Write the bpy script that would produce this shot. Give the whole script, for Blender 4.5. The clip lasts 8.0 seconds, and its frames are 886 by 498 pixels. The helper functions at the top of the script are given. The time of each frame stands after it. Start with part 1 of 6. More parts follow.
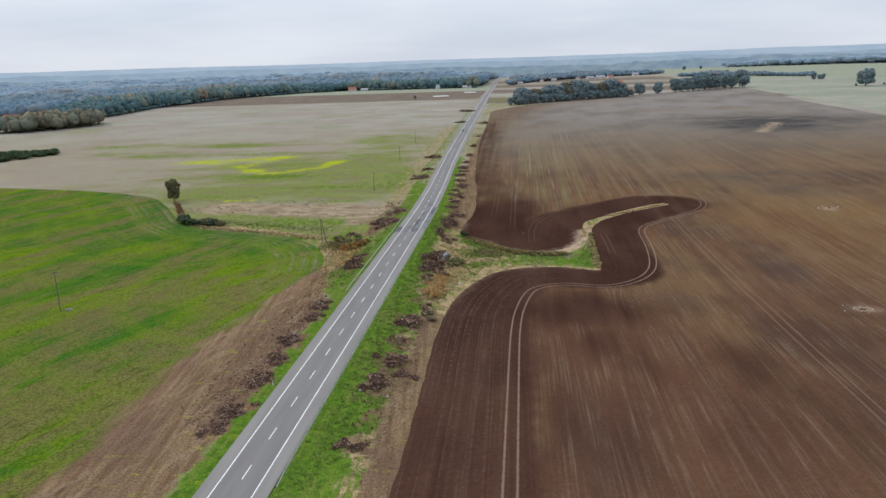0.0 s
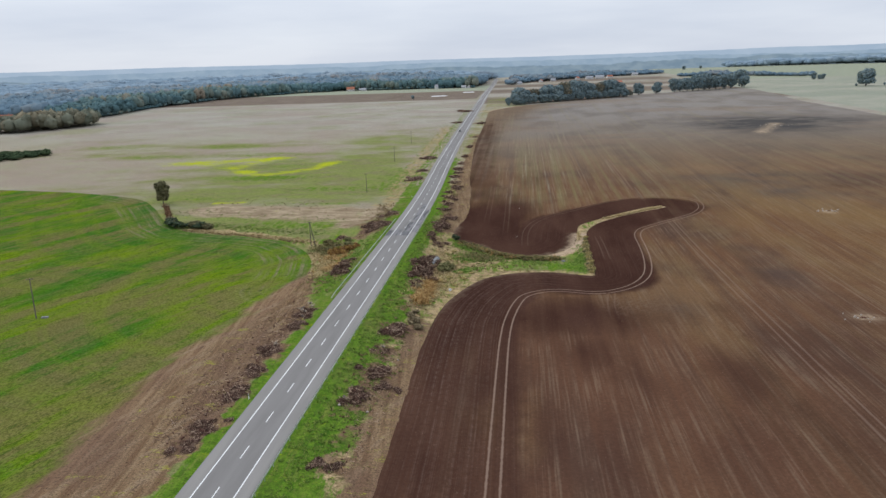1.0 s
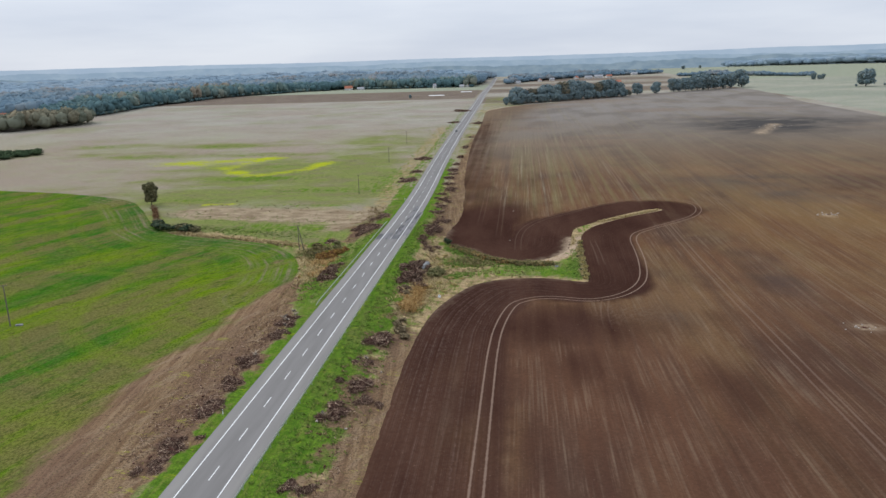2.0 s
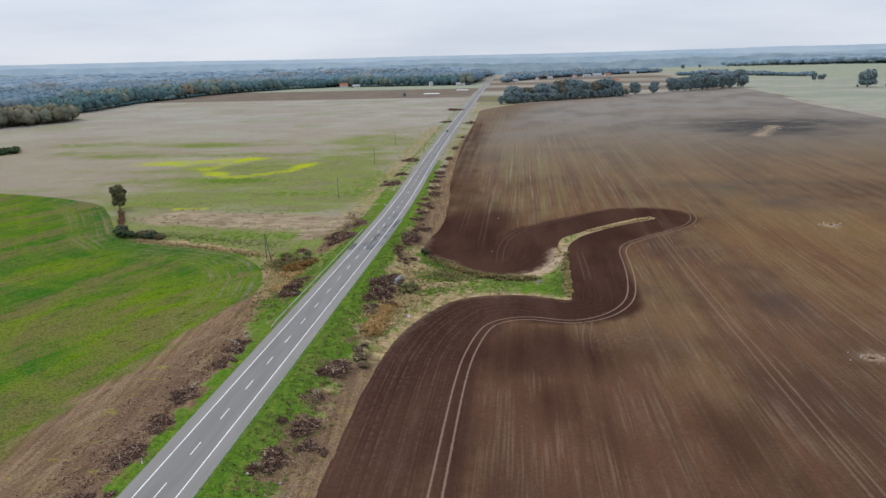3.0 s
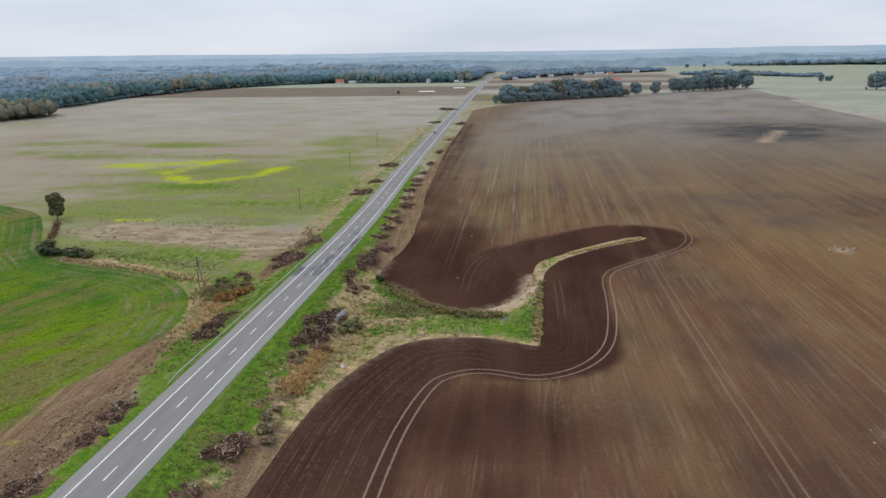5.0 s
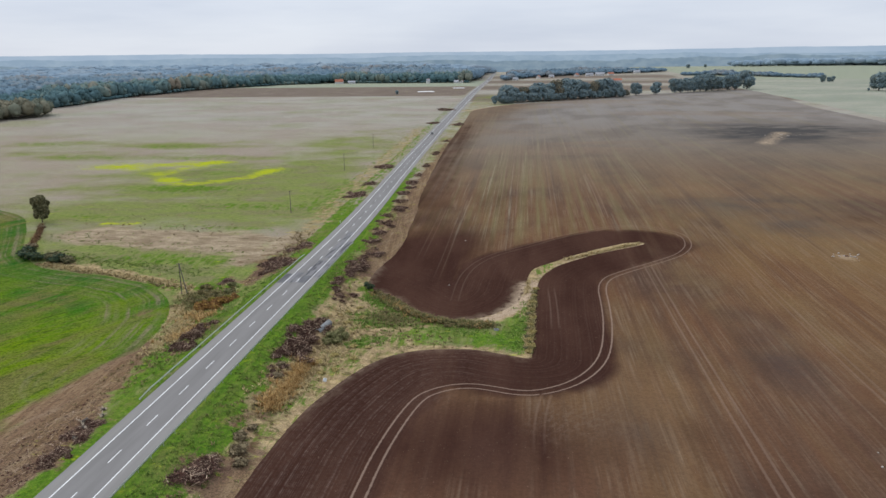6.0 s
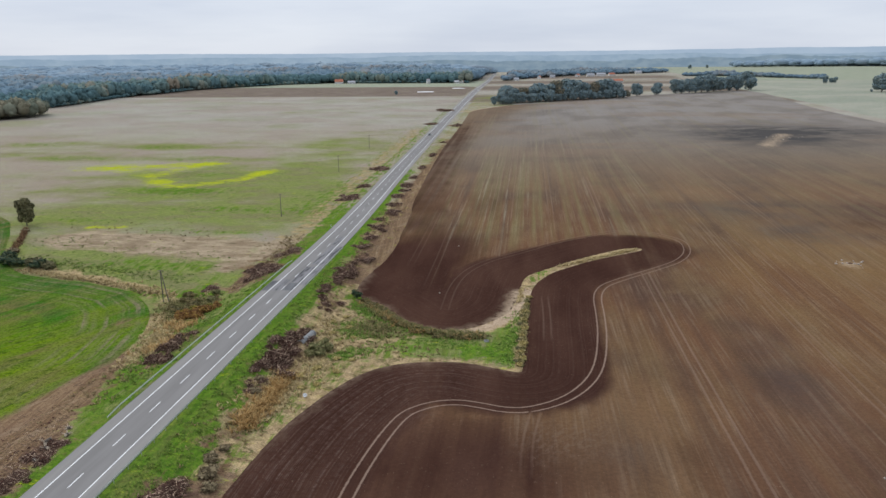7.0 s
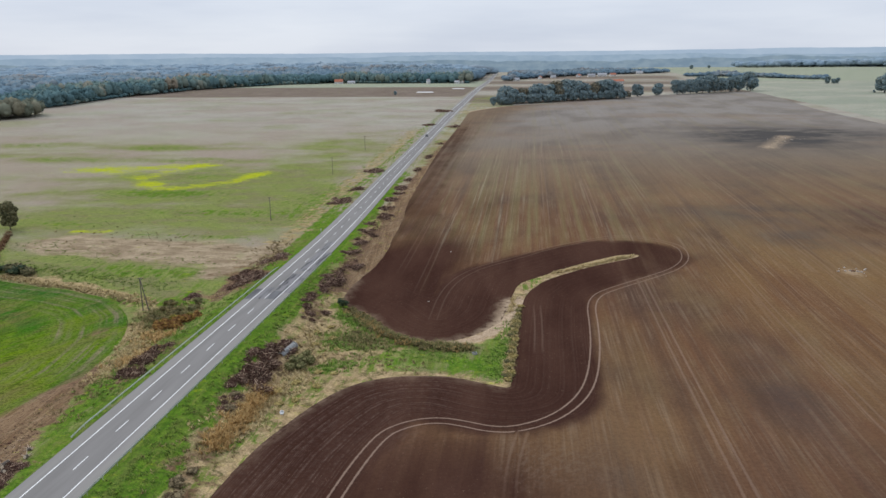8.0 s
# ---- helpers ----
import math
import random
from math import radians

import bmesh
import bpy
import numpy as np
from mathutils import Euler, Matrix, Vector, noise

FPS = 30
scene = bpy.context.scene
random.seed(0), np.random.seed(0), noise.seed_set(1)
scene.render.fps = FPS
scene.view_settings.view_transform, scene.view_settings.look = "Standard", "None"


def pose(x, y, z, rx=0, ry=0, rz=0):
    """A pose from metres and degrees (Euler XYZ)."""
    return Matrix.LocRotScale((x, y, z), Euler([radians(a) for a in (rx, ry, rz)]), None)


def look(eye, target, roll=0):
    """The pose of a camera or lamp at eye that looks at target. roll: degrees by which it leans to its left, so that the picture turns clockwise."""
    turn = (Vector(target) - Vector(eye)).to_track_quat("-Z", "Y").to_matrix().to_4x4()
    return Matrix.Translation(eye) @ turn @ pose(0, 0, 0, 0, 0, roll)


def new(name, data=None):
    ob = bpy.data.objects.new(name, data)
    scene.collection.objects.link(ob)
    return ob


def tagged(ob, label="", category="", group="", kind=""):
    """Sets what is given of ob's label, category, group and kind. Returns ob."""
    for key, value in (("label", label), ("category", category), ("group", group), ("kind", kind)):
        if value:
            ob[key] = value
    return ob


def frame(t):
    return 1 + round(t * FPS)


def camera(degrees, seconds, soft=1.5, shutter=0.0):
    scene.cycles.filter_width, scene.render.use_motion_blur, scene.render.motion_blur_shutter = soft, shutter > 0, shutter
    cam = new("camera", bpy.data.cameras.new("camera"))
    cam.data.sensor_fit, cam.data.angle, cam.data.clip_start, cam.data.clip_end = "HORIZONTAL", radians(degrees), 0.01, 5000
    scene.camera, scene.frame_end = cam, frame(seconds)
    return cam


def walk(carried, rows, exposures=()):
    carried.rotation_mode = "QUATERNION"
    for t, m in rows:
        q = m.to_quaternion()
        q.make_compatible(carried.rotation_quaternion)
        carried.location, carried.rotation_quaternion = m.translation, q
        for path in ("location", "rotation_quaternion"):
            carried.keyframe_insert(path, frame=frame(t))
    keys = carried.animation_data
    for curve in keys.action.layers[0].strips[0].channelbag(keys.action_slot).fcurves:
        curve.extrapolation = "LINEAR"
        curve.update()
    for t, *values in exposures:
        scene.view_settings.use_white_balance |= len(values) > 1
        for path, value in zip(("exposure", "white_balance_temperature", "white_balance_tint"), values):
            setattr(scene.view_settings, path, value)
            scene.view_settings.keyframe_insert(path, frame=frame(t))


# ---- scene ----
cam = camera(62.5, 8.0)
PATH = [
    (0, (41.40, -60.90, 57.98), (30.65, 35.60, 34.04), -1.90),
    (0.5, (42.70, -57.78, 58.04), (31.93, 38.71, 34.08), -1.89),
    (1, (43.90, -54.66, 57.98), (33.14, 41.83, 34.02), -1.89),
    (1.2, (44.33, -53.43, 58.03), (33.59, 43.05, 34.04), -1.86),
    (1.8, (45.61, -49.75, 58.17), (34.93, 46.72, 34.11), -1.78),
    (2.3, (46.68, -46.68, 58.29), (36.04, 49.78, 34.17), -1.71),
    (2.4, (46.89, -46.07, 58.31), (36.27, 50.39, 34.19), -1.70),
    (2.5, (47.59, -43.87, 58.37), (36.98, 52.58, 34.20), -1.66),
    (2.6, (48.41, -41.29, 58.44), (37.82, 55.15, 34.22), -1.60),
    (3, (51.70, -30.96, 58.71), (41.17, 65.43, 34.28), -1.39),
    (3.5, (55.79, -17.47, 59.16), (45.21, 78.85, 34.45), -1.08),
    (3.9, (58.58, -7.90, 59.53), (47.89, 88.37, 34.68), -0.89),
    (4, (59.28, -5.51, 59.63), (48.56, 90.75, 34.74), -0.84),
    (4.1, (59.51, -4.76, 59.63), (48.77, 91.49, 34.74), -0.84),
    (4.5, (60.43, -1.80, 59.63), (49.61, 94.45, 34.74), -0.83),
    (4.7, (60.84, -0.35, 59.65), (50.00, 95.89, 34.76), -0.81),
    (5.2, (61.88, 3.28, 59.69), (50.98, 99.51, 34.79), -0.76),
    (5.8, (63.12, 7.63, 59.73), (52.15, 103.85, 34.83), -0.70),
    (6, (63.54, 9.08, 59.75), (52.55, 105.30, 34.85), -0.68),
    (6.5, (64.66, 12.59, 59.91), (53.57, 108.80, 34.99), -0.64),
    (7, (65.86, 16.16, 59.96), (54.68, 112.36, 35.06), -0.58),
    (7.5, (67.12, 19.79, 60.05), (55.85, 115.98, 35.14), -0.54),
    (8, (68.43, 23.25, 60.26), (57.04, 119.42, 35.35), -0.51),
]
walk(cam, [(t, look(eye, target, roll)) for t, eye, target, roll in PATH])

# ---- light: an overcast autumn day ----
world = bpy.data.worlds.new("overcast")
scene.world = world
world.use_nodes = True
wn, wl = world.node_tree.nodes, world.node_tree.links
wn.clear()
w_out = wn.new("ShaderNodeOutputWorld")
w_bg = wn.new("ShaderNodeBackground")
w_sky = wn.new("ShaderNodeTexSky")
w_sky.sky_type, w_sky.sun_disc = "NISHITA", False
w_sky.sun_elevation, w_sky.sun_rotation = radians(38), radians(-60)
w_dim = wn.new("ShaderNodeVectorMath")
w_dim.operation = "SCALE"
w_dim.inputs["Scale"].default_value = 0.09
w_co = wn.new("ShaderNodeTexCoord")
w_map = wn.new("ShaderNodeMapping")
w_map.inputs["Scale"].default_value = (1.0, 1.0, 7.0)
w_noise = wn.new("ShaderNodeTexNoise")
w_noise.inputs["Scale"].default_value = 2.6
w_noise.inputs["Detail"].default_value = 5.0
w_noise.inputs["Roughness"].default_value = 0.5
w_ramp = wn.new("ShaderNodeValToRGB")
w_ramp.color_ramp.elements[0].position, w_ramp.color_ramp.elements[0].color = 0.32, (0.585, 0.645, 0.765, 1)
w_ramp.color_ramp.elements[1].position, w_ramp.color_ramp.elements[1].color = 0.66, (0.735, 0.785, 0.875, 1)
w_mix = wn.new("ShaderNodeMix")
w_mix.data_type = "RGBA"
w_mix.inputs["Factor"].default_value = 0.93
wl.new(w_co.outputs["Generated"], w_map.inputs["Vector"])
wl.new(w_map.outputs["Vector"], w_noise.inputs["Vector"])
wl.new(w_noise.outputs["Fac"], w_ramp.inputs["Fac"])
wl.new(w_sky.outputs["Color"], w_dim.inputs[0])
wl.new(w_dim.outputs["Vector"], w_mix.inputs["A"])
wl.new(w_ramp.outputs["Color"], w_mix.inputs["B"])
# An overcast sky is brighter overhead than at the horizon.
w_sep = wn.new("ShaderNodeSeparateXYZ")
w_up = wn.new("ShaderNodeMath")
w_up.operation, w_up.use_clamp = "MULTIPLY", True
w_up.inputs[1].default_value = 1.0
w_gain = wn.new("ShaderNodeMath")
w_gain.operation = "MULTIPLY_ADD"
w_gain.inputs[1].default_value, w_gain.inputs[2].default_value = 0.86, 1.0
wl.new(w_co.outputs["Generated"], w_sep.inputs[0])
wl.new(w_sep.outputs["Z"], w_up.inputs[0])
wl.new(w_up.outputs[0], w_gain.inputs[0])
wl.new(w_gain.outputs[0], w_bg.inputs["Strength"])
wl.new(w_mix.outputs["Result"], w_bg.inputs["Color"])
wl.new(w_bg.outputs["Background"], w_out.inputs["Surface"])

sun = new("sun", bpy.data.lights.new("sun", "SUN"))
sun.data.energy, sun.data.angle, sun.data.color = 1.65, radians(30), (1.0, 0.96, 0.9)
sun.matrix_world = look((-300, 200, 300), (0, 0, 0))


# ---- materials ----
class Nodes:
    """A small writer of node materials."""

    def __init__(self, name, rough=0.9, spec=0.2):
        self.mat = bpy.data.materials.new(name)
        self.mat.use_nodes = True
        self.n, self.l = self.mat.node_tree.nodes, self.mat.node_tree.links
        self.b = self.n["Principled BSDF"]
        self.b.inputs["Roughness"].default_value = rough
        self.b.inputs["Specular IOR Level"].default_value = spec
        self.pos = self.n.new("ShaderNodeNewGeometry").outputs["Position"]

    def plug(self, socket, value):
        if isinstance(value, bpy.types.NodeSocket):
            self.l.new(value, socket)
        elif isinstance(value, tuple):
            socket.default_value = (*value, 1.0) if len(value) == 3 and socket.type == "RGBA" else value
        else:
            socket.default_value = value

    def noise(self, scale=(1, 1, 1), size=1.0, detail=4.0, rough=0.55, turn=0.0, coords=None):
        m = self.n.new("ShaderNodeMapping")
        m.inputs["Scale"].default_value = scale
        source = coords or self.pos
        if turn:
            r = self.n.new("ShaderNodeVectorRotate")
            r.rotation_type = "Z_AXIS"
            r.inputs["Angle"].default_value = turn
            self.l.new(source, r.inputs["Vector"])
            source = r.outputs["Vector"]
        self.l.new(source, m.inputs["Vector"])
        t = self.n.new("ShaderNodeTexNoise")
        t.inputs["Scale"].default_value = size
        t.inputs["Detail"].default_value = detail
        t.inputs["Roughness"].default_value = rough
        self.l.new(m.outputs["Vector"], t.inputs["Vector"])
        return t.outputs["Fac"]

    def attr(self, name):
        a = self.n.new("ShaderNodeAttribute")
        a.attribute_name = name
        return a.outputs["Fac"]

    def math(self, op, a, b=0.0, c=0.0):
        m = self.n.new("ShaderNodeMath")
        m.operation = op
        self.plug(m.inputs[0], a), self.plug(m.inputs[1], b)
        if op == "MULTIPLY_ADD":
            self.plug(m.inputs[2], c)
        return m.outputs[0]

    def step(self, value, low, high, to=1.0):
        m = self.n.new("ShaderNodeMapRange")
        m.interpolation_type = "SMOOTHSTEP"
        self.plug(m.inputs["Value"], value)
        m.inputs["From Min"].default_value, m.inputs["From Max"].default_value = low, high
        m.inputs["To Max"].default_value = to
        return m.outputs["Result"]

    def mix(self, factor, a, b, how="MIX"):
        m = self.n.new("ShaderNodeMix")
        m.data_type, m.blend_type = "RGBA", how
        self.plug(m.inputs["Factor"], factor), self.plug(m.inputs["A"], a), self.plug(m.inputs["B"], b)
        return m.outputs["Result"]

    def island(self):
        return self.n.new("ShaderNodeNewGeometry").outputs["Random Per Island"]

    def chance(self):
        return self.n.new("ShaderNodeObjectInfo").outputs["Random"]

    def ramp(self, value, *stops):
        r = self.n.new("ShaderNodeValToRGB")
        e = r.color_ramp.elements
        while len(e) < len(stops):
            e.new(0.5)
        for el, (p, c) in zip(e, stops):
            el.position, el.color = p, (*c, 1)
        self.plug(r.inputs["Fac"], value)
        return r.outputs["Color"]

    def bump(self, height, strength=0.5, distance=0.1):
        b = self.n.new("ShaderNodeBump")
        b.inputs["Strength"].default_value, b.inputs["Distance"].default_value = strength, distance
        self.plug(b.inputs["Height"], height)
        self.l.new(b.outputs["Normal"], self.b.inputs["Normal"])

    def done(self, color):
        self.plug(self.b.inputs["Base Color"], color)
        return self.mat


def soil_color(m):
    """Worked soil: dark headlands, streaks of sprouting crop and dry crust along the rows, fine drill rows, and haze
    painted grey over the far part.
    """
    broad = m.noise((1, 0.42, 0), 0.013, 3.0)
    broad2 = m.noise((1, 0.55, 0), 0.024, 4.0, turn=0.2)
    streak = m.noise((1, 0.018, 0), 0.20, 4.0, 0.6)
    line = m.noise((1, 0.010, 0), 0.62, 4.0, 0.65)
    fine = m.noise((1, 0.02, 0), 1.5, 3.0, 0.6)
    clod = m.noise((1, 1, 1), 1.5, 6.0, 0.75)
    rows = m.n.new("ShaderNodeCombineXYZ")
    m.plug(rows.inputs[0], m.attr("row"))
    curved = m.noise((1, 1, 1), 1.7, 5.0, 0.75, coords=rows.outputs[0])
    curved = m.math("MULTIPLY", m.step(curved, 0.44, 0.66), m.step(m.noise((1, 0.6, 0), 0.05, 5.0, 0.65), 0.15, 0.80))
    dotted = m.math("MULTIPLY", curved, m.step(m.noise((1, 1, 1), 0.8, 4.0, 0.75), 0.36, 0.60))
    tan = m.mix(m.step(broad, 0.38, 0.62), (0.125, 0.064, 0.035), (0.168, 0.100, 0.046))
    tan = m.mix(m.step(broad2, 0.44, 0.66, 0.7), tan, (0.068, 0.043, 0.033))
    tan = m.mix(m.step(m.noise((1, 0.5, 0), 0.045, 4.0, turn=0.4), 0.48, 0.68, 0.5), tan, (0.158, 0.102, 0.052))
    tan = m.mix(m.step(m.noise((1, 0.35, 0), 0.011, 4.0, 0.6, turn=-0.5), 0.50, 0.62, 0.55), tan, (0.176, 0.098, 0.050))
    red = m.mix(m.step(broad2, 0.36, 0.64), (0.105, 0.052, 0.032), (0.069, 0.035, 0.024))
    red = m.mix(m.step(m.noise((1, 0.4, 0), 0.03, 4.0, 0.6, turn=0.1), 0.50, 0.66, 0.7), red, (0.142, 0.082, 0.042))
    tan = m.mix(m.math("MULTIPLY", m.attr("red"), 0.85), tan, red)
    olive = m.math("MULTIPLY", m.step(streak, 0.44, 0.66), m.attr("sprout"))
    tan = m.mix(m.math("MULTIPLY", olive, 0.70), tan, (0.165, 0.140, 0.062))
    tan = m.mix(m.math("MULTIPLY", m.step(streak, 0.50, 0.32), m.math("MULTIPLY_ADD", m.attr("sprout"), 0.35, 0.32)), tan, (0.066, 0.043, 0.032))
    # Grey that grows with distance: haze painted into the soil colour.
    far = m.attr("greyed")
    greyed = m.ramp(far, (0.0, (0.160, 0.118, 0.080)), (0.5, (0.168, 0.136, 0.104)), (0.8, (0.205, 0.184, 0.162)), (1.0, (0.235, 0.222, 0.206)))
    greyed = m.mix(m.step(broad2, 0.42, 0.66, 0.45), greyed, (0.112, 0.094, 0.078))
    greyed = m.mix(m.step(m.noise((0.3, 1, 0), 0.016, 4.0, 0.6), 0.50, 0.64, 0.45), greyed, (0.205, 0.148, 0.108))
    greyed = m.mix(m.math("MULTIPLY", m.step(streak, 0.50, 0.66), 0.35), greyed, (0.205, 0.180, 0.120))
    tan = m.mix(m.step(far, 0.0, 0.62, 0.92), tan, greyed)
    pale = m.math("MULTIPLY", m.step(line, 0.53, 0.68), m.math("MULTIPLY_ADD", m.attr("sprout"), 0.78, 0.03))
    pale = m.math("MULTIPLY", pale, m.step(m.noise((1, 0.3, 0), 0.03, 4.0, 0.6), 0.38, 0.60))
    tan = m.mix(pale, tan, (0.240, 0.200, 0.138))
    tan = m.mix(m.math("MULTIPLY", m.step(line, 0.46, 0.34), 0.14), tan, (0.060, 0.042, 0.032))
    dark = m.mix(m.step(m.noise((1, 0.3, 0), 0.08, 4.0), 0.35, 0.7), (0.039, 0.0178, 0.013), (0.060, 0.030, 0.021))
    dark = m.mix(m.math("MULTIPLY", curved, 0.18), dark, (0.100, 0.058, 0.043))
    dark = m.mix(m.math("MULTIPLY", m.math("MULTIPLY", dotted, m.attr("worked")), 0.48), dark, (0.225, 0.164, 0.134))
    edge = m.math("MULTIPLY_ADD", m.math("SUBTRACT", m.noise((1, 0.5, 0), 0.07, 4.0), 0.5), 0.5, m.attr("dark"))
    edge = m.math("MULTIPLY_ADD", m.math("SUBTRACT", streak, 0.5), 1.0, edge)
    soil = m.mix(m.step(edge, 0.15, 0.95), tan, dark)
    gravel = m.math("MULTIPLY", m.step(fine, 0.42, 0.72), m.step(m.noise((1, 0.2, 0), 0.3, 4.0), 0.35, 0.65))
    gravel = m.math("MULTIPLY", m.math("MULTIPLY", gravel, m.step(edge, 0.75, 0.3)), m.step(m.attr("greyed"), 0.6, 0.1))
    soil = m.mix(m.math("MULTIPLY", gravel, 0.55), soil, m.mix(0.5, soil, (0.30, 0.225, 0.155)))
    soil = m.mix(m.math("MULTIPLY", m.step(clod, 0.40, 0.62), 0.32), soil, m.mix(0.65, soil, (0.015, 0.010, 0.008)))
    soil = m.mix(m.step(m.noise((1, 0.5, 1), 2.4, 4.0, 0.75), 0.61, 0.74, 0.34), soil, (0.27, 0.185, 0.130))
    wet = m.math("MULTIPLY", m.attr("wet"), m.step(m.noise((0.6, 1, 0), 0.05, 5.0, 0.65), 0.2, 0.7))
    soil = m.mix(wet, soil, (0.064, 0.060, 0.057))
    scuff = m.math("MULTIPLY", m.attr("scuff"), m.step(m.noise((1, 0.5, 1), 0.9, 6.0, 0.8, turn=0.5), 0.46, 0.62))
    soil = m.mix(m.math("MULTIPLY", scuff, 0.6), soil, (0.205, 0.155, 0.120))
    crust = m.math("MULTIPLY", m.attr("crust"), m.step(m.noise((1, 1, 0), 0.45, 5.0, 0.7), 0.34, 0.56))
    soil = m.mix(crust, soil, (0.36, 0.275, 0.19))
    m.bump(m.math("ADD", clod, fine), 0.45, 0.10)
    return soil


def mat_soil():
    m = Nodes("ploughed_soil", 1.0, 0.0)
    return m.done(soil_color(m))


def mat_track():
    """Wheel track in the soil: pale where pressed, running out into the soil at its rims."""
    m = Nodes("wheel_track", 1.0, 0.0)
    soil = soil_color(m)
    ragged = m.math("MULTIPLY_ADD", m.math("SUBTRACT", m.noise((1, 1, 0), 0.9, 5.0, 0.7), 0.5), 1.1, m.attr("core"))
    return m.done(m.mix(m.math("MULTIPLY", m.step(ragged, 0.25, 0.8), m.attr("pale")), soil, (0.235, 0.165, 0.125)))


def mud_color(m):
    """Bare trodden earth, scraped along the road, with bits of wood and clods."""
    drag = m.noise((1, 0.05, 0), 0.75, 6.0, 0.72, turn=-0.12)
    swirl = m.noise((1, 0.12, 0), 0.42, 6.0, 0.72, turn=0.35)
    grit = m.noise((1, 1, 1), 2.2, 4.0, 0.75)
    c = m.mix(m.step(drag, 0.30, 0.70), (0.135, 0.078, 0.045), (0.272, 0.188, 0.111))
    c = m.mix(m.step(swirl, 0.50, 0.62, 0.55), c, (0.295, 0.216, 0.142))
    c = m.mix(m.step(m.noise((1, 0.4, 0), 0.10, 4.0), 0.42, 0.66, 0.6), c, (0.142, 0.084, 0.060))
    c = m.mix(m.step(m.noise((1, 0.25, 1), 0.9, 6.0, 0.8, turn=0.2), 0.56, 0.66, 0.75), c, (0.070, 0.044, 0.034))
    c = m.mix(m.step(grit, 0.53, 0.62, 0.70), c, (0.060, 0.038, 0.028))
    return m.mix(m.step(m.noise((1, 1, 1), 1.6, 5.0, 0.8), 0.62, 0.72, 0.6), c, (0.40, 0.32, 0.22))


def mat_ground():
    """Rough grassland with its verges, bare earth, dry grass, flowering rape and far fields."""
    m = Nodes("grassland", 1.0, 0.0)
    wide = m.noise((0.8, 1, 0), 0.013, 5.0, 0.6)
    mid = m.noise((0.5, 1, 0), 0.06, 5.0, 0.6)
    patch = m.noise((0.8, 1, 0), 0.22, 5.0, 0.65)
    tuft = m.noise((1, 0.6, 0), 0.33, 6.0, 0.7)
    fine = m.noise((1, 1, 1), 0.9, 6.0, 0.75)
    speck = m.noise((1, 1, 1), 3.0, 3.0, 0.7)
    # Stubble as at far range, greyed and blued in colour to imitate haze.
    stubble = m.mix(m.step(m.noise((0.7, 1, 0), 0.020, 4.0, 0.6), 0.36, 0.64), (0.312, 0.278, 0.242), (0.338, 0.322, 0.274))
    grass = m.mix(m.step(fine, 0.34, 0.66), (0.050, 0.118, 0.012), (0.122, 0.218, 0.022))
    grass = m.mix(m.step(patch, 0.47, 0.70, 0.55), grass, (0.160, 0.215, 0.032))
    grass = m.mix(m.step(m.noise((0.8, 1, 1), 0.4, 6.0, 0.72), 0.55, 0.64, 0.7), grass, (0.050, 0.078, 0.016))
    lane = m.noise((1, 0.07, 0), 0.75, 6.0, 0.75, turn=-0.03)
    grass = m.mix(m.step(lane, 0.53, 0.66, 0.5), grass, (0.215, 0.215, 0.058))
    grass = m.mix(m.step(lane, 0.48, 0.34, 0.6), grass, (0.038, 0.098, 0.012))
    grass = m.mix(m.step(m.noise((1, 0.3, 1), 1.1, 6.0, 0.8), 0.56, 0.68, 0.65), grass, (0.150, 0.105, 0.050))
    grass = m.mix(m.step(m.noise((1, 0.3, 0), 0.10, 6.0, 0.7, turn=-0.05), 0.50, 0.66, 0.6), grass, (0.135, 0.135, 0.046))
    dull = m.mix(m.step(fine, 0.3, 0.7), (0.145, 0.182, 0.048), (0.230, 0.255, 0.085))
    straw = m.mix(m.step(fine, 0.3, 0.7), (0.255, 0.178, 0.096), (0.430, 0.325, 0.190))
    straw = m.mix(m.step(patch, 0.50, 0.64, 0.45), straw, (0.150, 0.155, 0.050))
    straw = m.mix(m.step(m.noise((1, 0.35, 1), 0.7, 6.0, 0.8, turn=0.4), 0.52, 0.66, 0.6), straw, (0.150, 0.098, 0.046))
    straw = m.mix(m.step(m.noise((1, 0.5, 1), 0.28, 6.0, 0.75, turn=-0.3), 0.54, 0.68, 0.7), straw, (0.185, 0.145, 0.066))
    rough_patch = m.noise((0.8, 1, 1), 0.34, 6.0, 0.72, turn=0.5)
    straw = m.mix(m.step(rough_patch, 0.53, 0.62, 0.8), straw, (0.085, 0.078, 0.032))
    straw = m.mix(m.step(rough_patch, 0.46, 0.36, 0.6), straw, (0.52, 0.39, 0.20))
    rust = m.mix(m.step(fine, 0.3, 0.7), (0.115, 0.056, 0.020), (0.215, 0.120, 0.045))
    mud = mud_color(m)

    def cover(name, noise_in, amount, low, high):
        return m.step(m.math("MULTIPLY_ADD", m.math("SUBTRACT", noise_in, 0.5), amount, m.attr(name)), low, high)

    stubble = m.mix(m.step(m.noise((0.8, 1, 0), 0.012, 4.0, 0.6, turn=0.3), 0.46, 0.62, 0.5), stubble, (0.285, 0.228, 0.190))
    stubble = m.mix(m.step(m.noise((0.8, 1, 0), 0.016, 4.0, 0.6, turn=-0.4), 0.50, 0.66, 0.55), stubble, (0.245, 0.248, 0.168))
    stubble = m.mix(m.step(m.noise((0.6, 1, 0), 0.035, 5.0, 0.65, turn=0.1), 0.50, 0.70, 0.35), stubble, (0.225, 0.186, 0.148))
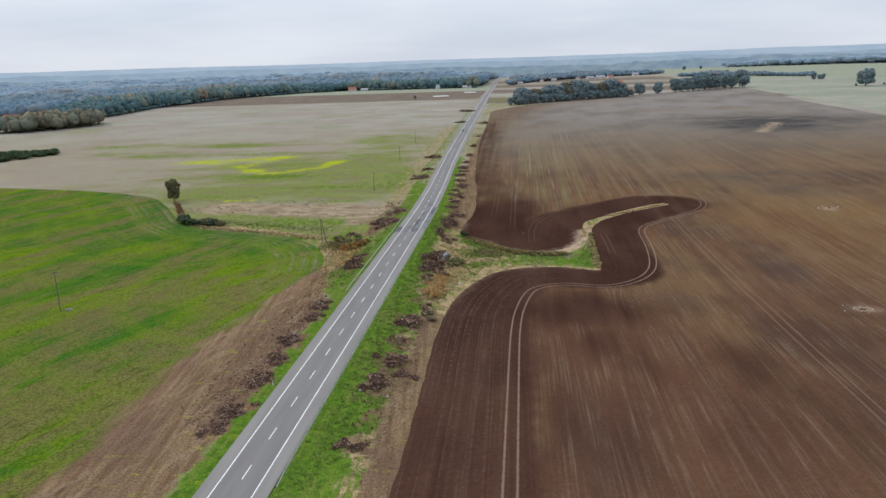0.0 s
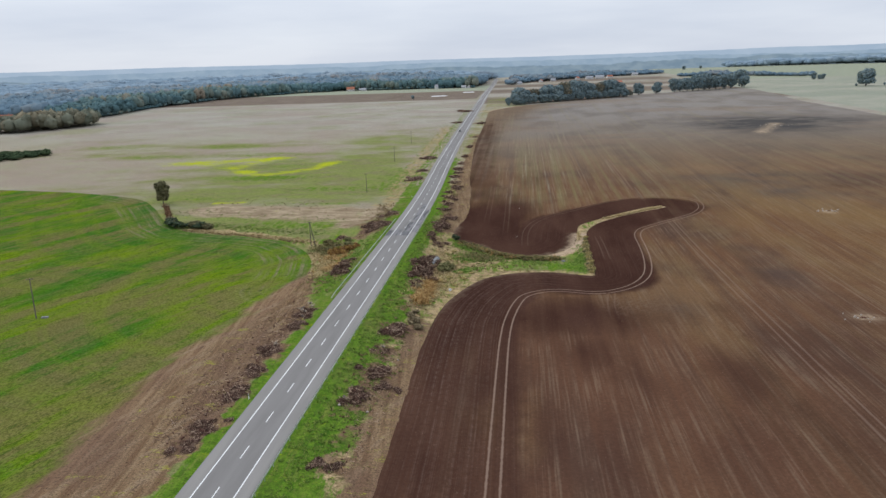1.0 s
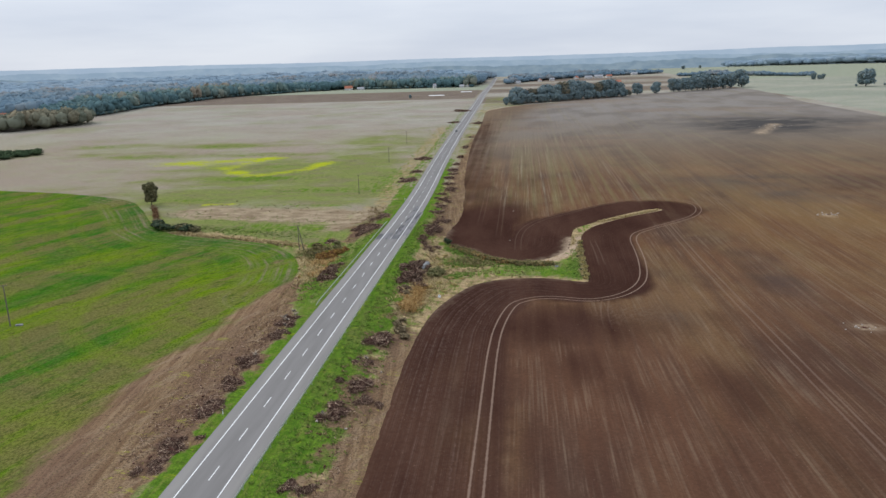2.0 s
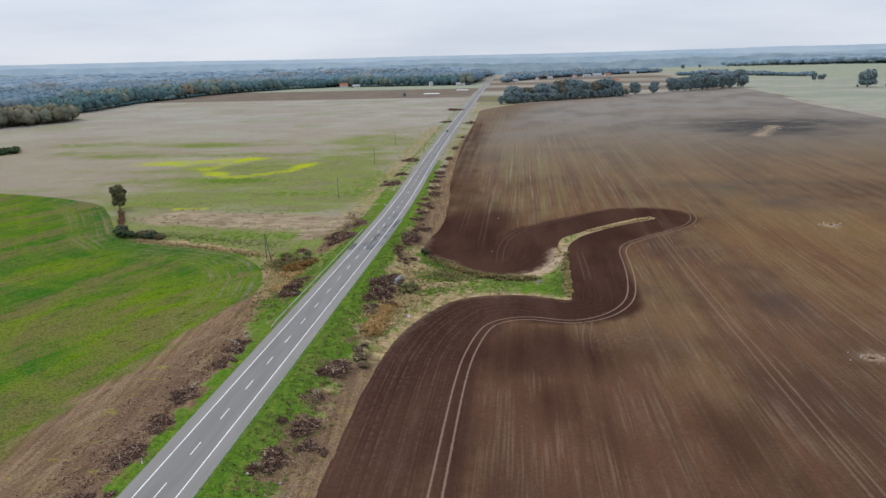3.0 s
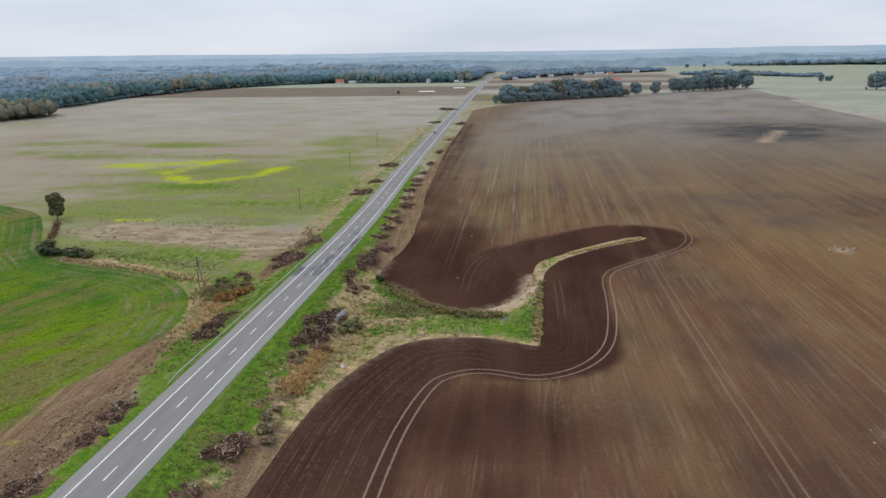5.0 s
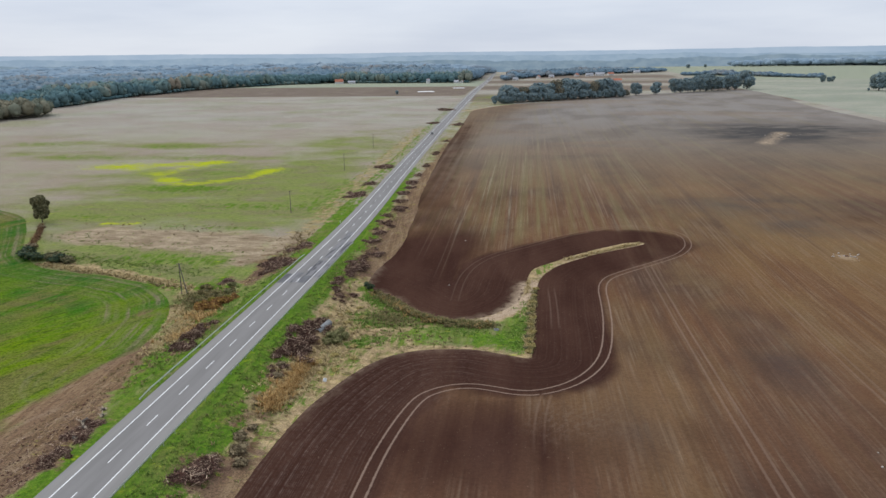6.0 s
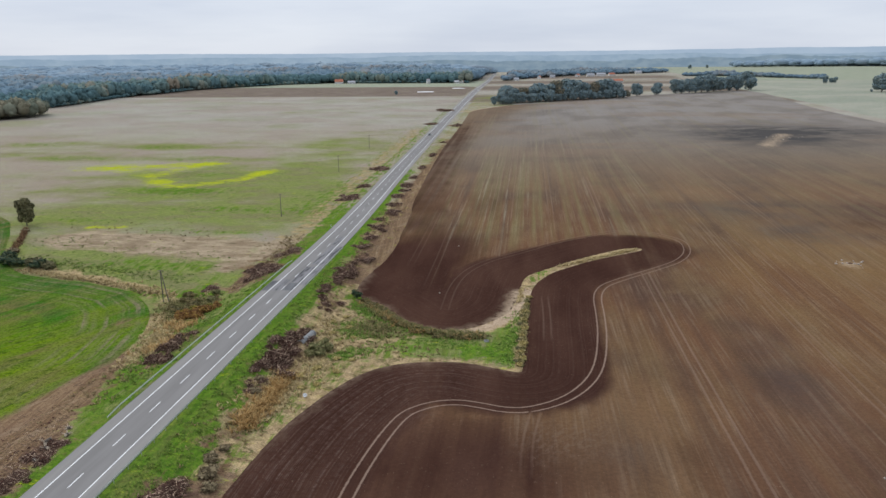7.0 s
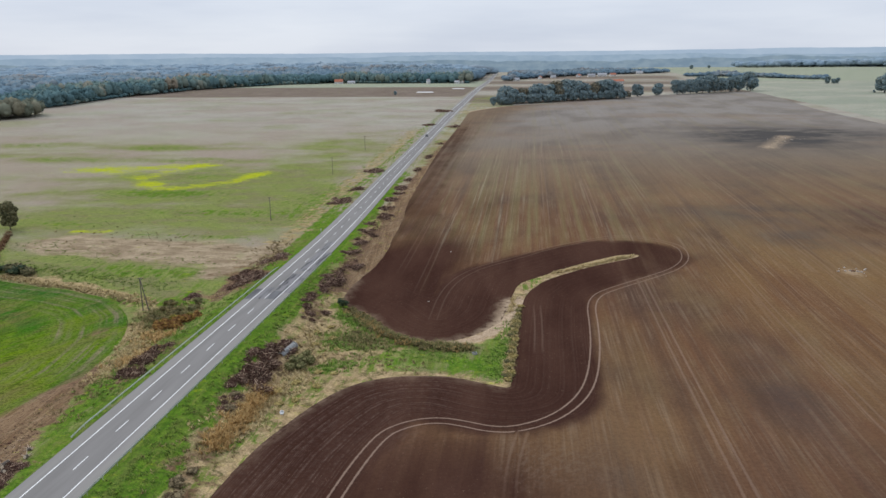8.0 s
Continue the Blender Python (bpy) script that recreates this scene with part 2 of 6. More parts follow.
    stubble = m.mix(m.step(fine, 0.50, 0.70, 0.35), stubble, (0.34, 0.30, 0.22))
    # Nearer stubble, warmer, without the haze tint.
    warm = m.mix(m.step(m.noise((0.8, 1, 0), 0.02, 4.0, 0.6, turn=0.7), 0.40, 0.62), (0.282, 0.222, 0.172), (0.292, 0.266, 0.182))
    stubble = m.mix(m.step(m.attr("midfield"), 0.0, 1.0, 0.75), stubble, warm)
    bare_tan = m.mix(m.step(m.noise((0.5, 1, 1), 0.22, 6.0, 0.7), 0.36, 0.64), (0.230, 0.170, 0.112), (0.375, 0.298, 0.202))
    bare_tan = m.mix(m.step(m.noise((0.5, 1, 1), 0.34, 6.0, 0.75, turn=0.2), 0.56, 0.68, 0.8), bare_tan, (0.120, 0.102, 0.060))
    dull = m.mix(m.step(m.noise((0.5, 1, 0), 0.09, 5.0, 0.65), 0.42, 0.62, 0.75), dull, (0.190, 0.172, 0.090))
    dull = m.mix(m.step(tuft, 0.55, 0.70, 0.5), dull, (0.085, 0.150, 0.028))
    dull = m.mix(m.step(m.noise((0.7, 1, 1), 0.5, 6.0, 0.75), 0.54, 0.66, 0.65), dull, (0.088, 0.078, 0.036))
    c = m.mix(m.step(wide, 0.52, 0.68, 0.35), stubble, dull)
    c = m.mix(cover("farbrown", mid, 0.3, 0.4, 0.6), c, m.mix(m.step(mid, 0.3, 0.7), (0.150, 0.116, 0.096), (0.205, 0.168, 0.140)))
    # Far pale and green fields are lightened in colour to imitate haze.
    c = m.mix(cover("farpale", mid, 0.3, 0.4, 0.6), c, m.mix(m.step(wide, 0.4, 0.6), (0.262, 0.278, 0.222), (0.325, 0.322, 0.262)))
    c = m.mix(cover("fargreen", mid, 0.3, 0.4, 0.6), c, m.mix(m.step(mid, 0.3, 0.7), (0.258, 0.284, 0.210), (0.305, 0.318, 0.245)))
    c = m.mix(cover("dull", m.noise((0.7, 1, 0), 0.045, 6.0, 0.62), 1.8, 0.2, 1.0), c, dull)
    c = m.mix(cover("straw", patch, 2.2, 0.3, 0.65), c, straw)
    c = m.mix(cover("grass", m.math("MULTIPLY_ADD", lane, 0.5, m.math("MULTIPLY", tuft, 0.5)), 3.6, 0.3, 0.66), c, grass)
    c = m.mix(cover("tan", m.noise((0.6, 1, 0), 0.12, 5.0, 0.65), 1.8, 0.25, 0.75), c, bare_tan)
    c = m.mix(cover("mud", patch, 2.4, 0.3, 0.62), c, mud)
    c = m.mix(cover("root", m.noise((1, 0.6, 1), 0.7, 6.0, 0.8), 2.6, 0.35, 0.75), c, m.mix(m.step(fine, 0.3, 0.7), (0.066, 0.036, 0.026), (0.190, 0.118, 0.082)))
    c = m.mix(cover("sand", fine, 0.8, 0.35, 0.6), c, m.mix(m.step(fine, 0.35, 0.65), (0.33, 0.235, 0.155), (0.46, 0.355, 0.25)))
    c = m.mix(cover("sedge", patch, 1.6, 0.3, 0.7), c, m.mix(m.step(fine, 0.3, 0.7), (0.072, 0.064, 0.026), (0.165, 0.130, 0.056)))
    c = m.mix(cover("rust", fine, 1.6, 0.45, 0.8), c, rust)
    c = m.mix(cover("yellow", m.noise((0.36, 1, 0), 0.30, 7.0, 0.9), 5.4, 0.35, 1.05), c, m.mix(m.step(fine, 0.35, 0.65), (0.28, 0.34, 0.030), (0.42, 0.44, 0.018)))
    c = m.mix(m.math("MULTIPLY", m.step(speck, 0.44, 0.60), 0.62), c, m.mix(0.60, c, (0.03, 0.03, 0.012)))
    m.bump(m.math("ADD", fine, speck), 0.8, 0.2)
    return m.done(c)


def mat_crop():
    """Young green crop with thin and yellowed patches along the drill rows."""
    m = Nodes("green_crop", 1.0, 0.0)
    wide = m.noise((1, 0.5, 0), 0.030, 4.0, 0.6, turn=0.3)
    band = m.noise((1, 0.16, 0), 0.15, 6.0, 0.68, turn=0.32)
    brown = m.noise((1, 0.20, 0), 0.075, 6.0, 0.68, turn=0.28)
    fine = m.noise((1, 0.35, 1), 0.7, 6.0, 0.8, turn=0.3)
    clump = m.noise((1, 0.6, 1), 2.6, 5.0, 0.8, turn=0.3)
    c = m.mix(m.step(wide, 0.42, 0.58), (0.036, 0.136, 0.012), (0.138, 0.210, 0.009))
    c = m.mix(m.math("MULTIPLY", m.attr("lush"), 0.75), c, (0.026, 0.112, 0.018))
    c = m.mix(m.step(band, 0.46, 0.64, 0.70), c, (0.110, 0.140, 0.032))
    c = m.mix(m.step(band, 0.44, 0.32, 0.55), c, (0.034, 0.160, 0.010))
    thin = m.math("MULTIPLY_ADD", m.attr("thin"), 0.055, brown)
    c = m.mix(m.step(thin, 0.475, 0.60, 0.85), c, (0.172, 0.138, 0.056))
    c = m.mix(m.step(m.noise((1, 0.06, 0), 0.5, 4.0, 0.7, turn=0.3), 0.52, 0.66, 0.50), c, (0.150, 0.150, 0.055))
    rows = m.n.new("ShaderNodeCombineXYZ")
    m.plug(rows.inputs[0], m.attr("row"))
    arcs = m.math("MULTIPLY", m.step(m.noise((1, 1, 1), 0.55, 3.0, coords=rows.outputs[0]), 0.42, 0.66), m.step(m.noise((1, 1, 0), 0.05, 5.0, 0.65), 0.36, 0.66))
    sweep = m.step(m.noise((1, 1, 1), 0.11, 3.0, coords=rows.outputs[0]), 0.42, 0.62, 0.4)
    c = m.mix(sweep, c, (0.150, 0.205, 0.016))
    c = m.mix(m.math("MULTIPLY", arcs, m.attr("arc")), c, (0.240, 0.190, 0.128))
    c = m.mix(m.step(fine, 0.50, 0.68, 0.38), c, (0.155, 0.185, 0.045))
    c = m.mix(m.step(fine, 0.46, 0.30, 0.7), c, (0.022, 0.086, 0.006))
    c = m.mix(m.step(m.noise((1, 0.22, 1), 0.55, 6.0, 0.8, turn=0.34), 0.54, 0.66, 0.75), c, (0.026, 0.060, 0.008))
    c = m.mix(m.step(clump, 0.55, 0.42, 0.85), c, m.mix(0.68, c, (0.014, 0.030, 0.004)))
    c = m.mix(m.step(m.noise((1, 0.4, 1), 1.7, 5.0, 0.8, turn=0.3), 0.57, 0.66, 0.55), c, (0.205, 0.170, 0.075))
    bare = m.math("MULTIPLY_ADD", m.math("SUBTRACT", m.noise((1, 0.3, 0), 0.14, 6.0, 0.7, turn=0.3), 0.5), 1.15, m.attr("bare"))
    c = m.mix(m.step(bare, 0.45, 0.80), c, mud_color(m))
    m.bump(m.math("ADD", fine, clump), 0.9, 0.25)
    return m.done(c)


def mat_asphalt(name, low, high, crack=0.0):
    m = Nodes(name, 0.9, 0.08)
    stain = m.noise((1, 0.08, 1), 0.5, 4.0)
    grit = m.noise((1, 1, 1), 14.0, 2.0, 0.6)
    c = m.mix(m.step(stain, 0.3, 0.7), low, high)
    c = m.mix(m.math("MULTIPLY", grit, 0.25), c, (0.06, 0.06, 0.06))
    if crack:
        c = m.mix(m.math("MULTIPLY", m.step(m.noise((1, 0.09, 1), 0.8, 6.0, 0.72), 0.47, 0.58), crack), c, (0.055, 0.055, 0.058))
    m.bump(grit, 0.3, 0.01)
    return m.done(c)


def mat_plain(name, low, high, size=3.0, rough=0.8, metal=0.0, spec=0.3, scale=(1, 1, 1)):
    m = Nodes(name, rough, spec)
    m.b.inputs["Metallic"].default_value = metal
    n = m.noise(scale, size, 5.0, 0.65)
    m.bump(n, 0.3, 0.03)
    return m.done(m.mix(m.step(n, 0.3, 0.7), low, high))


def mat_leaves(name, *stops):
    """Foliage: each clump of leaves takes its own shade."""
    m = Nodes(name, 0.8, 0.10)
    c = m.ramp(m.island(), *stops)
    c = m.mix(m.math("MULTIPLY", m.step(m.noise((1, 1, 1), 1.2, 3.0), 0.4, 0.7), 0.4), c, m.mix(0.5, c, (0.01, 0.015, 0.006)))
    return m.done(c)


def mat_woods(name, *stops):
    """Massed crowns: each tree takes its own shade, with darker blotches scattered through it."""
    m = Nodes(name, 0.9, 0.0)
    c = m.ramp(m.attr("shade"), *stops)
    c = m.mix(m.step(m.noise((1, 1, 1), 0.35, 4.0, 0.6), 0.48, 0.66, 0.3), c, m.mix(0.4, c, (0.02, 0.035, 0.035)))
    return m.done(c)


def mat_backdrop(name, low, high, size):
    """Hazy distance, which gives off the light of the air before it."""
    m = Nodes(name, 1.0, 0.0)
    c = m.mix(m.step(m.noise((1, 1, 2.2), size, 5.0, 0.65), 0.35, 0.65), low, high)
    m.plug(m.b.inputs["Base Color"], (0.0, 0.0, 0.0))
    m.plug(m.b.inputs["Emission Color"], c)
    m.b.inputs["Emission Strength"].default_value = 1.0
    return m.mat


SOIL, TRACK, GRASSLAND, CROP = mat_soil(), mat_track(), mat_ground(), mat_crop()
ASPHALT = mat_asphalt("worn_asphalt", (0.176, 0.168, 0.160), (0.212, 0.203, 0.194))
SHOULDER = mat_asphalt("shoulder_asphalt", (0.206, 0.196, 0.184), (0.250, 0.238, 0.222))
PATCHED = mat_asphalt("patched_asphalt", (0.105, 0.105, 0.110), (0.150, 0.150, 0.155), 0.5)
CRACKED = mat_asphalt("cracked_asphalt", (0.172, 0.167, 0.171), (0.212, 0.206, 0.209), 0.95)
PAINT = mat_plain("road_paint", (0.62, 0.62, 0.62), (0.78, 0.78, 0.77), 2.0, 0.7)
STEEL = mat_plain("galvanised_steel", (0.27, 0.31, 0.25), (0.39, 0.43, 0.35), 2.0, 0.7, 0.0, 0.3)
TWIG = mat_leaves("dead_wood", (0.0, (0.040, 0.021, 0.016)), (0.50, (0.100, 0.054, 0.040)), (0.76, (0.22, 0.140, 0.100)), (1.0, (0.56, 0.42, 0.30)))
EARTH = mat_plain("dug_earth", (0.034, 0.017, 0.013), (0.145, 0.078, 0.057), 2.6, 1.0, 0.0, 0.0)
BARK = mat_plain("bark", (0.06, 0.048, 0.038), (0.12, 0.10, 0.08), 4.0, 0.9)
POLE_WOOD = mat_plain("pole_wood", (0.10, 0.085, 0.07), (0.17, 0.145, 0.12), 4.0, 0.9, scale=(1, 1, 0.1))
LEAF_DARK = mat_leaves("dark_foliage", (0.0, (0.026, 0.044, 0.026)), (0.5, (0.046, 0.070, 0.038)), (0.85, (0.075, 0.092, 0.042)), (1.0, (0.12, 0.105, 0.045)))
# Far hedge leaves: paleness and blue stand in for haze before them.
LEAF_HAZED = mat_leaves("hazed_foliage", (0.0, (0.134, 0.198, 0.223)), (0.5, (0.174, 0.242, 0.261)), (0.85, (0.208, 0.258, 0.243)), (1.0, (0.240, 0.244, 0.192)))
LEAF_BRONZE = mat_leaves("bronze_foliage", (0.0, (0.113, 0.127, 0.109)), (0.6, (0.169, 0.162, 0.121)), (1.0, (0.238, 0.187, 0.117)))
# Autumn crowns lightened and blued; the haze is put into the leaf colour.
WOODS = mat_woods("hazed_autumn_woods", (0.0, (0.071, 0.124, 0.133)), (0.30, (0.092, 0.150, 0.156)), (0.55, (0.121, 0.171, 0.158)), (0.75, (0.158, 0.182, 0.149)), (0.90, (0.191, 0.185, 0.147)), (1.0, (0.223, 0.190, 0.144)))
# Back woods: the blue is painted haze, stronger with distance.
WOODS_DEEP = mat_woods("hazed_deep_woods", (0.0, (0.114, 0.172, 0.217)), (0.4, (0.136, 0.194, 0.236)), (0.7, (0.165, 0.206, 0.230)), (1.0, (0.205, 0.211, 0.214)))
WOODS_FAR = mat_woods("hazed_far_woods", (0.0, (0.184, 0.252, 0.311)), (0.6, (0.205, 0.274, 0.332)), (1.0, (0.235, 0.286, 0.324)))
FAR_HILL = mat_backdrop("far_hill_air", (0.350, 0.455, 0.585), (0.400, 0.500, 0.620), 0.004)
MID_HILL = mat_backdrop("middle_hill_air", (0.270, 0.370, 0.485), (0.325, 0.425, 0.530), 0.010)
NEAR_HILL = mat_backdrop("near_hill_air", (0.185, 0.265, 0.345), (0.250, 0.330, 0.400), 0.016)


# ---- the lie of the land ----
from mathutils.geometry import delaunay_2d_cdt

RISE_Y = [-3000, -400, 330, 430, 545, 700, 850, 1000, 1200, 1500, 1700, 2050, 2350, 2800, 5200]
RISE_Z = [12, 0, 0, 1.5, 4.5, 9.5, 13, 16, 18, 18, 20, 27.5, 18, 12, 10]
LINE_Y = [-400, 270, 347, 423, 521, 607, 727, 880, 1111, 1450, 1870, 2600]
LINE_X = [0, 0, -2.9, -5.2, -6.4, -6.8, -7.2, -7.8, -11.0, -16.2, -21.0, -25]


def smooth(t):
    t = np.clip(t, 0, 1)
    return t * t * (3 - 2 * t)


def height(x, y):
    """The ground: a shallow valley that the road crosses on a low bank, rising fields beyond, a wooded rise to the west."""
    x, y = np.asarray(x, float), np.asarray(y, float)
    z = sum(np.interp(y + d, RISE_Y, RISE_Z) for d in (-80, -40, 0, 40, 80)) / 5
    z = z - 4 * smooth((x - 7) / 16) * np.exp(-(((y - 180) / 130) ** 2)) * np.exp(-((np.maximum(x - 150, 0) / 150) ** 2))
    z = z - 3 * smooth((-x - 7) / 12) * np.exp(-(((y - 190) / 45) ** 2)) * np.exp(-((np.minimum(x + 25, 0) / 70) ** 2))
    return z + 13 * smooth((-x - 60) / 250) * smooth((y - 1560) / 800) + 16 * smooth((x - 250) / 300) * smooth((y - 1950) / 500)


def middle(y):
    """The road's centre line: straight, then a slight bend to the west."""
    return sum(np.interp(np.asarray(y, float) + d, LINE_Y, LINE_X) for d in (-50, -25, 0, 25, 50)) / 5


def to_line(px, py, line):
    """Distance from points to an open line of (x, y)."""
    best = np.full(np.shape(px), 1e9)
    for (ax, ay), (bx, by) in zip(line, line[1:]):
        dx, dy = bx - ax, by - ay
        t = np.clip(((px - ax) * dx + (py - ay) * dy) / (dx * dx + dy * dy + 1e-9), 0, 1)
        best = np.minimum(best, np.hypot(px - ax - t * dx, py - ay - t * dy))
    return best


def inside(px, py, ring):
    hit = np.zeros(np.shape(px), bool)
    for (ax, ay), (bx, by) in zip(ring, ring[1:] + ring[:1]):
        crossing = (ay > py) != (by > py)
        hit ^= crossing & (px < (bx - ax) * (py - ay) / (by - ay + 1e-12) + ax)
    return hit


def rounded(line, step, rounds=2, closed=False):
    """The line with its corners cut and points every step or so."""
    pts = [Vector(p) for p in line]
    for _ in range(rounds):
        out = [] if closed else [pts[0]]
        for a, b in zip(pts, pts[1:] + pts[:1] if closed else pts[1:]):
            out += [a.lerp(b, 0.25), a.lerp(b, 0.75)]
        pts = out if closed else out + [pts[-1]]
    dense = []
    for a, b in zip(pts, pts[1:] + pts[:1] if closed else pts[1:]):
        n = max(1, int((b - a).length / step))
        dense += [a.lerp(b, k / n) for k in range(n)]
    if not closed:
        dense.append(pts[-1])
    return [(p.x, p.y) for p in dense]


def mesh_from(name, verts, faces, material, attrs=None, flat=False):
    me = bpy.data.meshes.new(name)
    me.from_pydata([tuple(v) for v in verts], [], [tuple(f) for f in faces])
    for key, values in (attrs or {}).items():
        me.attributes.new(key, "FLOAT", "POINT").data.foreach_set("value", np.asarray(values, np.float32))
    if not flat:
        me.shade_smooth()
    me.materials.append(material)
    me.update()
    return me


def part(name, bm, material, parent, label=""):
    """One mesh part under a thing or a part, from a bmesh."""
    me = bpy.data.meshes.new(name)
    bm.to_mesh(me)
    bm.free()
    me.materials.append(material)
    ob = new(name, me)
    ob.parent = parent
    return tagged(ob, label)


def mesh_part(name, me, parent, label="", m=None):
    ob = new(name, me)
    ob.parent = parent
    if m is not None:
        ob.matrix_local = m
    return tagged(ob, label)


def add_box(bm, x, y, z, sx, sy, sz, turn=0.0, bevel=0.0):
    geom = bmesh.ops.create_cube(bm, size=1.0, matrix=pose(x, y, z, 0, 0, turn) @ Matrix.Diagonal((sx, sy, sz, 1)))
    if bevel:
        edges = list({e for v in geom["verts"] for e in v.link_edges})
        bmesh.ops.bevel(bm, geom=edges, offset=bevel, segments=1, affect="EDGES")


def add_cone(bm, a, b, ra, rb, sides=7):
    """A tapered stick from a to b."""
    a, b = Vector(a), Vector(b)
    d = b - a
    m = Matrix.Translation((a + b) / 2) @ d.to_track_quat("Z", "Y").to_matrix().to_4x4()
    bmesh.ops.create_cone(bm, cap_ends=True, segments=sides, radius1=ra, radius2=rb, depth=d.length, matrix=m)


# Plan lines of the fields.
ROADSIDE_EDGE = [(24, -140), (23, -40), (22.3, 30), (21.9, 60), (21.3, 83), (21.1, 101), (21.3, 117), (23, 131.5), (25.6, 141.6), (28.2, 149),
                 (31.3, 156), (36.3, 161.1), (42.5, 163.9), (50.6, 164.9), (56.3, 163.7), (60.6, 161.6), (64.2, 160.4)]
DITCH_EAST = [(65.4, 160.3), (65.6, 162), (66, 170.5), (66.3, 189.3), (67.1, 208.1), (68.3, 222), (73.8, 234.1), (80.9, 242.1), (88.3, 249), (94.6, 253.9), (105.3, 261.4)]
DITCH_WEST = [(105.0, 263.6), (98.7, 262.7), (89.8, 255.2), (81.1, 247.2), (72.8, 237.5), (65.9, 229.7), (64.6, 216.2), (63.9, 204.5), (61.3, 196.2),
              (56.8, 188.7), (51.5, 184), (45.2, 182.6), (39.6, 185.2), (33.4, 190.8), (27.2, 200.2), (21.3, 205.1), (18.8, 208)]
ROADSIDE_FAR = [(17.6, 214.1), (18.4, 229), (20.6, 243), (20.8, 260), (19.7, 283), (18.6, 307), (16.5, 326), (14.4, 363), (11.8, 428), (9.4, 503), (9.7, 573),
                (9.8, 631), (9.0, 703), (7.8, 762)]
FIELD_TOP = [(22.6, 795), (42.5, 831), (70, 853), (127, 890), (158, 914), (185, 963), (251, 1014), (327, 1056), (372, 1078), (362, 936), (346, 785), (350, 717), (354, 635), (362, 500), (380, -140)]
PLOUGH_RING = ROADSIDE_EDGE + DITCH_EAST + DITCH_WEST + ROADSIDE_FAR + FIELD_TOP
CROP_RING = [(-420, 380), (-330, 342), (-253, 322), (-221, 315.4), (-190, 307), (-156, 292), (-137.5, 279.4), (-118.4, 252.2), (-101.2, 225.9), (-87.8, 213.4), (-74.6, 209.8), (-60.3, 208.3),
             (-45.2, 203.3), (-34.7, 193.6), (-26.3, 177.8), (-20.8, 155.4), (-19, 136.7), (-19.7, 112), (-23, 100), (-25.3, 87), (-26, 73), (-25, 57), (-25, 44), (-24, 30), (-24, -140), (-420, -140)]

# Heaps of brushwood beside the road: x, y, half width, half length, height.
EAST_HEAPS = [(13.6, 79, 2.6, 2.8, 1.0), (12.4, 67, 2.2, 3.2, 1.1), (16.8, 74, 2.0, 1.6, 0.7), (12.2, 43.5, 1.2, 1.5, 0.6), (15.1, 43.6, 0.9, 1.0, 0.5), (12.8, 91.5, 1.9, 1.5, 0.5), (13.8, 105.5, 3.6, 3.0, 1.2),
              (13.4, 155, 2.9, 6.0, 1.8), (13.6, 167, 2.6, 6.5, 1.7), (13.2, 143, 1.6, 3.0, 0.9), (12.2, 218, 2.4, 5.5, 1.2)]
EAST_FAR = [(14.6, 239, 2.4, 4, 0.9), (14.2, 194, 2.3, 4, 1.0), (11.2, 204, 1.8, 3, 0.7), (12.6, 228, 2.0, 4, 0.8), (11.4, 251, 2.2, 3, 0.8), (10.6, 264, 2.3, 3.4, 0.9), (10.4, 279, 2.6, 3.6, 0.9), (8.4, 292, 1.8, 2.6, 0.7),
            (10.8, 306, 3.0, 4, 1.0), (9.5, 321, 2.4, 3, 0.8), (7.5, 340, 3.2, 4, 1.0), (8.5, 355, 2.4, 3, 0.8), (6.9, 369, 3.2, 4.5, 1.0), (6.2, 393, 3.0, 4, 1.0), (5.8, 425, 2.6, 5, 0.9), (5.5, 473, 2.6, 6, 0.9), (4.2, 533, 2.6, 4, 0.8), (2.8, 636, 4.5, 7, 1.2)]
WEST_HEAPS = [(-9.9, 114, 2.3, 3, 0.8), (-9.4, 104, 1.7, 2.8, 0.7), (-9.6, 88.5, 2.2, 3, 0.9), (-9.4, 77.5, 2.0, 2.6, 0.8), (-10.2, 67, 2.4, 2.6, 0.9), (-10.0, 54.5, 2.3, 2.2, 0.8), (-11.2, 47.5, 1.9, 1.7, 0.6),
              (-10.9, 158.5, 2.4, 9.5, 1.7), (-11.6, 219, 3.4, 7, 1.2), (-11.2, 241, 2.8, 4, 0.9), (-22.8, 207, 1.8, 2, 0.7), (-15, 225, 2.6, 4, 0.9), (-16.6, 420, 4.2, 5, 1.2), (-13.8, 336, 3.6, 6, 1.1), (-13.4, 366, 2.8, 4, 0.9), (-19, 771, 6, 8, 1.4), (-16.5, 646, 4.4, 5, 1.0)]

# ---- the ground: one sheet to the horizon ----


def spread(near, far, fine, mid, reach, growth=1.16):
    """Grid lines: fine between the two near limits, middling to the far ones, then growing."""
    core = list(np.arange(near[0], near[1] + 1e-6, fine))
    left, right, w = [], [], mid
    x = near[0] - mid
    while x > -reach:
        left.append(x)
        w = mid if x > far[0] else w * growth
        x -= w
    x, w = near[1] + mid, mid
    while x < reach:
        right.append(x)
        w = mid if x < far[1] else w * growth
        x += w
    return np.array([-reach] + left[::-1] + core + right + [reach])


GX = spread((-45, 45), (-200, 200), 1.0, 3.0, 4850)
GY = spread((20, 330), (-100, 900), 1.25, 4.0, 4850)
gx, gy = np.meshgrid(GX, GY)
gx, gy = gx.ravel(), gy.ravel()
off = gx - middle(gy)
side = np.abs(off)


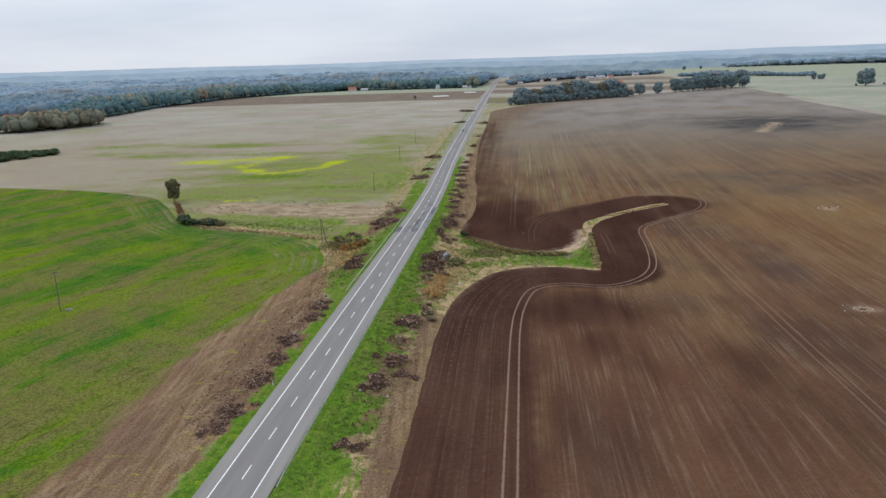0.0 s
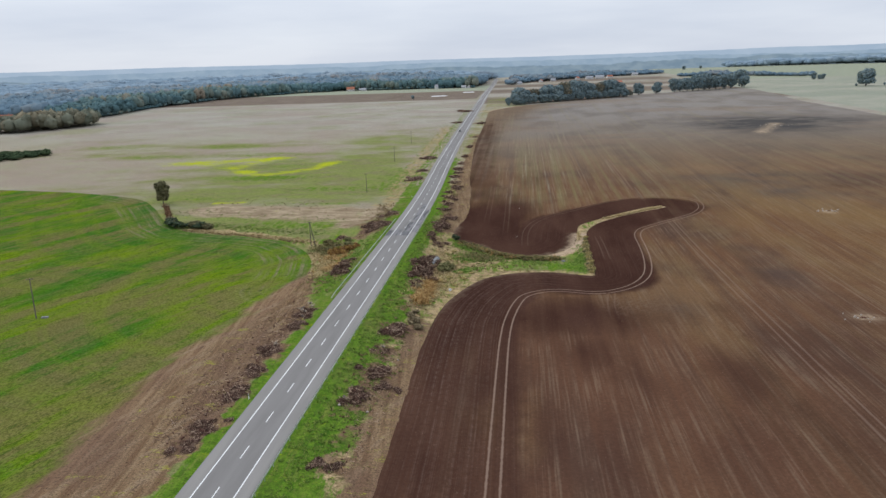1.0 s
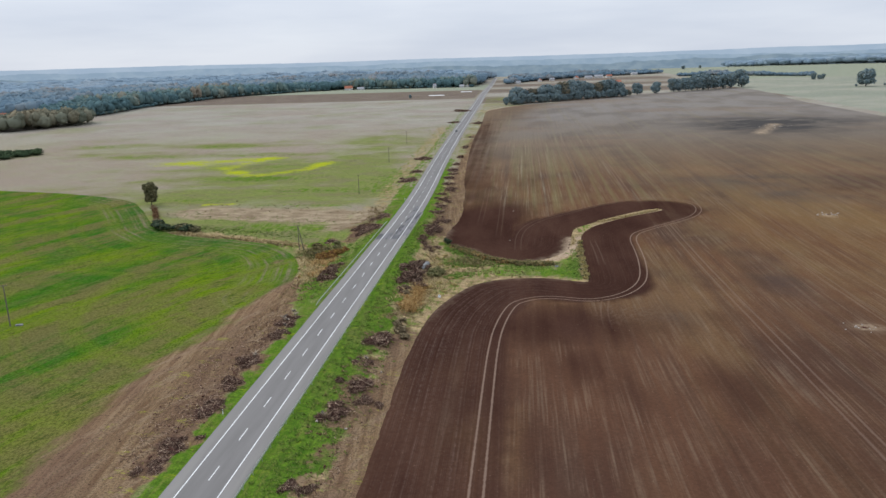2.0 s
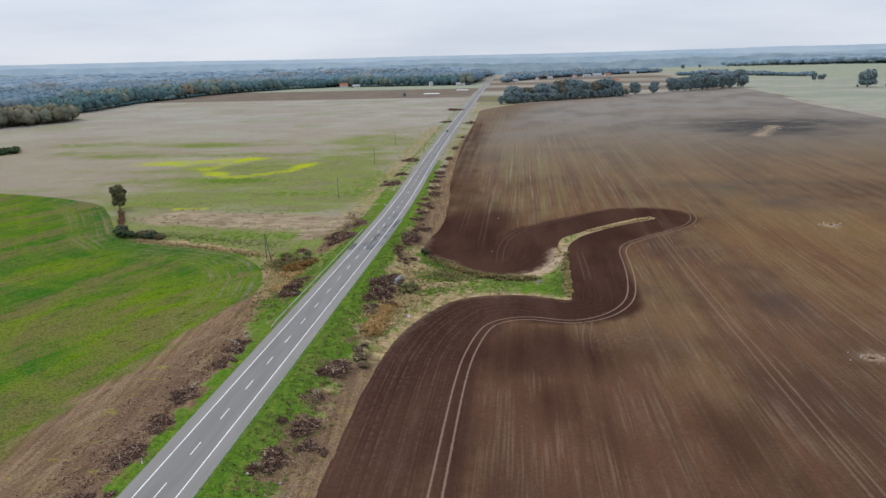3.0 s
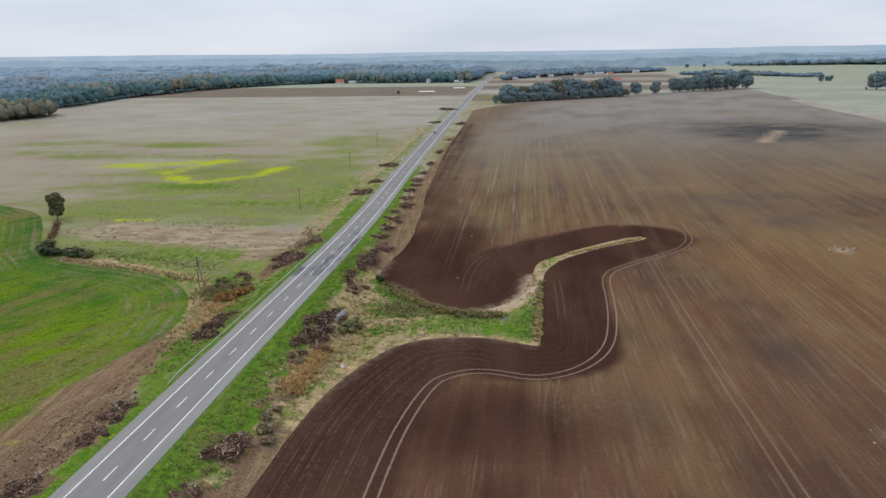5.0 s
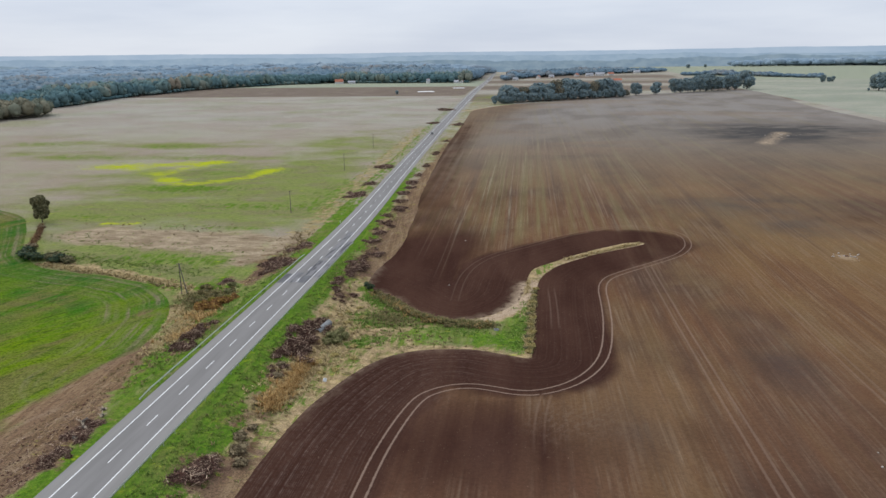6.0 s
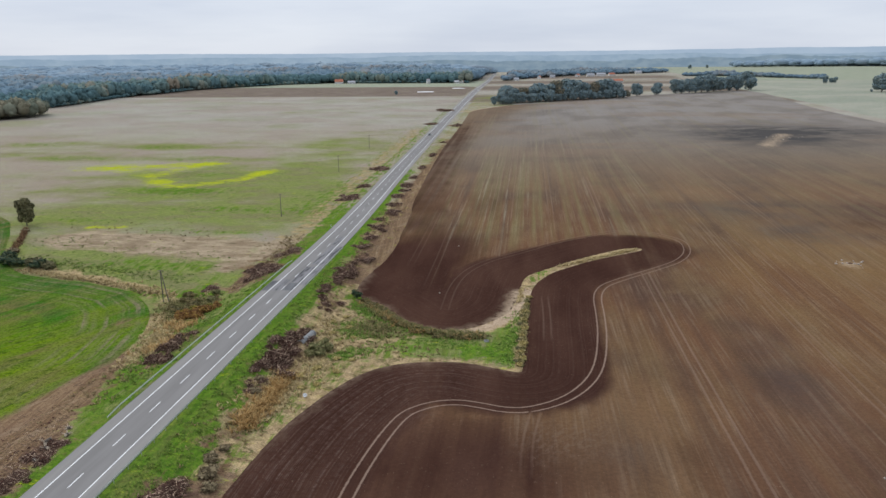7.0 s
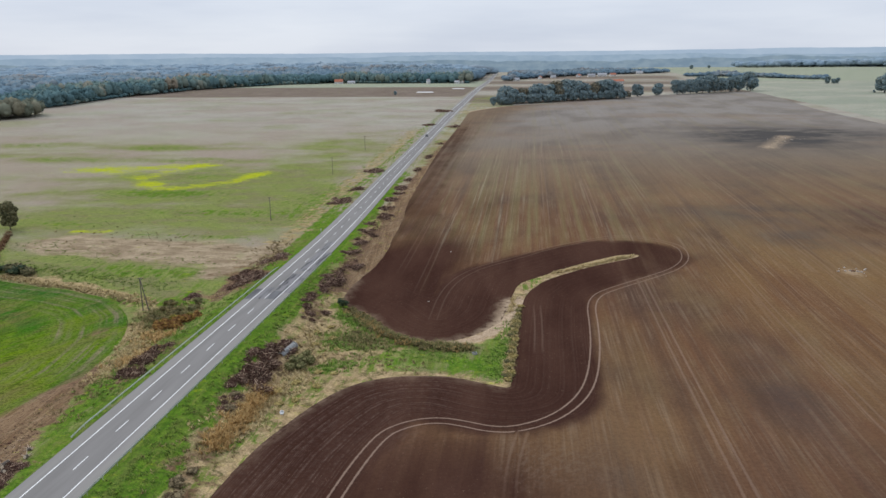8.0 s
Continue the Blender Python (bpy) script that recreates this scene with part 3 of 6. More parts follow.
def near_spot(x, y, sx, sy):
    return np.exp(-(((gx - x) / sx) ** 2) - (((gy - y) / sy) ** 2))


def band(v, low, high, soft):
    return smooth((v - low) / soft + 0.5) * smooth((high - v) / soft + 0.5)


def along(low, high, soft=40.0):
    return band(gy, low, high, soft)


under = inside(gx, gy, PLOUGH_RING) | inside(gx, gy, CROP_RING)
deep = np.minimum(to_line(gx, gy, PLOUGH_RING + PLOUGH_RING[:1]), to_line(gx, gy, CROP_RING + CROP_RING[:1]))
west, east = off < 0, off > 0
lawn_east = np.interp(gy, [0, 60, 100, 150, 200, 330, 600], [13.5, 14.5, 14.5, 12.5, 11, 9.5, 9])
lawn_east = lawn_east + 1.1 * np.sin(gy * 0.13) + 0.8 * np.sin(gy * 0.37 + 1) + 0.4 * np.sin(gy * 0.9)
lawn_west = np.interp(gy, [0, 116, 128, 145, 162, 180, 205, 330, 600], [8.8, 8.8, 12.5, 16, 15, 10.5, 10.5, 13, 12])
grass = np.where(east, band(side, 4, lawn_east, 5.0) * smooth((side - 3) / 1.5), band(side, 4, lawn_west, 3.0))
grass = grass + 0.4 * band(np.minimum(to_line(gx, gy, [(30, 168), (44, 172), (60, 168)]), 20), -5, 4.5, 5) + 0.8 * np.exp(-((to_line(gx, gy, [(22, 203), (30, 195)]) / 3.5) ** 2))
grass = grass + 0.85 * np.exp(-((to_line(gx, gy, [(62, 166), (64, 180), (65.5, 195)]) / 3.0) ** 2)) + 0.6 * np.exp(-((to_line(gx, gy, [(67, 226), (72, 235)]) / 2.5) ** 2))
grass = grass + 0.55 * np.exp(-((to_line(gx, gy, [(-16, 150), (-20, 185)]) / 6) ** 2)) + 0.25 * np.where(west, band(side, 10, 24, 8) * along(300, 900), 0)
mud_from = np.interp(gy, [0, 112, 128, 148, 165], [9.5, 9.5, 13, 17.5, 20])
mud = np.where(west, band(side, mud_from, 34, 4) * along(-200, 158, 20), 0) * 1.0 + 0.12 * near_spot(-22, 245, 9, 28)
mud = mud + np.where(east, band(side, 17.6, 25, 2.4) * along(-200, 112, 50) * 0.85, 0)
straw = np.where(east, band(side, 12, 28, 4) * along(-200, 330, 60) * 0.75, 0) + 0.85 * np.exp(-((to_line(gx, gy, DITCH_WEST[4:]) / 5) ** 2))
straw = straw + np.where(east, band(side, 12, 40, 6) * along(150, 220, 40) * 0.6, 0) + np.where(east, band(side, 9, 40, 5) * along(240, 330, 60) * 0.7 + band(side, 9, 40, 5) * along(330, 900, 60) * 0.35, 0)
straw = straw + np.exp(-((to_line(gx, gy, DITCH_EAST[3:]) / 3) ** 2)) + 0.8 * np.exp(-((to_line(gx, gy, [(-32, 200), (-60, 212), (-85, 218)]) / 4) ** 2))
straw = straw + np.where(west, band(side, 9, 22, 6) * along(240, 620, 40) * 0.5, 0) + 0.7 * near_spot(-24, 185, 9, 22) + 0.9 * np.exp(-((deep / 2.2) ** 2)) * (gx > 0) * smooth((330 - gy) / 40)
mud = mud + np.where(east, band(side, 13, 40, 4) * along(330, 560, 60) * 0.6, 0)
dull = 0.55 * np.where(east, band(side, 8, 60, 6) * along(420, 1000, 80), 0)
sand = np.exp(-((to_line(gx, gy, [(-2, 757), (9, 764), (22, 792), (42, 828)]) / 3.0) ** 2))
grass = grass + 0.7 * near_spot(58, 174, 8, 7) + 0.4 * near_spot(42, 176, 14, 5) + 0.4 * near_spot(33, 185, 6, 6) + 0.75 * near_spot(-20, 205, 9, 14) + 0.55 * near_spot(-48, 226, 40, 9)
root = 0 * gx
for hx, hy, hw, hl, _ in EAST_HEAPS + EAST_FAR + WEST_HEAPS:
    mud = mud + 0.6 * near_spot(hx + 0.8, hy, hw * 1.5, hl * 1.3)
    root = root + 0.72 * near_spot(hx, hy, hw * 1.1, hl * 1.2)
root = np.clip(root + np.where(east, band(side, 10.5, 15, 3) * along(205, 420, 30) * 0.42, 0), 0, 1)
mud = mud + np.where(east, band(side, 13.5, 40, 3) * along(215, 420, 30) * 0.8, 0)
sand = sand + np.exp(-((to_line(gx, gy, [(63.2, 222), (65.4, 214), (65, 204.5), (62.6, 196), (58, 187.4), (52, 182.4), (45.4, 181)]) / 2.0) ** 2)) + 0.6 * np.exp(-((to_line(gx, gy, [(45.4, 181), (39, 183.6), (32.6, 189.4), (26, 198.6), (20.5, 203.6)]) / 1.4) ** 2))
sand = sand + 0.5 * np.exp(-((to_line(gx, gy, DITCH_EAST[4:]) / 1.4) ** 2))
grass = grass + 0.7 * near_spot(-38, 202, 14, 5) + np.where(east, band(side, 12, 24, 5) * along(-200, 330, 60) * 0.36, 0) + np.where(east, band(side, 20, 62, 6) * along(160, 200, 25) * 0.35, 0)
grass = grass + 0.5 * near_spot(27, 153, 4, 6) + 0.75 * np.exp(-((to_line(gx, gy, [(21, 199), (26, 195.5), (32, 190.5)]) / 2.2) ** 2)) + 0.5 * near_spot(25, 184, 3.5, 4) + 0.35 * near_spot(27, 160, 5, 5)
grass = grass * np.where(west, 1 - 0.62 * smooth((gy - 230) / 120), 1 - 0.65 * smooth((gy - 340) / 120)) * (1 - 0.45 * smooth((gy - 650) / 250))
rust = 0.9 * near_spot(-22, 190, 8, 9) + 0.75 * near_spot(-17, 172, 5, 10) + 0.7 * near_spot(18, 152, 4, 9) + 0.45 * np.exp(-((to_line(gx, gy, DITCH_WEST[10:]) / 4) ** 2)) + 0.5 * near_spot(-105, 235, 7, 10)
yellow = 0.9 * np.exp(-((to_line(gx, gy, [(-184, 416), (-172, 420), (-154, 421), (-139, 428), (-126, 433)]) / 12) ** 2)) + 0.62 * np.exp(-((to_line(gx, gy, [(-128, 424), (-131, 410), (-134, 396), (-134, 382), (-124, 373)]) / 8) ** 2))
yellow = yellow + 1.0 * np.exp(-((to_line(gx, gy, [(-124, 373), (-110, 360), (-100, 363), (-92, 373), (-82, 382), (-80, 398), (-77, 409)]) / 6.5) ** 2)) + 0.5 * near_spot(-80, 403, 6, 10) + 0.36 * np.exp(-((to_line(gx, gy, [(-99, 409), (-88, 413)]) / 4) ** 2))
yellow = yellow * 0.9 + 0.5 * np.exp(-((to_line(gx, gy, [(-126, 433), (-106, 437)]) / 4) ** 2)) + 0.95 * np.exp(-((to_line(gx, gy, [(-98, 271), (-86, 271.5)]) / 2.6) ** 2)) + 0.34 * near_spot(-112, 278, 9, 4) + 0.5 * np.exp(-((to_line(gx, gy, [(-176, 412), (-156, 404), (-138, 392)]) / 7) ** 2))
tan = 1.2 * np.exp(-((to_line(gx, gy, [(-92, 254), (-70, 251), (-36, 246)]) / 13) ** 2)) + 0.5 * near_spot(-36, 242, 10, 8) + 0.8 * np.exp(-((to_line(gx, gy, [(-26, 226), (-19, 240), (-17, 256)]) / 5) ** 2)) + 0.5 * np.exp(-((to_line(gx, gy, [(-16, 160), (-18, 176)]) / 4) ** 2))
dull = dull + np.where(west, 0.36 * smooth((335 - gy) / 50), 0) + 0.9 * smooth((228 - gy) / 20) * smooth((60 - side) / 30) + 0.8 * np.exp(-((to_line(gx, gy, CROP_RING[7:16]) / 3.5) ** 2)) + np.where(east, smooth((330 - gy) / 60), 0) + 0.8 * near_spot(-60, 221, 45, 8) + 0.4 * near_spot(-120, 375, 100, 50) + 0.7 * near_spot(-60, 238, 60, 12) + 0.35 * near_spot(-70, 298, 70, 20) + 0.4 * near_spot(-50, 430, 40, 150) + 0.6 * near_spot(-110, 283, 28, 22) + 0.8 * near_spot(-24, 175, 14, 45) + 0.55 * near_spot(-290, 470, 120, 22) + 0.4 * near_spot(-160, 520, 120, 20)
lush = 0.75 * near_spot(-290, 517, 38, 15) + 0.75 * near_spot(-222, 450, 38, 14) + 0.8 * near_spot(-190, 505, 44, 16) + 0.65 * near_spot(-140, 452, 45, 13) + 0.6 * near_spot(-100, 345, 30, 14) + 0.5 * near_spot(-30, 330, 12, 40)
grass = grass + 0.55 * lush
grass = grass * np.where(west, 1 - 0.4 * band(side, 5, 11, 3) * along(108, 210, 14), 1)
dull = dull + np.where(west, band(side, 5, 12, 3) * along(108, 215, 14) * 0.9, 0) + 0.5 * near_spot(-90, 330, 110, 45) + 0.35 * near_spot(-60, 500, 50, 140) + 0.5 * near_spot(-110, 400, 60, 30) + 0.85 * lush + 1.1 * near_spot(44, 176, 19, 8) + 0.9 * near_spot(24, 178, 6, 16)
mud = mud + 0.1 * near_spot(-25, 232, 8, 16) + 0.7 * near_spot(-15.5, 213, 5, 14) + 0.35 * near_spot(-12.5, 160, 3, 12)
grass = grass - 0.7 * near_spot(-15.5, 213, 6, 15)
grass = grass + np.where(west, band(side, 12, 30, 12) * along(300, 640, 120) * 0.18, 0) + 0.5 * near_spot(-60, 307, 34, 9) + 0.5 * near_spot(-112, 282, 20, 6) + 0.45 * np.exp(-((to_line(gx, gy, [(-75, 268), (-30, 266)]) / 2.5) ** 2)) + 0.45 * near_spot(-105, 350, 34, 10) + 0.4 * near_spot(-110, 395, 26, 16)
corner = smooth((206 - gy) / 8) * smooth((gy - 150) / 10) * np.where(east, smooth((36 - gx) / 10) * smooth((side - 12.5) / 3), 0)
meadow_spot = smooth((gx - 26) / 6) * smooth((206 - gy) / 8) * smooth((gy - 160) / 4) * (gx < 70)
grass = grass * (1 - 0.45 * corner) * (1 - 0.42 * meadow_spot) - 0.25 * np.exp(-((to_line(gx, gy, [(36, 181), (46, 177), (54, 177)]) / 4) ** 2))
straw = straw + 0.30 * corner
mud = mud + np.where(east, band(side, 12.5, 18, 3) * along(40, 140, 20) * 0.38, 0)
sedge = 1.0 * np.exp(-((to_line(gx, gy, [(22.5, 202.5), (28, 196), (34, 187.5), (40, 182.3), (46, 179.6), (53, 180.6)]) / 2.6) ** 2)) + 0.45 * near_spot(30, 184, 7, 6) + 0.6 * np.exp(-((to_line(gx, gy, [(64.6, 163.5), (65.6, 180), (66, 200)]) / 0.9) ** 2)) + 0.5 * near_spot(-22, 192, 7, 7) + 0.4 * near_spot(19, 171, 2.5, 4)
root = np.clip(root + np.where(west, band(side, 9.2, 13.8, 2.4) * along(38, 124, 12) * 0.40, 0) + 0.35 * near_spot(16.5, 107, 4, 5) + 0.40 * near_spot(-16, 236, 5, 15) + 0.55 * near_spot(-15, 213, 4.5, 13) + 0.3 * near_spot(-12, 166, 4, 8), 0, 1)
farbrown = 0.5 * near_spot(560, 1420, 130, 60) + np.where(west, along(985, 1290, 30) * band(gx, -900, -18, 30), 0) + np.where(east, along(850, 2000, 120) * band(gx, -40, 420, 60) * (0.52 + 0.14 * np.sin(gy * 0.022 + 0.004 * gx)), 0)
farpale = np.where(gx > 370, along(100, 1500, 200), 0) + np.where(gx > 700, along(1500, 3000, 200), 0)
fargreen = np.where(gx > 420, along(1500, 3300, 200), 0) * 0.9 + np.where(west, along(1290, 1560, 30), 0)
gz = height(gx, gy) - np.where(under, 0.5 * smooth((deep - 0.6) / 4), 0) - 0.12 * smooth((6.6 - side) / 0.8) * smooth((2400 - gy) / 50)
nx = len(GX)
quads = [(r * nx + c, r * nx + c + 1, (r + 1) * nx + c + 1, (r + 1) * nx + c) for r in range(len(GY) - 1) for c in range(nx - 1)]
covers = {"grass": grass, "mud": mud, "straw": straw, "rust": rust, "sand": sand, "tan": tan, "sedge": sedge, "midfield": smooth((760 - gy) / 380), "yellow": yellow, "dull": dull, "root": root, "farbrown": farbrown, "farpale": farpale, "fargreen": fargreen}
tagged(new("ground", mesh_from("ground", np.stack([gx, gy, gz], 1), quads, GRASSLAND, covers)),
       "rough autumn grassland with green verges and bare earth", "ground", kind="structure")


def field(name, ring, step, lift, material, attrs):
    """A field of one cover on the ground, with a slightly ragged rim."""
    rim = []
    for x, y in ring:
        wob = 0.10 * noise.noise((x * 0.9, y * 0.9, 3.0)) + 0.35 * noise.noise((x * 0.12, y * 0.12, 7.0))
        rim.append((x + wob, y + 0.6 * wob))
    bx = [p[0] for p in rim]
    by = [p[1] for p in rim]
    inner = []
    y = min(by)
    while y < max(by):
        w = step if y < 340 else step * 3
        xs = np.arange(min(bx), max(bx), w) + (0.5 * w if int(y / w) % 2 else 0)
        inner.append(np.stack([xs, np.full(len(xs), y)], 1))
        y += w
    inner = np.concatenate(inner)
    ok = inside(inner[:, 0], inner[:, 1], rim) & (to_line(inner[:, 0], inner[:, 1], rim + rim[:1]) > 0.45 * step)
    ring_a = np.array(rim)
    lean = np.roll(ring_a, -1, 0) - np.roll(ring_a, 1, 0)
    lean = np.stack([-lean[:, 1], lean[:, 0]], 1) / (np.hypot(*lean.T)[:, None] + 1e-9)
    shelf = np.concatenate([ring_a + 0.7 * lean, ring_a - 0.7 * lean])
    stays = inside(shelf[:, 0], shelf[:, 1], rim) & (to_line(shelf[:, 0], shelf[:, 1], rim + rim[:1]) > 0.55)
    pts = [Vector(p) for p in rim] + [Vector(p) for p in inner[ok]] + [Vector(p) for p in shelf[stays]]
    n = len(rim)
    vs, _, fs, *_ = delaunay_2d_cdt(pts, [(i, (i + 1) % n) for i in range(n)], [], 1, 1e-4)
    vx, vy = np.array([v.x for v in vs]), np.array([v.y for v in vs])
    vz = height(vx, vy) + lift - (lift + 0.05) * (to_line(vx, vy, rim + rim[:1]) < 0.02)
    return new(name, mesh_from(name, np.stack([vx, vy, vz], 1), fs, material, attrs(vx, vy)))


def soil_attrs(x, y):
    edge = np.minimum(to_line(x, y, ROADSIDE_EDGE + DITCH_EAST), to_line(x, y, DITCH_WEST))
    wide = np.interp(x, [20, 40, 70, 110], [21, 23, 20, 17])
    dark = 1 - smooth((edge - wide) / 6 + 0.5)
    far_edge = to_line(x, y, ROADSIDE_FAR[:7])
    dark = np.maximum(dark, (1 - smooth((far_edge - 18) / 26)) * smooth((330 - y) / 90))
    dark = np.maximum(dark, 0.62 * (1 - smooth((to_line(x, y, ROADSIDE_FAR) - 8) / 18)) * smooth((770 - y) / 200) * (y > 200))
    dark = np.maximum(dark, 0.30 * smooth((125 - y) / 60))
    dark = dark * (1 - 0.34 * smooth((150 - y) / 90))
    dark = dark * (1 - 0.22 * smooth((x - 80) / 30))
    row = np.minimum(edge, 24)
    # Mask for the painted haze: rises with y, weaker near the road.
    greyed = 0.95 * smooth((y - 150) / 620) * (0.42 + 0.58 * smooth((x - 22) / 60 - (y - 700) / 300))
    for bx, by, wx, wy, amount in ((58, 122, 32, 24, 0.85), (57, 134, 16, 8, 0.70), (72, 136, 8, 6, 0.45), (60, 98, 14, 24, 0.6), (94, 126, 13, 14, 0.4), (86, 84, 8, 22, 0.6), (66, 84, 8, 24, 0.55), (78, 52, 16, 26, 0.5), (102, 56, 18, 26, 0.5), (118, 168, 9, 24, 0.5), (48, 60, 7, 24, 0.5), (80, 84, 9, 24, 0.35), (160, 285, 18, 16, 0.4), (185, 300, 26, 12, 0.35), (52, 330, 24, 30, 0.45), (118, 160, 10, 20, 0.6)):
        dark = np.maximum(dark, amount * np.exp(-(((x - bx) / wx) ** 2) - (((y - by) / wy) ** 2)))
    wet = 1.9 * np.exp(-(((x - 240) / 50) ** 2) - (((y - 578) / 52) ** 2)) + 0.9 * np.exp(-(((x - 300) / 40) ** 2) - (((y - 600) / 30) ** 2)) + 0.5 * np.exp(-(((x - 150) / 40) ** 2) - (((y - 330) / 18) ** 2)) + 0.55 * np.exp(-(((x - 165) / 20) ** 2) - (((y - 290) / 26) ** 2)) + 0.45 * np.exp(-(((x - 120) / 9) ** 2) - (((y - 165) / 26) ** 2)) + 0.25 * np.exp(-(((x - 84) / 7) ** 2) - (((y - 132) / 14) ** 2))
    crust = np.exp(-((to_line(x, y, [(214, 510), (226, 525), (240, 552), (254, 582)]) / 1.5) ** 2)) * 1.0
    for sx, sy in ((167, 249), (126, 121)):
        crust = crust + 1.1 * np.exp(-(((x - sx) / 2.4) ** 2) - (((y - sy) / 2.2) ** 2))
    crust = crust + 0.9 * np.exp(-((to_line(x, y, [(64, 215), (62.5, 200), (61, 195), (57, 187), (51, 182.5)]) / 1.7) ** 2)) + 0.35 * np.exp(-((to_line(x, y, DITCH_WEST[10:] + ROADSIDE_FAR[:2]) / 1.0) ** 2))
    crust = crust + 0.26 * np.exp(-((to_line(x, y, ROADSIDE_EDGE) / 1.1) ** 2)) * smooth((y - 112) / 25)
    sprout = smooth((y - 235) / 60) * smooth((760 - y) / 420) * (0.12 + 0.88 * smooth((135 - x) / 70)) + 0.12 * smooth((x - 60) / 30)
    scuff = np.exp(-(((x - 70) / 6) ** 2) - (((y - 131) / 8) ** 2)) + 0.7 * np.exp(-(((x - 79) / 5) ** 2) - (((y - 131) / 6) ** 2)) + 0.5 * np.exp(-(((x - 46) / 5) ** 2) - (((y - 139) / 6) ** 2))
    worked = 0.25 + 0.75 * smooth((62 - x) / 14) * smooth((175 - y) / 10) * smooth((19 - edge) / 5)
    red = smooth((168 - y) / 70)
    return {"red": red, "scuff": 0.35 * scuff, "worked": worked, "row": row, "greyed": greyed, "dark": dark, "wet": wet, "crust": crust, "sprout": np.clip(sprout, 0, 1)}


def crop_attrs(x, y):
    rim = to_line(x, y, [(-45.2, 203.3), (-34.7, 193.6), (-26.3, 177.8), (-20.8, 155.4), (-19, 136.7), (-19.7, 112), (-23, 100), (-25.3, 87), (-26, 73), (-25, 57), (-25, 44), (-24, 30), (-24, -140)])
    bare = (1.0 - rim / 13) * (1 - 0.55 * smooth((y - 135) / 35))
    bare = np.maximum(bare, 0.72 * np.exp(-(((x + 35) / 4.5) ** 2) - (((y - 180) / 13) ** 2)))
    bare = np.maximum(bare, 0.42 * np.exp(-(((x + 60) / 30) ** 2) - (((y - 70) / 45) ** 2)))
    headland = to_line(x, y, CROP_RING[5:17])
    return {"bare": np.clip(bare, 0, 1), "row": headland, "arc": 1.0 * smooth((19 - headland) / 5), "thin": smooth((175 - y) / 90), "lush": smooth((30 - headland) / 22) * smooth((-38 - x) / 30)}


plough_outline = rounded(PLOUGH_RING, 2.0, 2, True)
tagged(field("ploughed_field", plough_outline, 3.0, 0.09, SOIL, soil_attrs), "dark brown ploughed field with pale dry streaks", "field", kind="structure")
tagged(field("crop_field", rounded(CROP_RING, 2.0, 2, True), 3.0, 0.09, CROP, crop_attrs), "bright green young crop with thin patches", "field", kind="structure")


def ribbon(line, low, high, lift, across=2, core=False, follow=height):
    """A strip along a line of (x, y), between two offsets to its right, laid on the ground."""
    n = len(line)
    pts = np.array(line)
    d = np.gradient(pts, axis=0)
    d /= np.hypot(*d.T)[:, None] + 1e-9
    nrm = np.stack([d[:, 1], -d[:, 0]], 1)
    verts, marks = [], []
    for k in range(across):
        s = k / (across - 1)
        p = pts + nrm * (low + (high - low) * s)
        verts.append(np.stack([p[:, 0], p[:, 1], follow(p[:, 0], p[:, 1]) + lift], 1))
        marks.append(np.full(n, 1 - abs(2 * s - 1)))
    v = np.stack(verts, 1).reshape(-1, 3)
    f = [(i * across + k, i * across + k + 1, (i + 1) * across + k + 1, (i + 1) * across + k) for i in range(n - 1) for k in range(across - 1)]
    return v, f, np.stack(marks, 1).ravel()


# ---- wheel tracks in the ploughed field ----
LOOP = [(39.2, -140), (39.5, 40), (39.6, 92), (39.8, 104), (40.3, 116), (41.9, 129), (43.9, 138), (46.6, 141.4), (50, 143.7), (54, 144.4), (58, 143.4), (62.6, 141.8), (67.5, 142.3), (74.2, 147.2), (79.4, 155.6),
        (82.5, 165.8), (84.6, 182.5), (85.5, 198), (85.8, 212.7), (88.2, 221.6), (93, 227.4), (100.5, 234.6), (108.8, 242.5), (115.2, 249.5), (119.9, 259.4), (121.1, 269.8), (119.9, 275.7), (117, 279.5), (111, 285),
        (101.5, 287.5), (93.3, 282.5), (76.3, 269.6), (65.5, 257), (55.6, 247.4), (50, 238.5), (46.7, 228.8), (45, 216.2), (44.9, 198)]


def wheel_tracks(line, pale, width=0.75, gauge=1.05, label="pair of pale wheel tracks pressed into dark soil"):
    thing = tagged(new("wheel_tracks"), label, "wheel tracks", "wheel tracks", "structure")
    dense = rounded(line, 1.6, 2)
    for s in (-gauge, gauge):
        v, f, core = ribbon(dense, s - width / 2, s + width / 2, 0.115, 5)
        attrs = soil_attrs(v[:, 0], v[:, 1])
        attrs["core"], attrs["pale"] = core, np.repeat(np.interp(np.linspace(0, 1, len(dense)), *pale) if isinstance(pale, tuple) else np.full(len(dense), pale), 5)
        mesh_part("track", mesh_from("track", v, f, TRACK, attrs), thing)


wheel_tracks(LOOP, ((0, 0.42, 0.6, 0.78, 0.9, 1), (0.45, 0.66, 0.8, 0.56, 0.26, 0.08)))
for x, y0, y1, pale in ((60.8, 300, 560, 0.18), (132.4, -60, 335, 0.20), (143, -60, 300, 0.12), (160, 120, 410, 0.16), (96, 300, 400, 0.3)):
    wheel_tracks([(x, y0), (x + 0.4, (y0 + y1) / 2), (x, y1)], pale, 1.0, 0.9, "pair of faint straight wheel tracks in brown soil")
wheel_tracks([(102.3, 236), (102.6, 180), (102.6, 120), (102, 60), (102, -60)], 0.3, 1.0, label="pair of faint straight wheel tracks in brown soil")
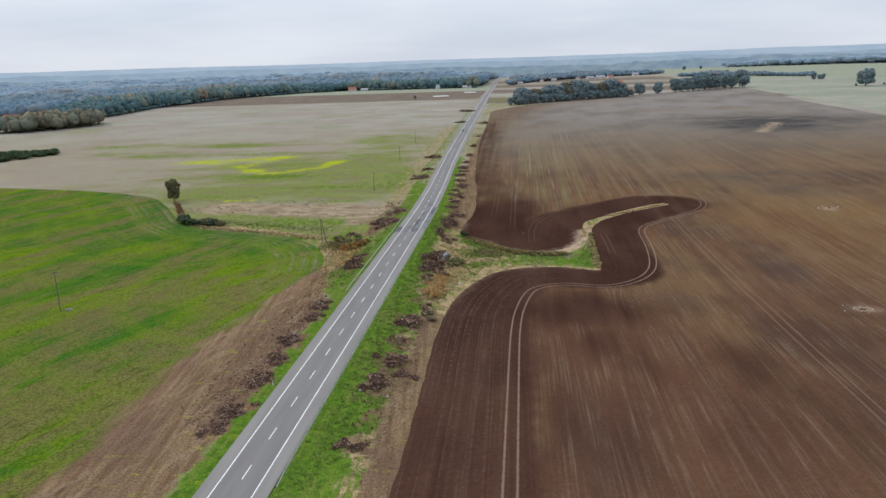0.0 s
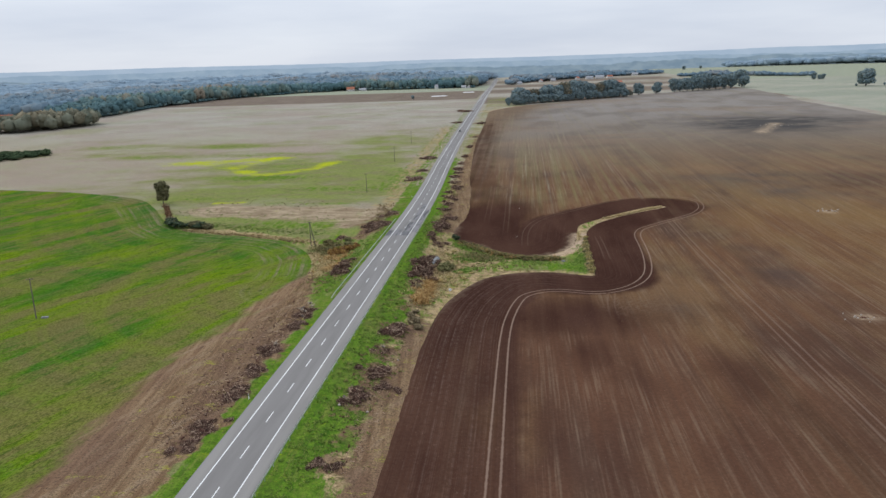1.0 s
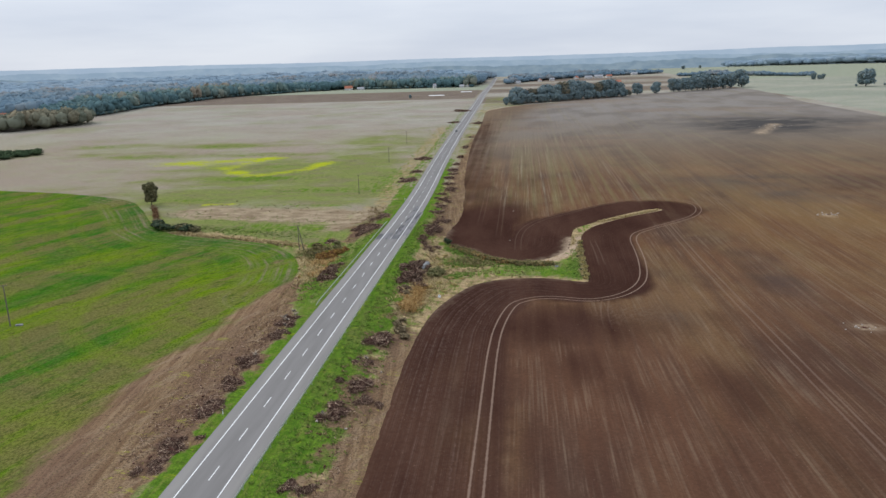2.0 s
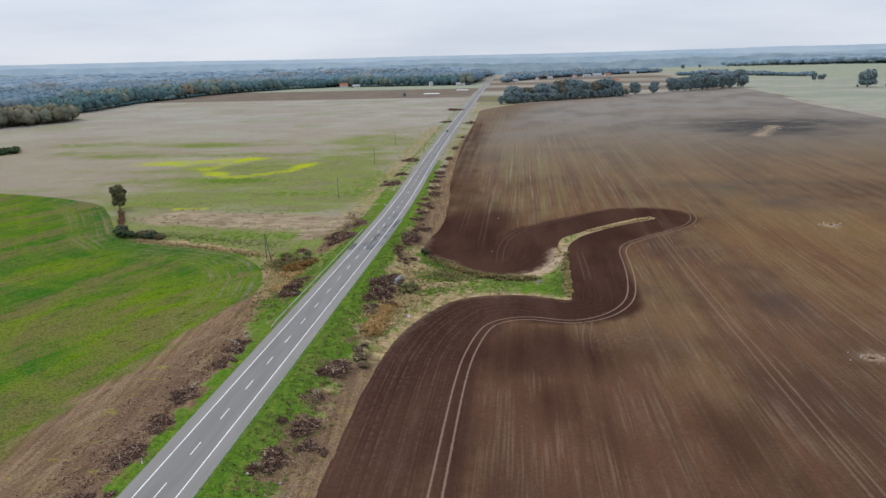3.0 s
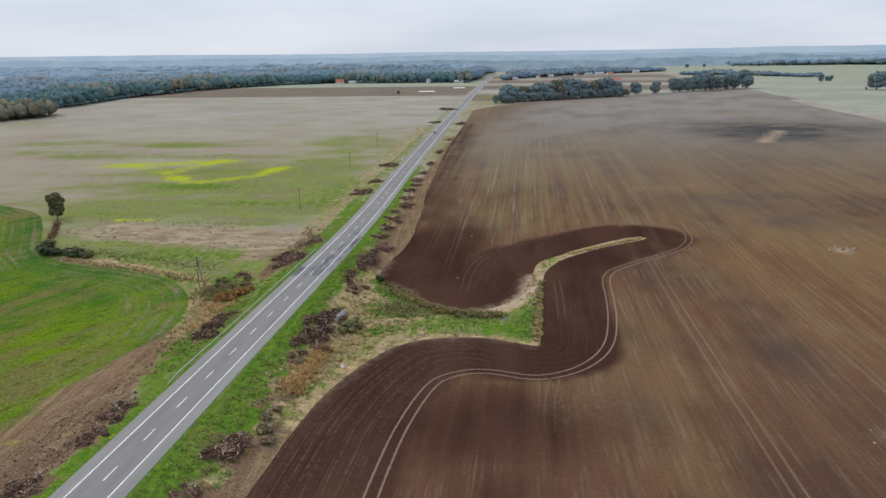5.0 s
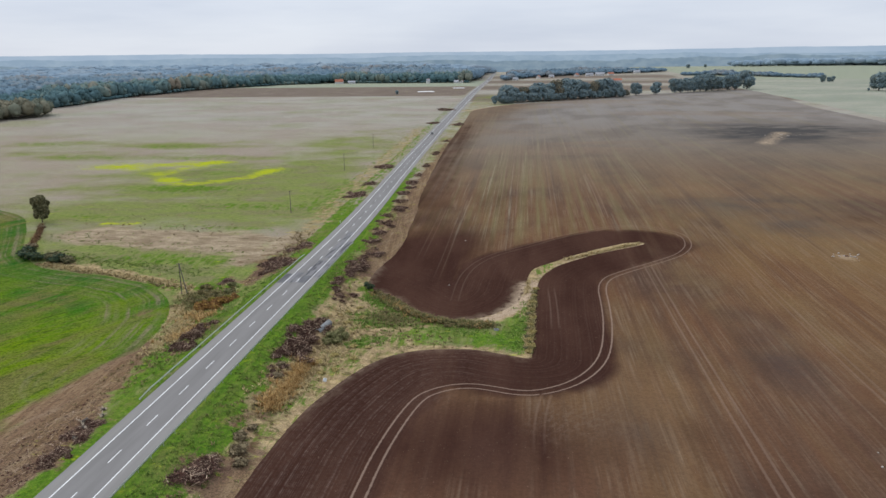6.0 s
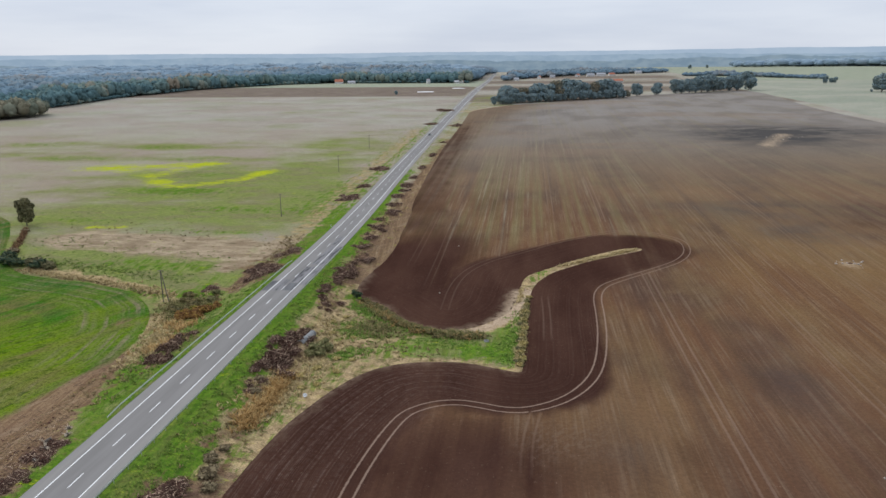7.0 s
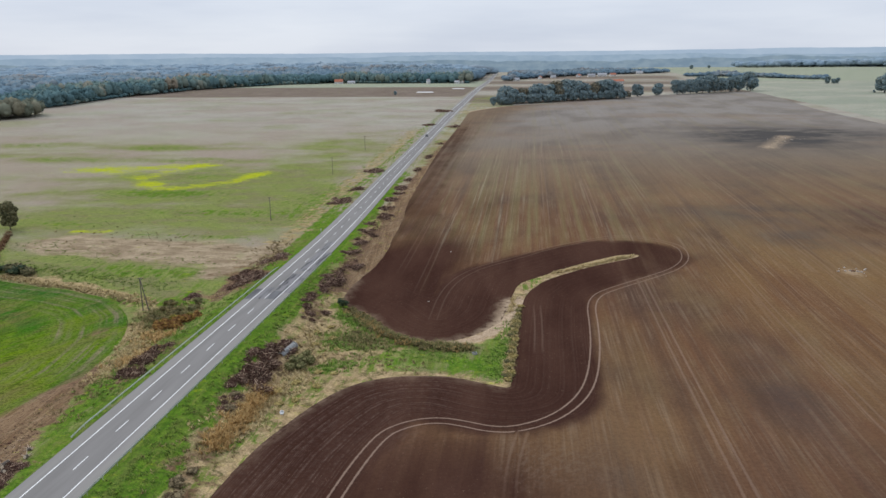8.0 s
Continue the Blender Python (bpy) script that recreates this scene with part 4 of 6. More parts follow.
wheel_tracks([(68.5, 142), (67.6, 136), (66.8, 129), (66.6, 118)], ((0, 0.3, 1), (0.05, 0.20, 0.0)), 0.9, 0.9, "pair of short faint wheel tracks off a headland")
for x, y0, y1, pale in ((29.5, 232, 330, 0.09), (37.5, 214, 300, 0.10), (71.5, 178, 212, 0.16), (52, 262, 520, 0.22), (76, 275, 560, 0.20)):
    wheel_tracks([(x, y0), (x + 0.3, (y0 + y1) / 2), (x, y1)], ((0, 0.2, 0.8, 1), (0.0, pale, pale, 0.0)), 0.9, 0.9, "pair of faint straight wheel tracks in brown soil")

# ---- the road ----


def road_line(y0, y1, step):
    ys = np.arange(y0, y1 + 1e-6, step)
    return [(float(x), float(y)) for x, y in zip(middle(ys), ys)]


def road_top(x, y):
    return height(middle(y), y)


road = tagged(new("road"), "grey two-lane asphalt road with white markings", "road", kind="structure")
LONG = road_line(-120, 2400, 6.0)


def strip(name, line, low, high, lift, material, label=""):
    v, f, _ = ribbon(line, low, high, lift, 2, follow=road_top)
    return mesh_part(name, mesh_from(name, v, f, material), road, label)


strip("carriageway", LONG, -3.3, 3.3, 0.05, ASPHALT)
strip("shoulder", LONG, -5.45, -3.3, 0.046, SHOULDER, "pale grey asphalt shoulder")
strip("shoulder", LONG, 3.3, 5.45, 0.046, SHOULDER, "pale grey asphalt shoulder")
strip("edge_line", LONG, -3.24, -3.06, 0.056, PAINT, "white edge line")
strip("edge_line", LONG, 3.06, 3.24, 0.056, PAINT, "white edge line")
dash_v, dash_f, _ = ribbon([(0, 0), (0, 2), (0, 4)], -0.075, 0.075, 0, 2, follow=lambda x, y: 0 * x)
dash_mesh = mesh_from("lane_mark", dash_v, dash_f, PAINT)
for k in range(-20, 150):
    y = 200.0 + 12 * k
    x, x2 = float(middle(y)), float(middle(y + 4))
    z, z2 = float(road_top(x, y)), float(road_top(x2, y + 4))
    mesh_part("lane_mark", dash_mesh, road, "", Matrix.Translation((x, y, z + 0.057)) @ Euler((math.atan2(z2 - z, 4), 0, math.atan2(x - x2, 4))).to_matrix().to_4x4())

# ---- distance ----


def hill_ring(name, radius, low, top, rough, material, seed, label):
    """A far skyline of wooded hills all round."""
    n = 1440
    v, f = [], []
    for i in range(n):
        a = 2 * math.pi * i / n
        ca, sa = math.cos(a), math.sin(a)
        zt = top + rough * (noise.noise((ca * 5, sa * 5, seed)) + 0.5 * noise.noise((ca * 17, sa * 17, seed)) + 0.3 * noise.noise((ca * 70, sa * 70, seed)) + 0.22 * noise.noise((ca * 240, sa * 240, seed)))
        v += [(radius * ca, radius * sa, low), (radius * ca, radius * sa, zt)]
        j = (i + 1) % n
        f.append((2 * i, 2 * j, 2 * j + 1, 2 * i + 1))
    return tagged(new(name, mesh_from(name, v, f, material)), label, "hills", kind="structure")


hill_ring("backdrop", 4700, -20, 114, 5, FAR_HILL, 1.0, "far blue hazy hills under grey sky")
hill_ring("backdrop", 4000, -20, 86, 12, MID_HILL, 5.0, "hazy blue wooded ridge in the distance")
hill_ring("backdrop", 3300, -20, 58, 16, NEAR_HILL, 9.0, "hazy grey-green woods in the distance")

# ---- plants: how they are made ----


def quick_mesh(name, verts, faces, material, attrs=None, soft=False):
    """A mesh from arrays; every face has as many corners as the array has columns."""
    verts, faces = np.asarray(verts, np.float32), np.asarray(faces, np.int32)
    me = bpy.data.meshes.new(name)
    me.vertices.add(len(verts))
    me.vertices.foreach_set("co", verts.ravel())
    me.loops.add(faces.size)
    me.loops.foreach_set("vertex_index", faces.ravel())
    me.polygons.add(len(faces))
    me.polygons.foreach_set("loop_start", np.arange(0, faces.size, faces.shape[1], dtype=np.int32))
    me.update(calc_edges=True)
    for key, values in (attrs or {}).items():
        me.attributes.new(key, "FLOAT", "POINT").data.foreach_set("value", np.asarray(values, np.float32))
    if soft:
        me.shade_smooth()
    me.materials.append(material)
    return me


def leaf_patches(rng, lobes, count, size, flat=0.6, owner=None):
    """Small bent leaf clumps over the skins of egg-shaped lobes (x, y, z, rx, ry, rz)."""
    lobes = np.array(lobes, float)
    area = lobes[:, 3] * lobes[:, 4] + lobes[:, 5] * lobes[:, 3]
    pick = rng.choice(len(lobes), count, p=area / area.sum()) if owner is None else np.asarray(owner)
    d = rng.normal(size=(count, 3))
    d[:, 2] += 0.25
    d /= np.linalg.norm(d, axis=1)[:, None]
    r = rng.uniform(0.72, 1.10, (count, 1))
    c = lobes[pick, :3] + d * lobes[pick, 3:] * r
    n = d + flat * rng.normal(size=(count, 3))
    n /= np.linalg.norm(n, axis=1)[:, None]
    a = np.cross(n, rng.normal(size=(count, 3)))
    a /= np.linalg.norm(a, axis=1)[:, None]
    b = np.cross(n, a)
    s = size * rng.uniform(0.55, 1.3, (count, 1))
    k = rng.uniform(0.5, 1.0, (count, 1))
    v = np.stack([c - a * s, c + b * s * k - n * s * 0.25, c + a * s, c - b * s * k - n * s * 0.25], 1).reshape(-1, 3)
    f = np.arange(4 * count).reshape(-1, 4)
    return v, f


def ico(level):
    bm = bmesh.new()
    bmesh.ops.create_icosphere(bm, subdivisions=level, radius=1.0)
    v = np.array([p.co[:] for p in bm.verts])
    f = np.array([[q.index for q in p.verts] for p in bm.faces])
    bm.free()
    return v, f


ICO1, ICO2 = ico(1), ico(2)


def crown_mesh(name, seed, lobes, count, size, material):
    """A crown of leaf clumps round lumpy inner masses, with an uneven rim and gaps."""
    rng = np.random.default_rng(seed)
    v, f = leaf_patches(rng, lobes, count, size)
    tris = np.concatenate([f[:, [0, 1, 2]], f[:, [0, 2, 3]]])
    vs, fs, n = [v], [tris], len(v)
    for x, y, z, rx, ry, rz in lobes:
        w = ICO2[0] * (1 + rng.uniform(-0.28, 0.16, (len(ICO2[0]), 1)))
        vs.append(w * (0.68 * rx, 0.68 * ry, 0.68 * rz) + (x, y, z))
        fs.append(ICO2[1] + n)
        n += len(w)
    return quick_mesh(name, np.concatenate(vs), np.concatenate(fs), material)


def trunk_mesh(name, seed, tall, thick, limbs, reach, material=None):
    """A tapered, slightly bent trunk with rising limbs."""
    rng = random.Random(seed)
    bm = bmesh.new()
    at, r = Vector((0, 0, -0.3)), thick
    steps = 5
    for k in range(steps):
        nxt = Vector((rng.uniform(-0.1, 0.1) * thick * 4, rng.uniform(-0.1, 0.1) * thick * 4, tall * (k + 1) / steps))
        add_cone(bm, at, nxt, r, r * 0.8, 8)
        at, r = nxt, r * 0.8
        if k >= 1:
            for _ in range(limbs):
                a = rng.uniform(0, 6.28)
                tip = nxt + Vector((math.cos(a) * reach, math.sin(a) * reach, reach * rng.uniform(0.5, 1.1))) * rng.uniform(0.6, 1)
                add_cone(bm, nxt, tip, r * 0.5, r * 0.12, 5)
    me = bpy.data.meshes.new(name)
    bm.to_mesh(me)
    bm.free()
    me.materials.append(material or BARK)
    return me


def lobes_for(seed, tall, wide, base, n):
    """Lobes of a broad crown between base and tall."""
    rng = random.Random(seed)
    mid, half = (tall + base) / 2, (tall - base) / 2
    out = [(0, 0, mid, wide * 0.40, wide * 0.40, half * 0.92)]
    for k in range(n):
        a = 6.283 * k / n + rng.uniform(-0.5, 0.5)
        up = rng.uniform(-0.55, 0.62)
        out_r = wide * 0.5 * math.sqrt(max(0.1, 1 - up * up)) * rng.uniform(0.45, 0.72)
        s = wide * rng.uniform(0.19, 0.29)
        out.append((math.cos(a) * out_r, math.sin(a) * out_r, mid + up * half, s, s * rng.uniform(0.8, 1.2), s * rng.uniform(0.7, 1.0)))
    return out


def tree_kind(name, seed, tall, wide, base, leaves, size, material, lobes=9):
    """The meshes of one kind of tree: trunk with limbs, and crown."""
    return (trunk_mesh("trunk", seed, base + (tall - base) * 0.55, 0.028 * tall, 3, wide * 0.25),
            crown_mesh("crown", seed, lobes_for(seed, tall, wide, base, lobes), leaves, size, material))


def plant(kind, name, x, y, scale, turn, label, category, group="", squash=1.0):
    """A tree or bush of a kind, on the ground at x, y."""
    thing = tagged(new(name), label, category, group)
    thing.matrix_basis = pose(x, y, float(height(x, y)), 0, 0, turn) @ Matrix.Diagonal((scale, scale, scale * squash, 1))
    mesh_part("trunk", kind[0], thing)
    mesh_part("crown", kind[1], thing)
    return thing


# ---- the wood on the western rise ----
WOOD_RING = [(-500, 736), (-478, 792), (-478, 855), (-484, 928), (-478, 1072), (-466, 1258), (-402, 1450), (-330, 1500), (-200, 1490), (-50, 1470),
             (-42, 1700), (-60, 2550), (-1300, 2650), (-1700, 1500), (-1200, 700), (-800, 800), (-640, 850), (-560, 838), (-520, 780)]


def wood(name, ring, seed, gap, tall, material, label, front=0.0, back=9999.0, lobes_each=5, leaves=12, leaf=1.2, close=1.0, uneven=1.0, tilt=0.55):
    """A wood: many crowns of uneven height between two depths behind the ring's first ten points."""
    rng = np.random.default_rng(seed)
    xs, ys = [p[0] for p in ring], [p[1] for p in ring]
    px, py = np.meshgrid(np.arange(min(xs), max(xs), gap), np.arange(min(ys), max(ys), gap))
    px, py = px.ravel() + rng.uniform(-0.45, 0.45, px.size) * gap, py.ravel() + rng.uniform(-0.45, 0.45, py.size) * gap
    rim = to_line(px, py, ring[:10])
    ok = inside(px, py, ring) & (rim >= front) & (rim < back)
    px, py, rim = px[ok], py[ok], rim[ok]
    ok = np.array([r > 26 * noise.noise((x * 0.017, y * 0.017, 2.5)) for x, y, r in zip(px, py, rim)], bool)
    px, py = px[ok], py[ok]
    n = len(px)
    z = height(px, py)
    stand = np.array([noise.noise((x * 0.012, y * 0.012, seed)) for x, y in zip(px, py)])
    high = tall * (1 + uneven * rng.uniform(-0.26, 0.14, n)) * (0.97 + 0.5 * stand)
    rad = gap * close * rng.uniform(0.66, 0.96, n)
    shade = np.clip(0.36 + 0.70 * (rng.beta(1.2, 2.0, n) - 0.37) + 0.95 * stand, 0, 1)
    k = lobes_each
    px, py, z, high, rad, shade = (np.repeat(q, k) for q in (px, py, z, high, rad, shade))
    first = np.tile(np.arange(k) == 0, n)
    m = n * k
    turn = rng.uniform(0, 6.283, m)
    out = np.where(first, 0.0, rad * rng.uniform(0.30, 0.62, m))
    wide = rad * np.where(first, rng.uniform(0.85, 1.05, m), rng.uniform(0.40, 0.62, m))
    up = high * np.where(first, 0.54, rng.uniform(0.34, 0.80, m))
    size = np.stack([wide, wide * rng.uniform(0.85, 1.15, m), np.where(first, high * 0.44, np.minimum(wide * rng.uniform(0.8, 1.2, m), high * 0.3))], 1)
    mids = np.stack([px + out * np.cos(turn), py + out * np.sin(turn), z + up], 1)
    base_v, base_f = ICO1
    wob = 1 + rng.uniform(-0.14, 0.12, (m, len(base_v), 1))
    v = (base_v[None] * wob * 0.95 * size[:, None, :] + mids[:, None, :]).reshape(-1, 3)
    f = (base_f[None] + (np.arange(m) * len(base_v))[:, None, None]).reshape(-1, 3)
    vs, fs, tone = [v], [f], [np.repeat(shade, len(base_v))]
    if leaves:
        owner = np.repeat(np.arange(m), leaves)
        lv, lf = leaf_patches(rng, np.concatenate([mids, size], 1), len(owner), leaf, tilt, owner)
        vs.append(lv)
        fs.append(np.concatenate([lf[:, [0, 1, 2]], lf[:, [0, 2, 3]]]) + len(v))
        tone.append(np.repeat(np.clip(shade[owner] + rng.normal(0, 0.10, len(owner)), 0, 1), 4))
    me = quick_mesh(name, np.concatenate(vs), np.concatenate(fs), material, {"shade": np.concatenate(tone)}, True)
    return tagged(new(name, me), label, "woods", kind="stuff")


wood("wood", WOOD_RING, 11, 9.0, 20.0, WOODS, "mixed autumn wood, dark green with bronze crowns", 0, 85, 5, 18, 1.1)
# Deeper bands take the bluer leaf colours that carry the painted haze.
wood("wood", WOOD_RING, 31, 11.5, 21.0, WOODS_DEEP, "dull autumn wood tinted grey-blue for haze behind a field", 85, 420, 3, 6, 1.3, 1.45, 0.5)
wood("wood", WOOD_RING, 32, 24.0, 21.0, WOODS_FAR, "deep wood tinted pale blue for haze behind other woods", 420, 9999, 2, 2, 2.2, 1.7, 0.3)
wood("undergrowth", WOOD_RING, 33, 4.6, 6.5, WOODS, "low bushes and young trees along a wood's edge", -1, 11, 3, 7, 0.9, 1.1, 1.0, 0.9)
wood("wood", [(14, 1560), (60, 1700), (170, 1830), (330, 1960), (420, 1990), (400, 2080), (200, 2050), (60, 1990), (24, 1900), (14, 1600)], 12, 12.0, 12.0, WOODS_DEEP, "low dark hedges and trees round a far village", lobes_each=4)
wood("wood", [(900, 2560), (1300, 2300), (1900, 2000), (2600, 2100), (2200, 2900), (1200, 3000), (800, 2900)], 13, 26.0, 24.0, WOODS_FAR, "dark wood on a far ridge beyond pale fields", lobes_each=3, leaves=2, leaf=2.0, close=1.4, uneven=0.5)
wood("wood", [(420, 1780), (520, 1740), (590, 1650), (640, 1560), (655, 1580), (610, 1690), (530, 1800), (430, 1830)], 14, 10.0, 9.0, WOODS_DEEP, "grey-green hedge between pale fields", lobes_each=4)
WILLOWS = mat_woods("pale_willows", (0.0, (0.104, 0.124, 0.098)), (0.5, (0.146, 0.158, 0.118)), (0.8, (0.196, 0.180, 0.126)), (1.0, (0.235, 0.196, 0.130)))
wood("wood", [(-505, 640), (-470, 622), (-440, 640), (-425, 668), (-420, 712), (-440, 745), (-490, 740), (-512, 700)], 15, 8.5, 16.5, WILLOWS, "clump of pale bronze willows beside a field", leaves=70, leaf=0.7, tilt=0.9)
THICKET = mat_woods("dark_thicket", (0.0, (0.030, 0.050, 0.028)), (1.0, (0.060, 0.082, 0.040)))
wood("wood", [(-420, 425), (-335, 440), (-318, 478), (-332, 490), (-420, 470)], 16, 5.5, 3.4, THICKET, "dark green thicket in a hollow of the meadow", leaves=26, leaf=0.6)

# ---- single trees ----
LEAF_OLIVE = mat_leaves("olive_foliage", (0.0, (0.078, 0.078, 0.040)), (0.6, (0.136, 0.128, 0.064)), (1.0, (0.215, 0.18, 0.095)))
BROAD = [tree_kind("tree", 21 + k, 20, w, b, 3000, 0.95, m, 14) for k, (w, b, m) in enumerate([(18, 1.0, LEAF_HAZED), (16, 0.2, LEAF_HAZED), (19, 2.0, LEAF_BRONZE), (15, 0.0, LEAF_HAZED)])]
ROW = [(35, 850, 14, 14), (41, 858, 20, 12), (50, 866, 17, 12), (60, 872, 16, 14), (70, 876, 18, 13), (80, 884, 21, 13), (90, 890, 20, 14), (100, 897, 22, 16), (111, 903, 25, 16),
       (121, 911, 23, 15), (132, 918, 20, 15), (143, 925, 19, 16), (153, 933, 22, 15), (163, 940, 23, 14), (173, 944, 19, 12), (188, 951, 8, 10)]
rnd = random.Random(5)
for n, (x, y, tall, wide) in enumerate(ROW):
    k = (n * 7 + 1) % 4
    plant(BROAD[k], "tree", x, y + 6, tall / 20, rnd.uniform(0, 360), "leafy dark green tree in a field hedge" if k != 2 else "bronze autumn tree in a field hedge", "tree", "trees of the field hedge")
for n in range(26):
    x = 31 + n * 6.0 + rnd.uniform(-2, 2)
    y = float(np.interp(x, [24, 70, 130, 190], [834, 868, 910, 944])) + rnd.uniform(-3, 4)
    plant(BROAD[(3, 1, 0)[n % 3]], "tree", x, y, rnd.uniform(0.42, 0.7), rnd.uniform(0, 360), "low dark green tree at the foot of a field hedge", "tree", "trees of the field hedge")
for x, y, tall, k in ((201, 970, 16, 0), (228, 989, 16, 1), (257, 1016, 19, 1), (266, 1024, 18, 3), (277, 1030, 19, 0), (287, 1040, 20, 3), (296, 1046, 22, 0), (306, 1053, 24, 1), (315, 1062, 21, 3),
                      (326, 1070, 19, 0), (340, 1078, 21, 1), (350, 1080, 22, 3)):
    plant(BROAD[k], "tree", x, y, tall / 20, rnd.uniform(0, 360), "dark green tree at a ploughed field's edge", "tree", "trees of the field hedge")
plant(BROAD[1], "tree", 371, 1098, 1.32, 40, "large grey-green oak at a ploughed field's corner", "tree")
plant(BROAD[0], "tree", 518, 1035, 1.26, 200, "large dark round tree alone in a pale field", "tree", squash=0.95)
for x, y, tall, k in ((-482, 1429, 9, 0), (-436, 1455, 8, 1), (-113, 1020, 6, 3), (560, 1335, 13, 3), (574, 1345, 9, 0), (585, 1360, 10, 1), (530, 2265, 12, 0), (594, 2330, 10, 1), (505, 1033, 4, 1), (545, 1040, 4, 3)):
    plant(BROAD[k], "tree", x, y, tall / 20, rnd.uniform(0, 360), "small dark tree alone in far fields", "tree", "lone far trees")
lone_rng = random.Random(41)
lone_lobes = [(0, 0, 6.0, 2.7, 2.7, 4.2), (0.3, 0, 8.8, 2.0, 2.0, 2.2)]
for k in range(26):
    up = lone_rng.uniform(2.2, 10.4)
    reach = 3.1 * math.sqrt(max(0.05, 1 - ((up - 6.4) / 5.2) ** 2)) * lone_rng.uniform(0.6, 0.95)
    turn = 2.4 * k + lone_rng.uniform(-0.4, 0.4)
    lone_lobes.append((math.cos(turn) * reach, math.sin(turn) * reach, up, lone_rng.uniform(0.6, 1.15), lone_rng.uniform(0.6, 1.15), lone_rng.uniform(0.6, 1.2)))
LONE = (trunk_mesh("trunk", 41, 7.0, 0.26, 3, 2.0), crown_mesh("crown", 41, lone_lobes, 4200, 0.38, LEAF_OLIVE))
plant(LONE, "tree", -125.0, 271.0, 1.0, 0, "dark green tree at the end of a ditch", "tree")


def bush_kind(seed, tall, wide, leaves, size, material, lobes=6):
    return (trunk_mesh("stems", seed, tall * 0.5, 0.05 * tall, 3, wide * 0.22),
            crown_mesh("foliage", seed, lobes_for(seed, tall, wide, 0.05 * tall, lobes), leaves, size, material))


def bush(kind, x, y, scale, label, group="", squash=1.0):
    thing = tagged(new("bush"), label, "bush", group)
    thing.matrix_basis = pose(x, y, float(height(x, y)) - 0.1, 0, 0, rnd.uniform(0, 360)) @ Matrix.Diagonal((scale, scale, scale * squash, 1))
    mesh_part("stems", kind[0], thing)
    mesh_part("foliage", kind[1], thing)


LEAF_RUST = mat_leaves("rust_foliage", (0.0, (0.12, 0.062, 0.026)), (0.5, (0.21, 0.108, 0.036)), (0.85, (0.30, 0.160, 0.046)), (1.0, (0.38, 0.27, 0.075)))
LEAF_YELLOW = mat_leaves("yellow_foliage", (0.0, (0.10, 0.09, 0.02)), (0.5, (0.19, 0.17, 0.03)), (1.0, (0.32, 0.26, 0.05)))
LEAF_GREY = mat_leaves("grey_green_foliage", (0.0, (0.09, 0.095, 0.038)), (0.6, (0.16, 0.155, 0.062)), (1.0, (0.26, 0.23, 0.115)))
LEAF_BROWN = mat_leaves("withered_foliage", (0.0, (0.11, 0.082, 0.05)), (0.6, (0.19, 0.15, 0.085)), (1.0, (0.28, 0.22, 0.13)))
LEAF_STRAW = mat_leaves("straw_scrub", (0.0, (0.20, 0.155, 0.052)), (0.6, (0.35, 0.275, 0.10)), (1.0, (0.48, 0.39, 0.17)))
LEAF_SEDGE = mat_leaves("sedge_scrub", (0.0, (0.060, 0.056, 0.021)), (0.6, (0.112, 0.094, 0.036)), (1.0, (0.20, 0.150, 0.066)))
B_STRAW, B_SEDGE = bush_kind(57, 2.0, 3.2, 420, 0.22, LEAF_STRAW), bush_kind(58, 2.2, 4.0, 460, 0.24, LEAF_SEDGE)
B_DARK, B_RUST = bush_kind(51, 2.5, 2.6, 420, 0.22, LEAF_DARK), bush_kind(52, 1.6, 2.4, 420, 0.20, LEAF_RUST)
B_YELLOW, B_GREY = bush_kind(53, 1.5, 2.0, 380, 0.18, LEAF_YELLOW), bush_kind(54, 2.2, 3.0, 460, 0.22, LEAF_GREY)
B_OLIVE = bush_kind(56, 2.2, 3.0, 460, 0.22, LEAF_OLIVE)
B_BROWN = bush_kind(55, 1.7, 2.8, 420, 0.2, LEAF_BROWN)
bush(B_DARK, 19.9, 204.2, 1.0, "small dark evergreen bush at a field corner", squash=1.15)
for x, y, s in ((-95, 220, 2.1), (-84, 218.5, 1.9), (-89, 221, 1.3), (-99, 226, 1.5)):
    bush(B_DARK, x, y, s, "low dark bush at a green field's edge", "bushes by the ditch", 0.62)
for x, y, s in ((-103, 233, 1.5), (-119, 262, 1.0)):
    bush(B_BROWN, x, y, s, "brown withered bush along a ditch", "bushes along the ditch", 0.7)
for x, y, s in ((-91.5, 219.2, 1.5), (-98, 223.4, 1.9), (-101.5, 229, 1.2)):
    bush(B_DARK, x, y, s, "low dark bush at a green field's edge", "bushes by the ditch", 0.7)
for x, y, s in ((-80, 218.4, 1.5), (-86.5, 220.4, 1.8), (-82.5, 219.6, 1.4)):
    bush(B_OLIVE, x, y, s, "olive green bush at a green field's edge", "olive bushes by the ditch", 0.75)
for x, y, s in ((-19.6, 184.5, 1.0), (-17.4, 185.8, 1.2), (-15.4, 187.0, 1.0), (-21.2, 183.2, 0.9), (-13.6, 188.5, 0.8), (-16.2, 182.8, 0.8)):
    bush(B_RUST, x, y, s * 1.5, "rust-red autumn bush on a road bank", "rust bushes on the bank", 0.85)
for x, y, s in ((-18.6, 188.0, 1.1), (-20.5, 189.5, 0.8), (-16.0, 190.2, 0.9), (-21.6, 186.2, 0.8)):
    bush(B_YELLOW, x, y, s * 1.3, "yellow autumn bush on a road bank", "yellow bushes on the bank", 0.9)
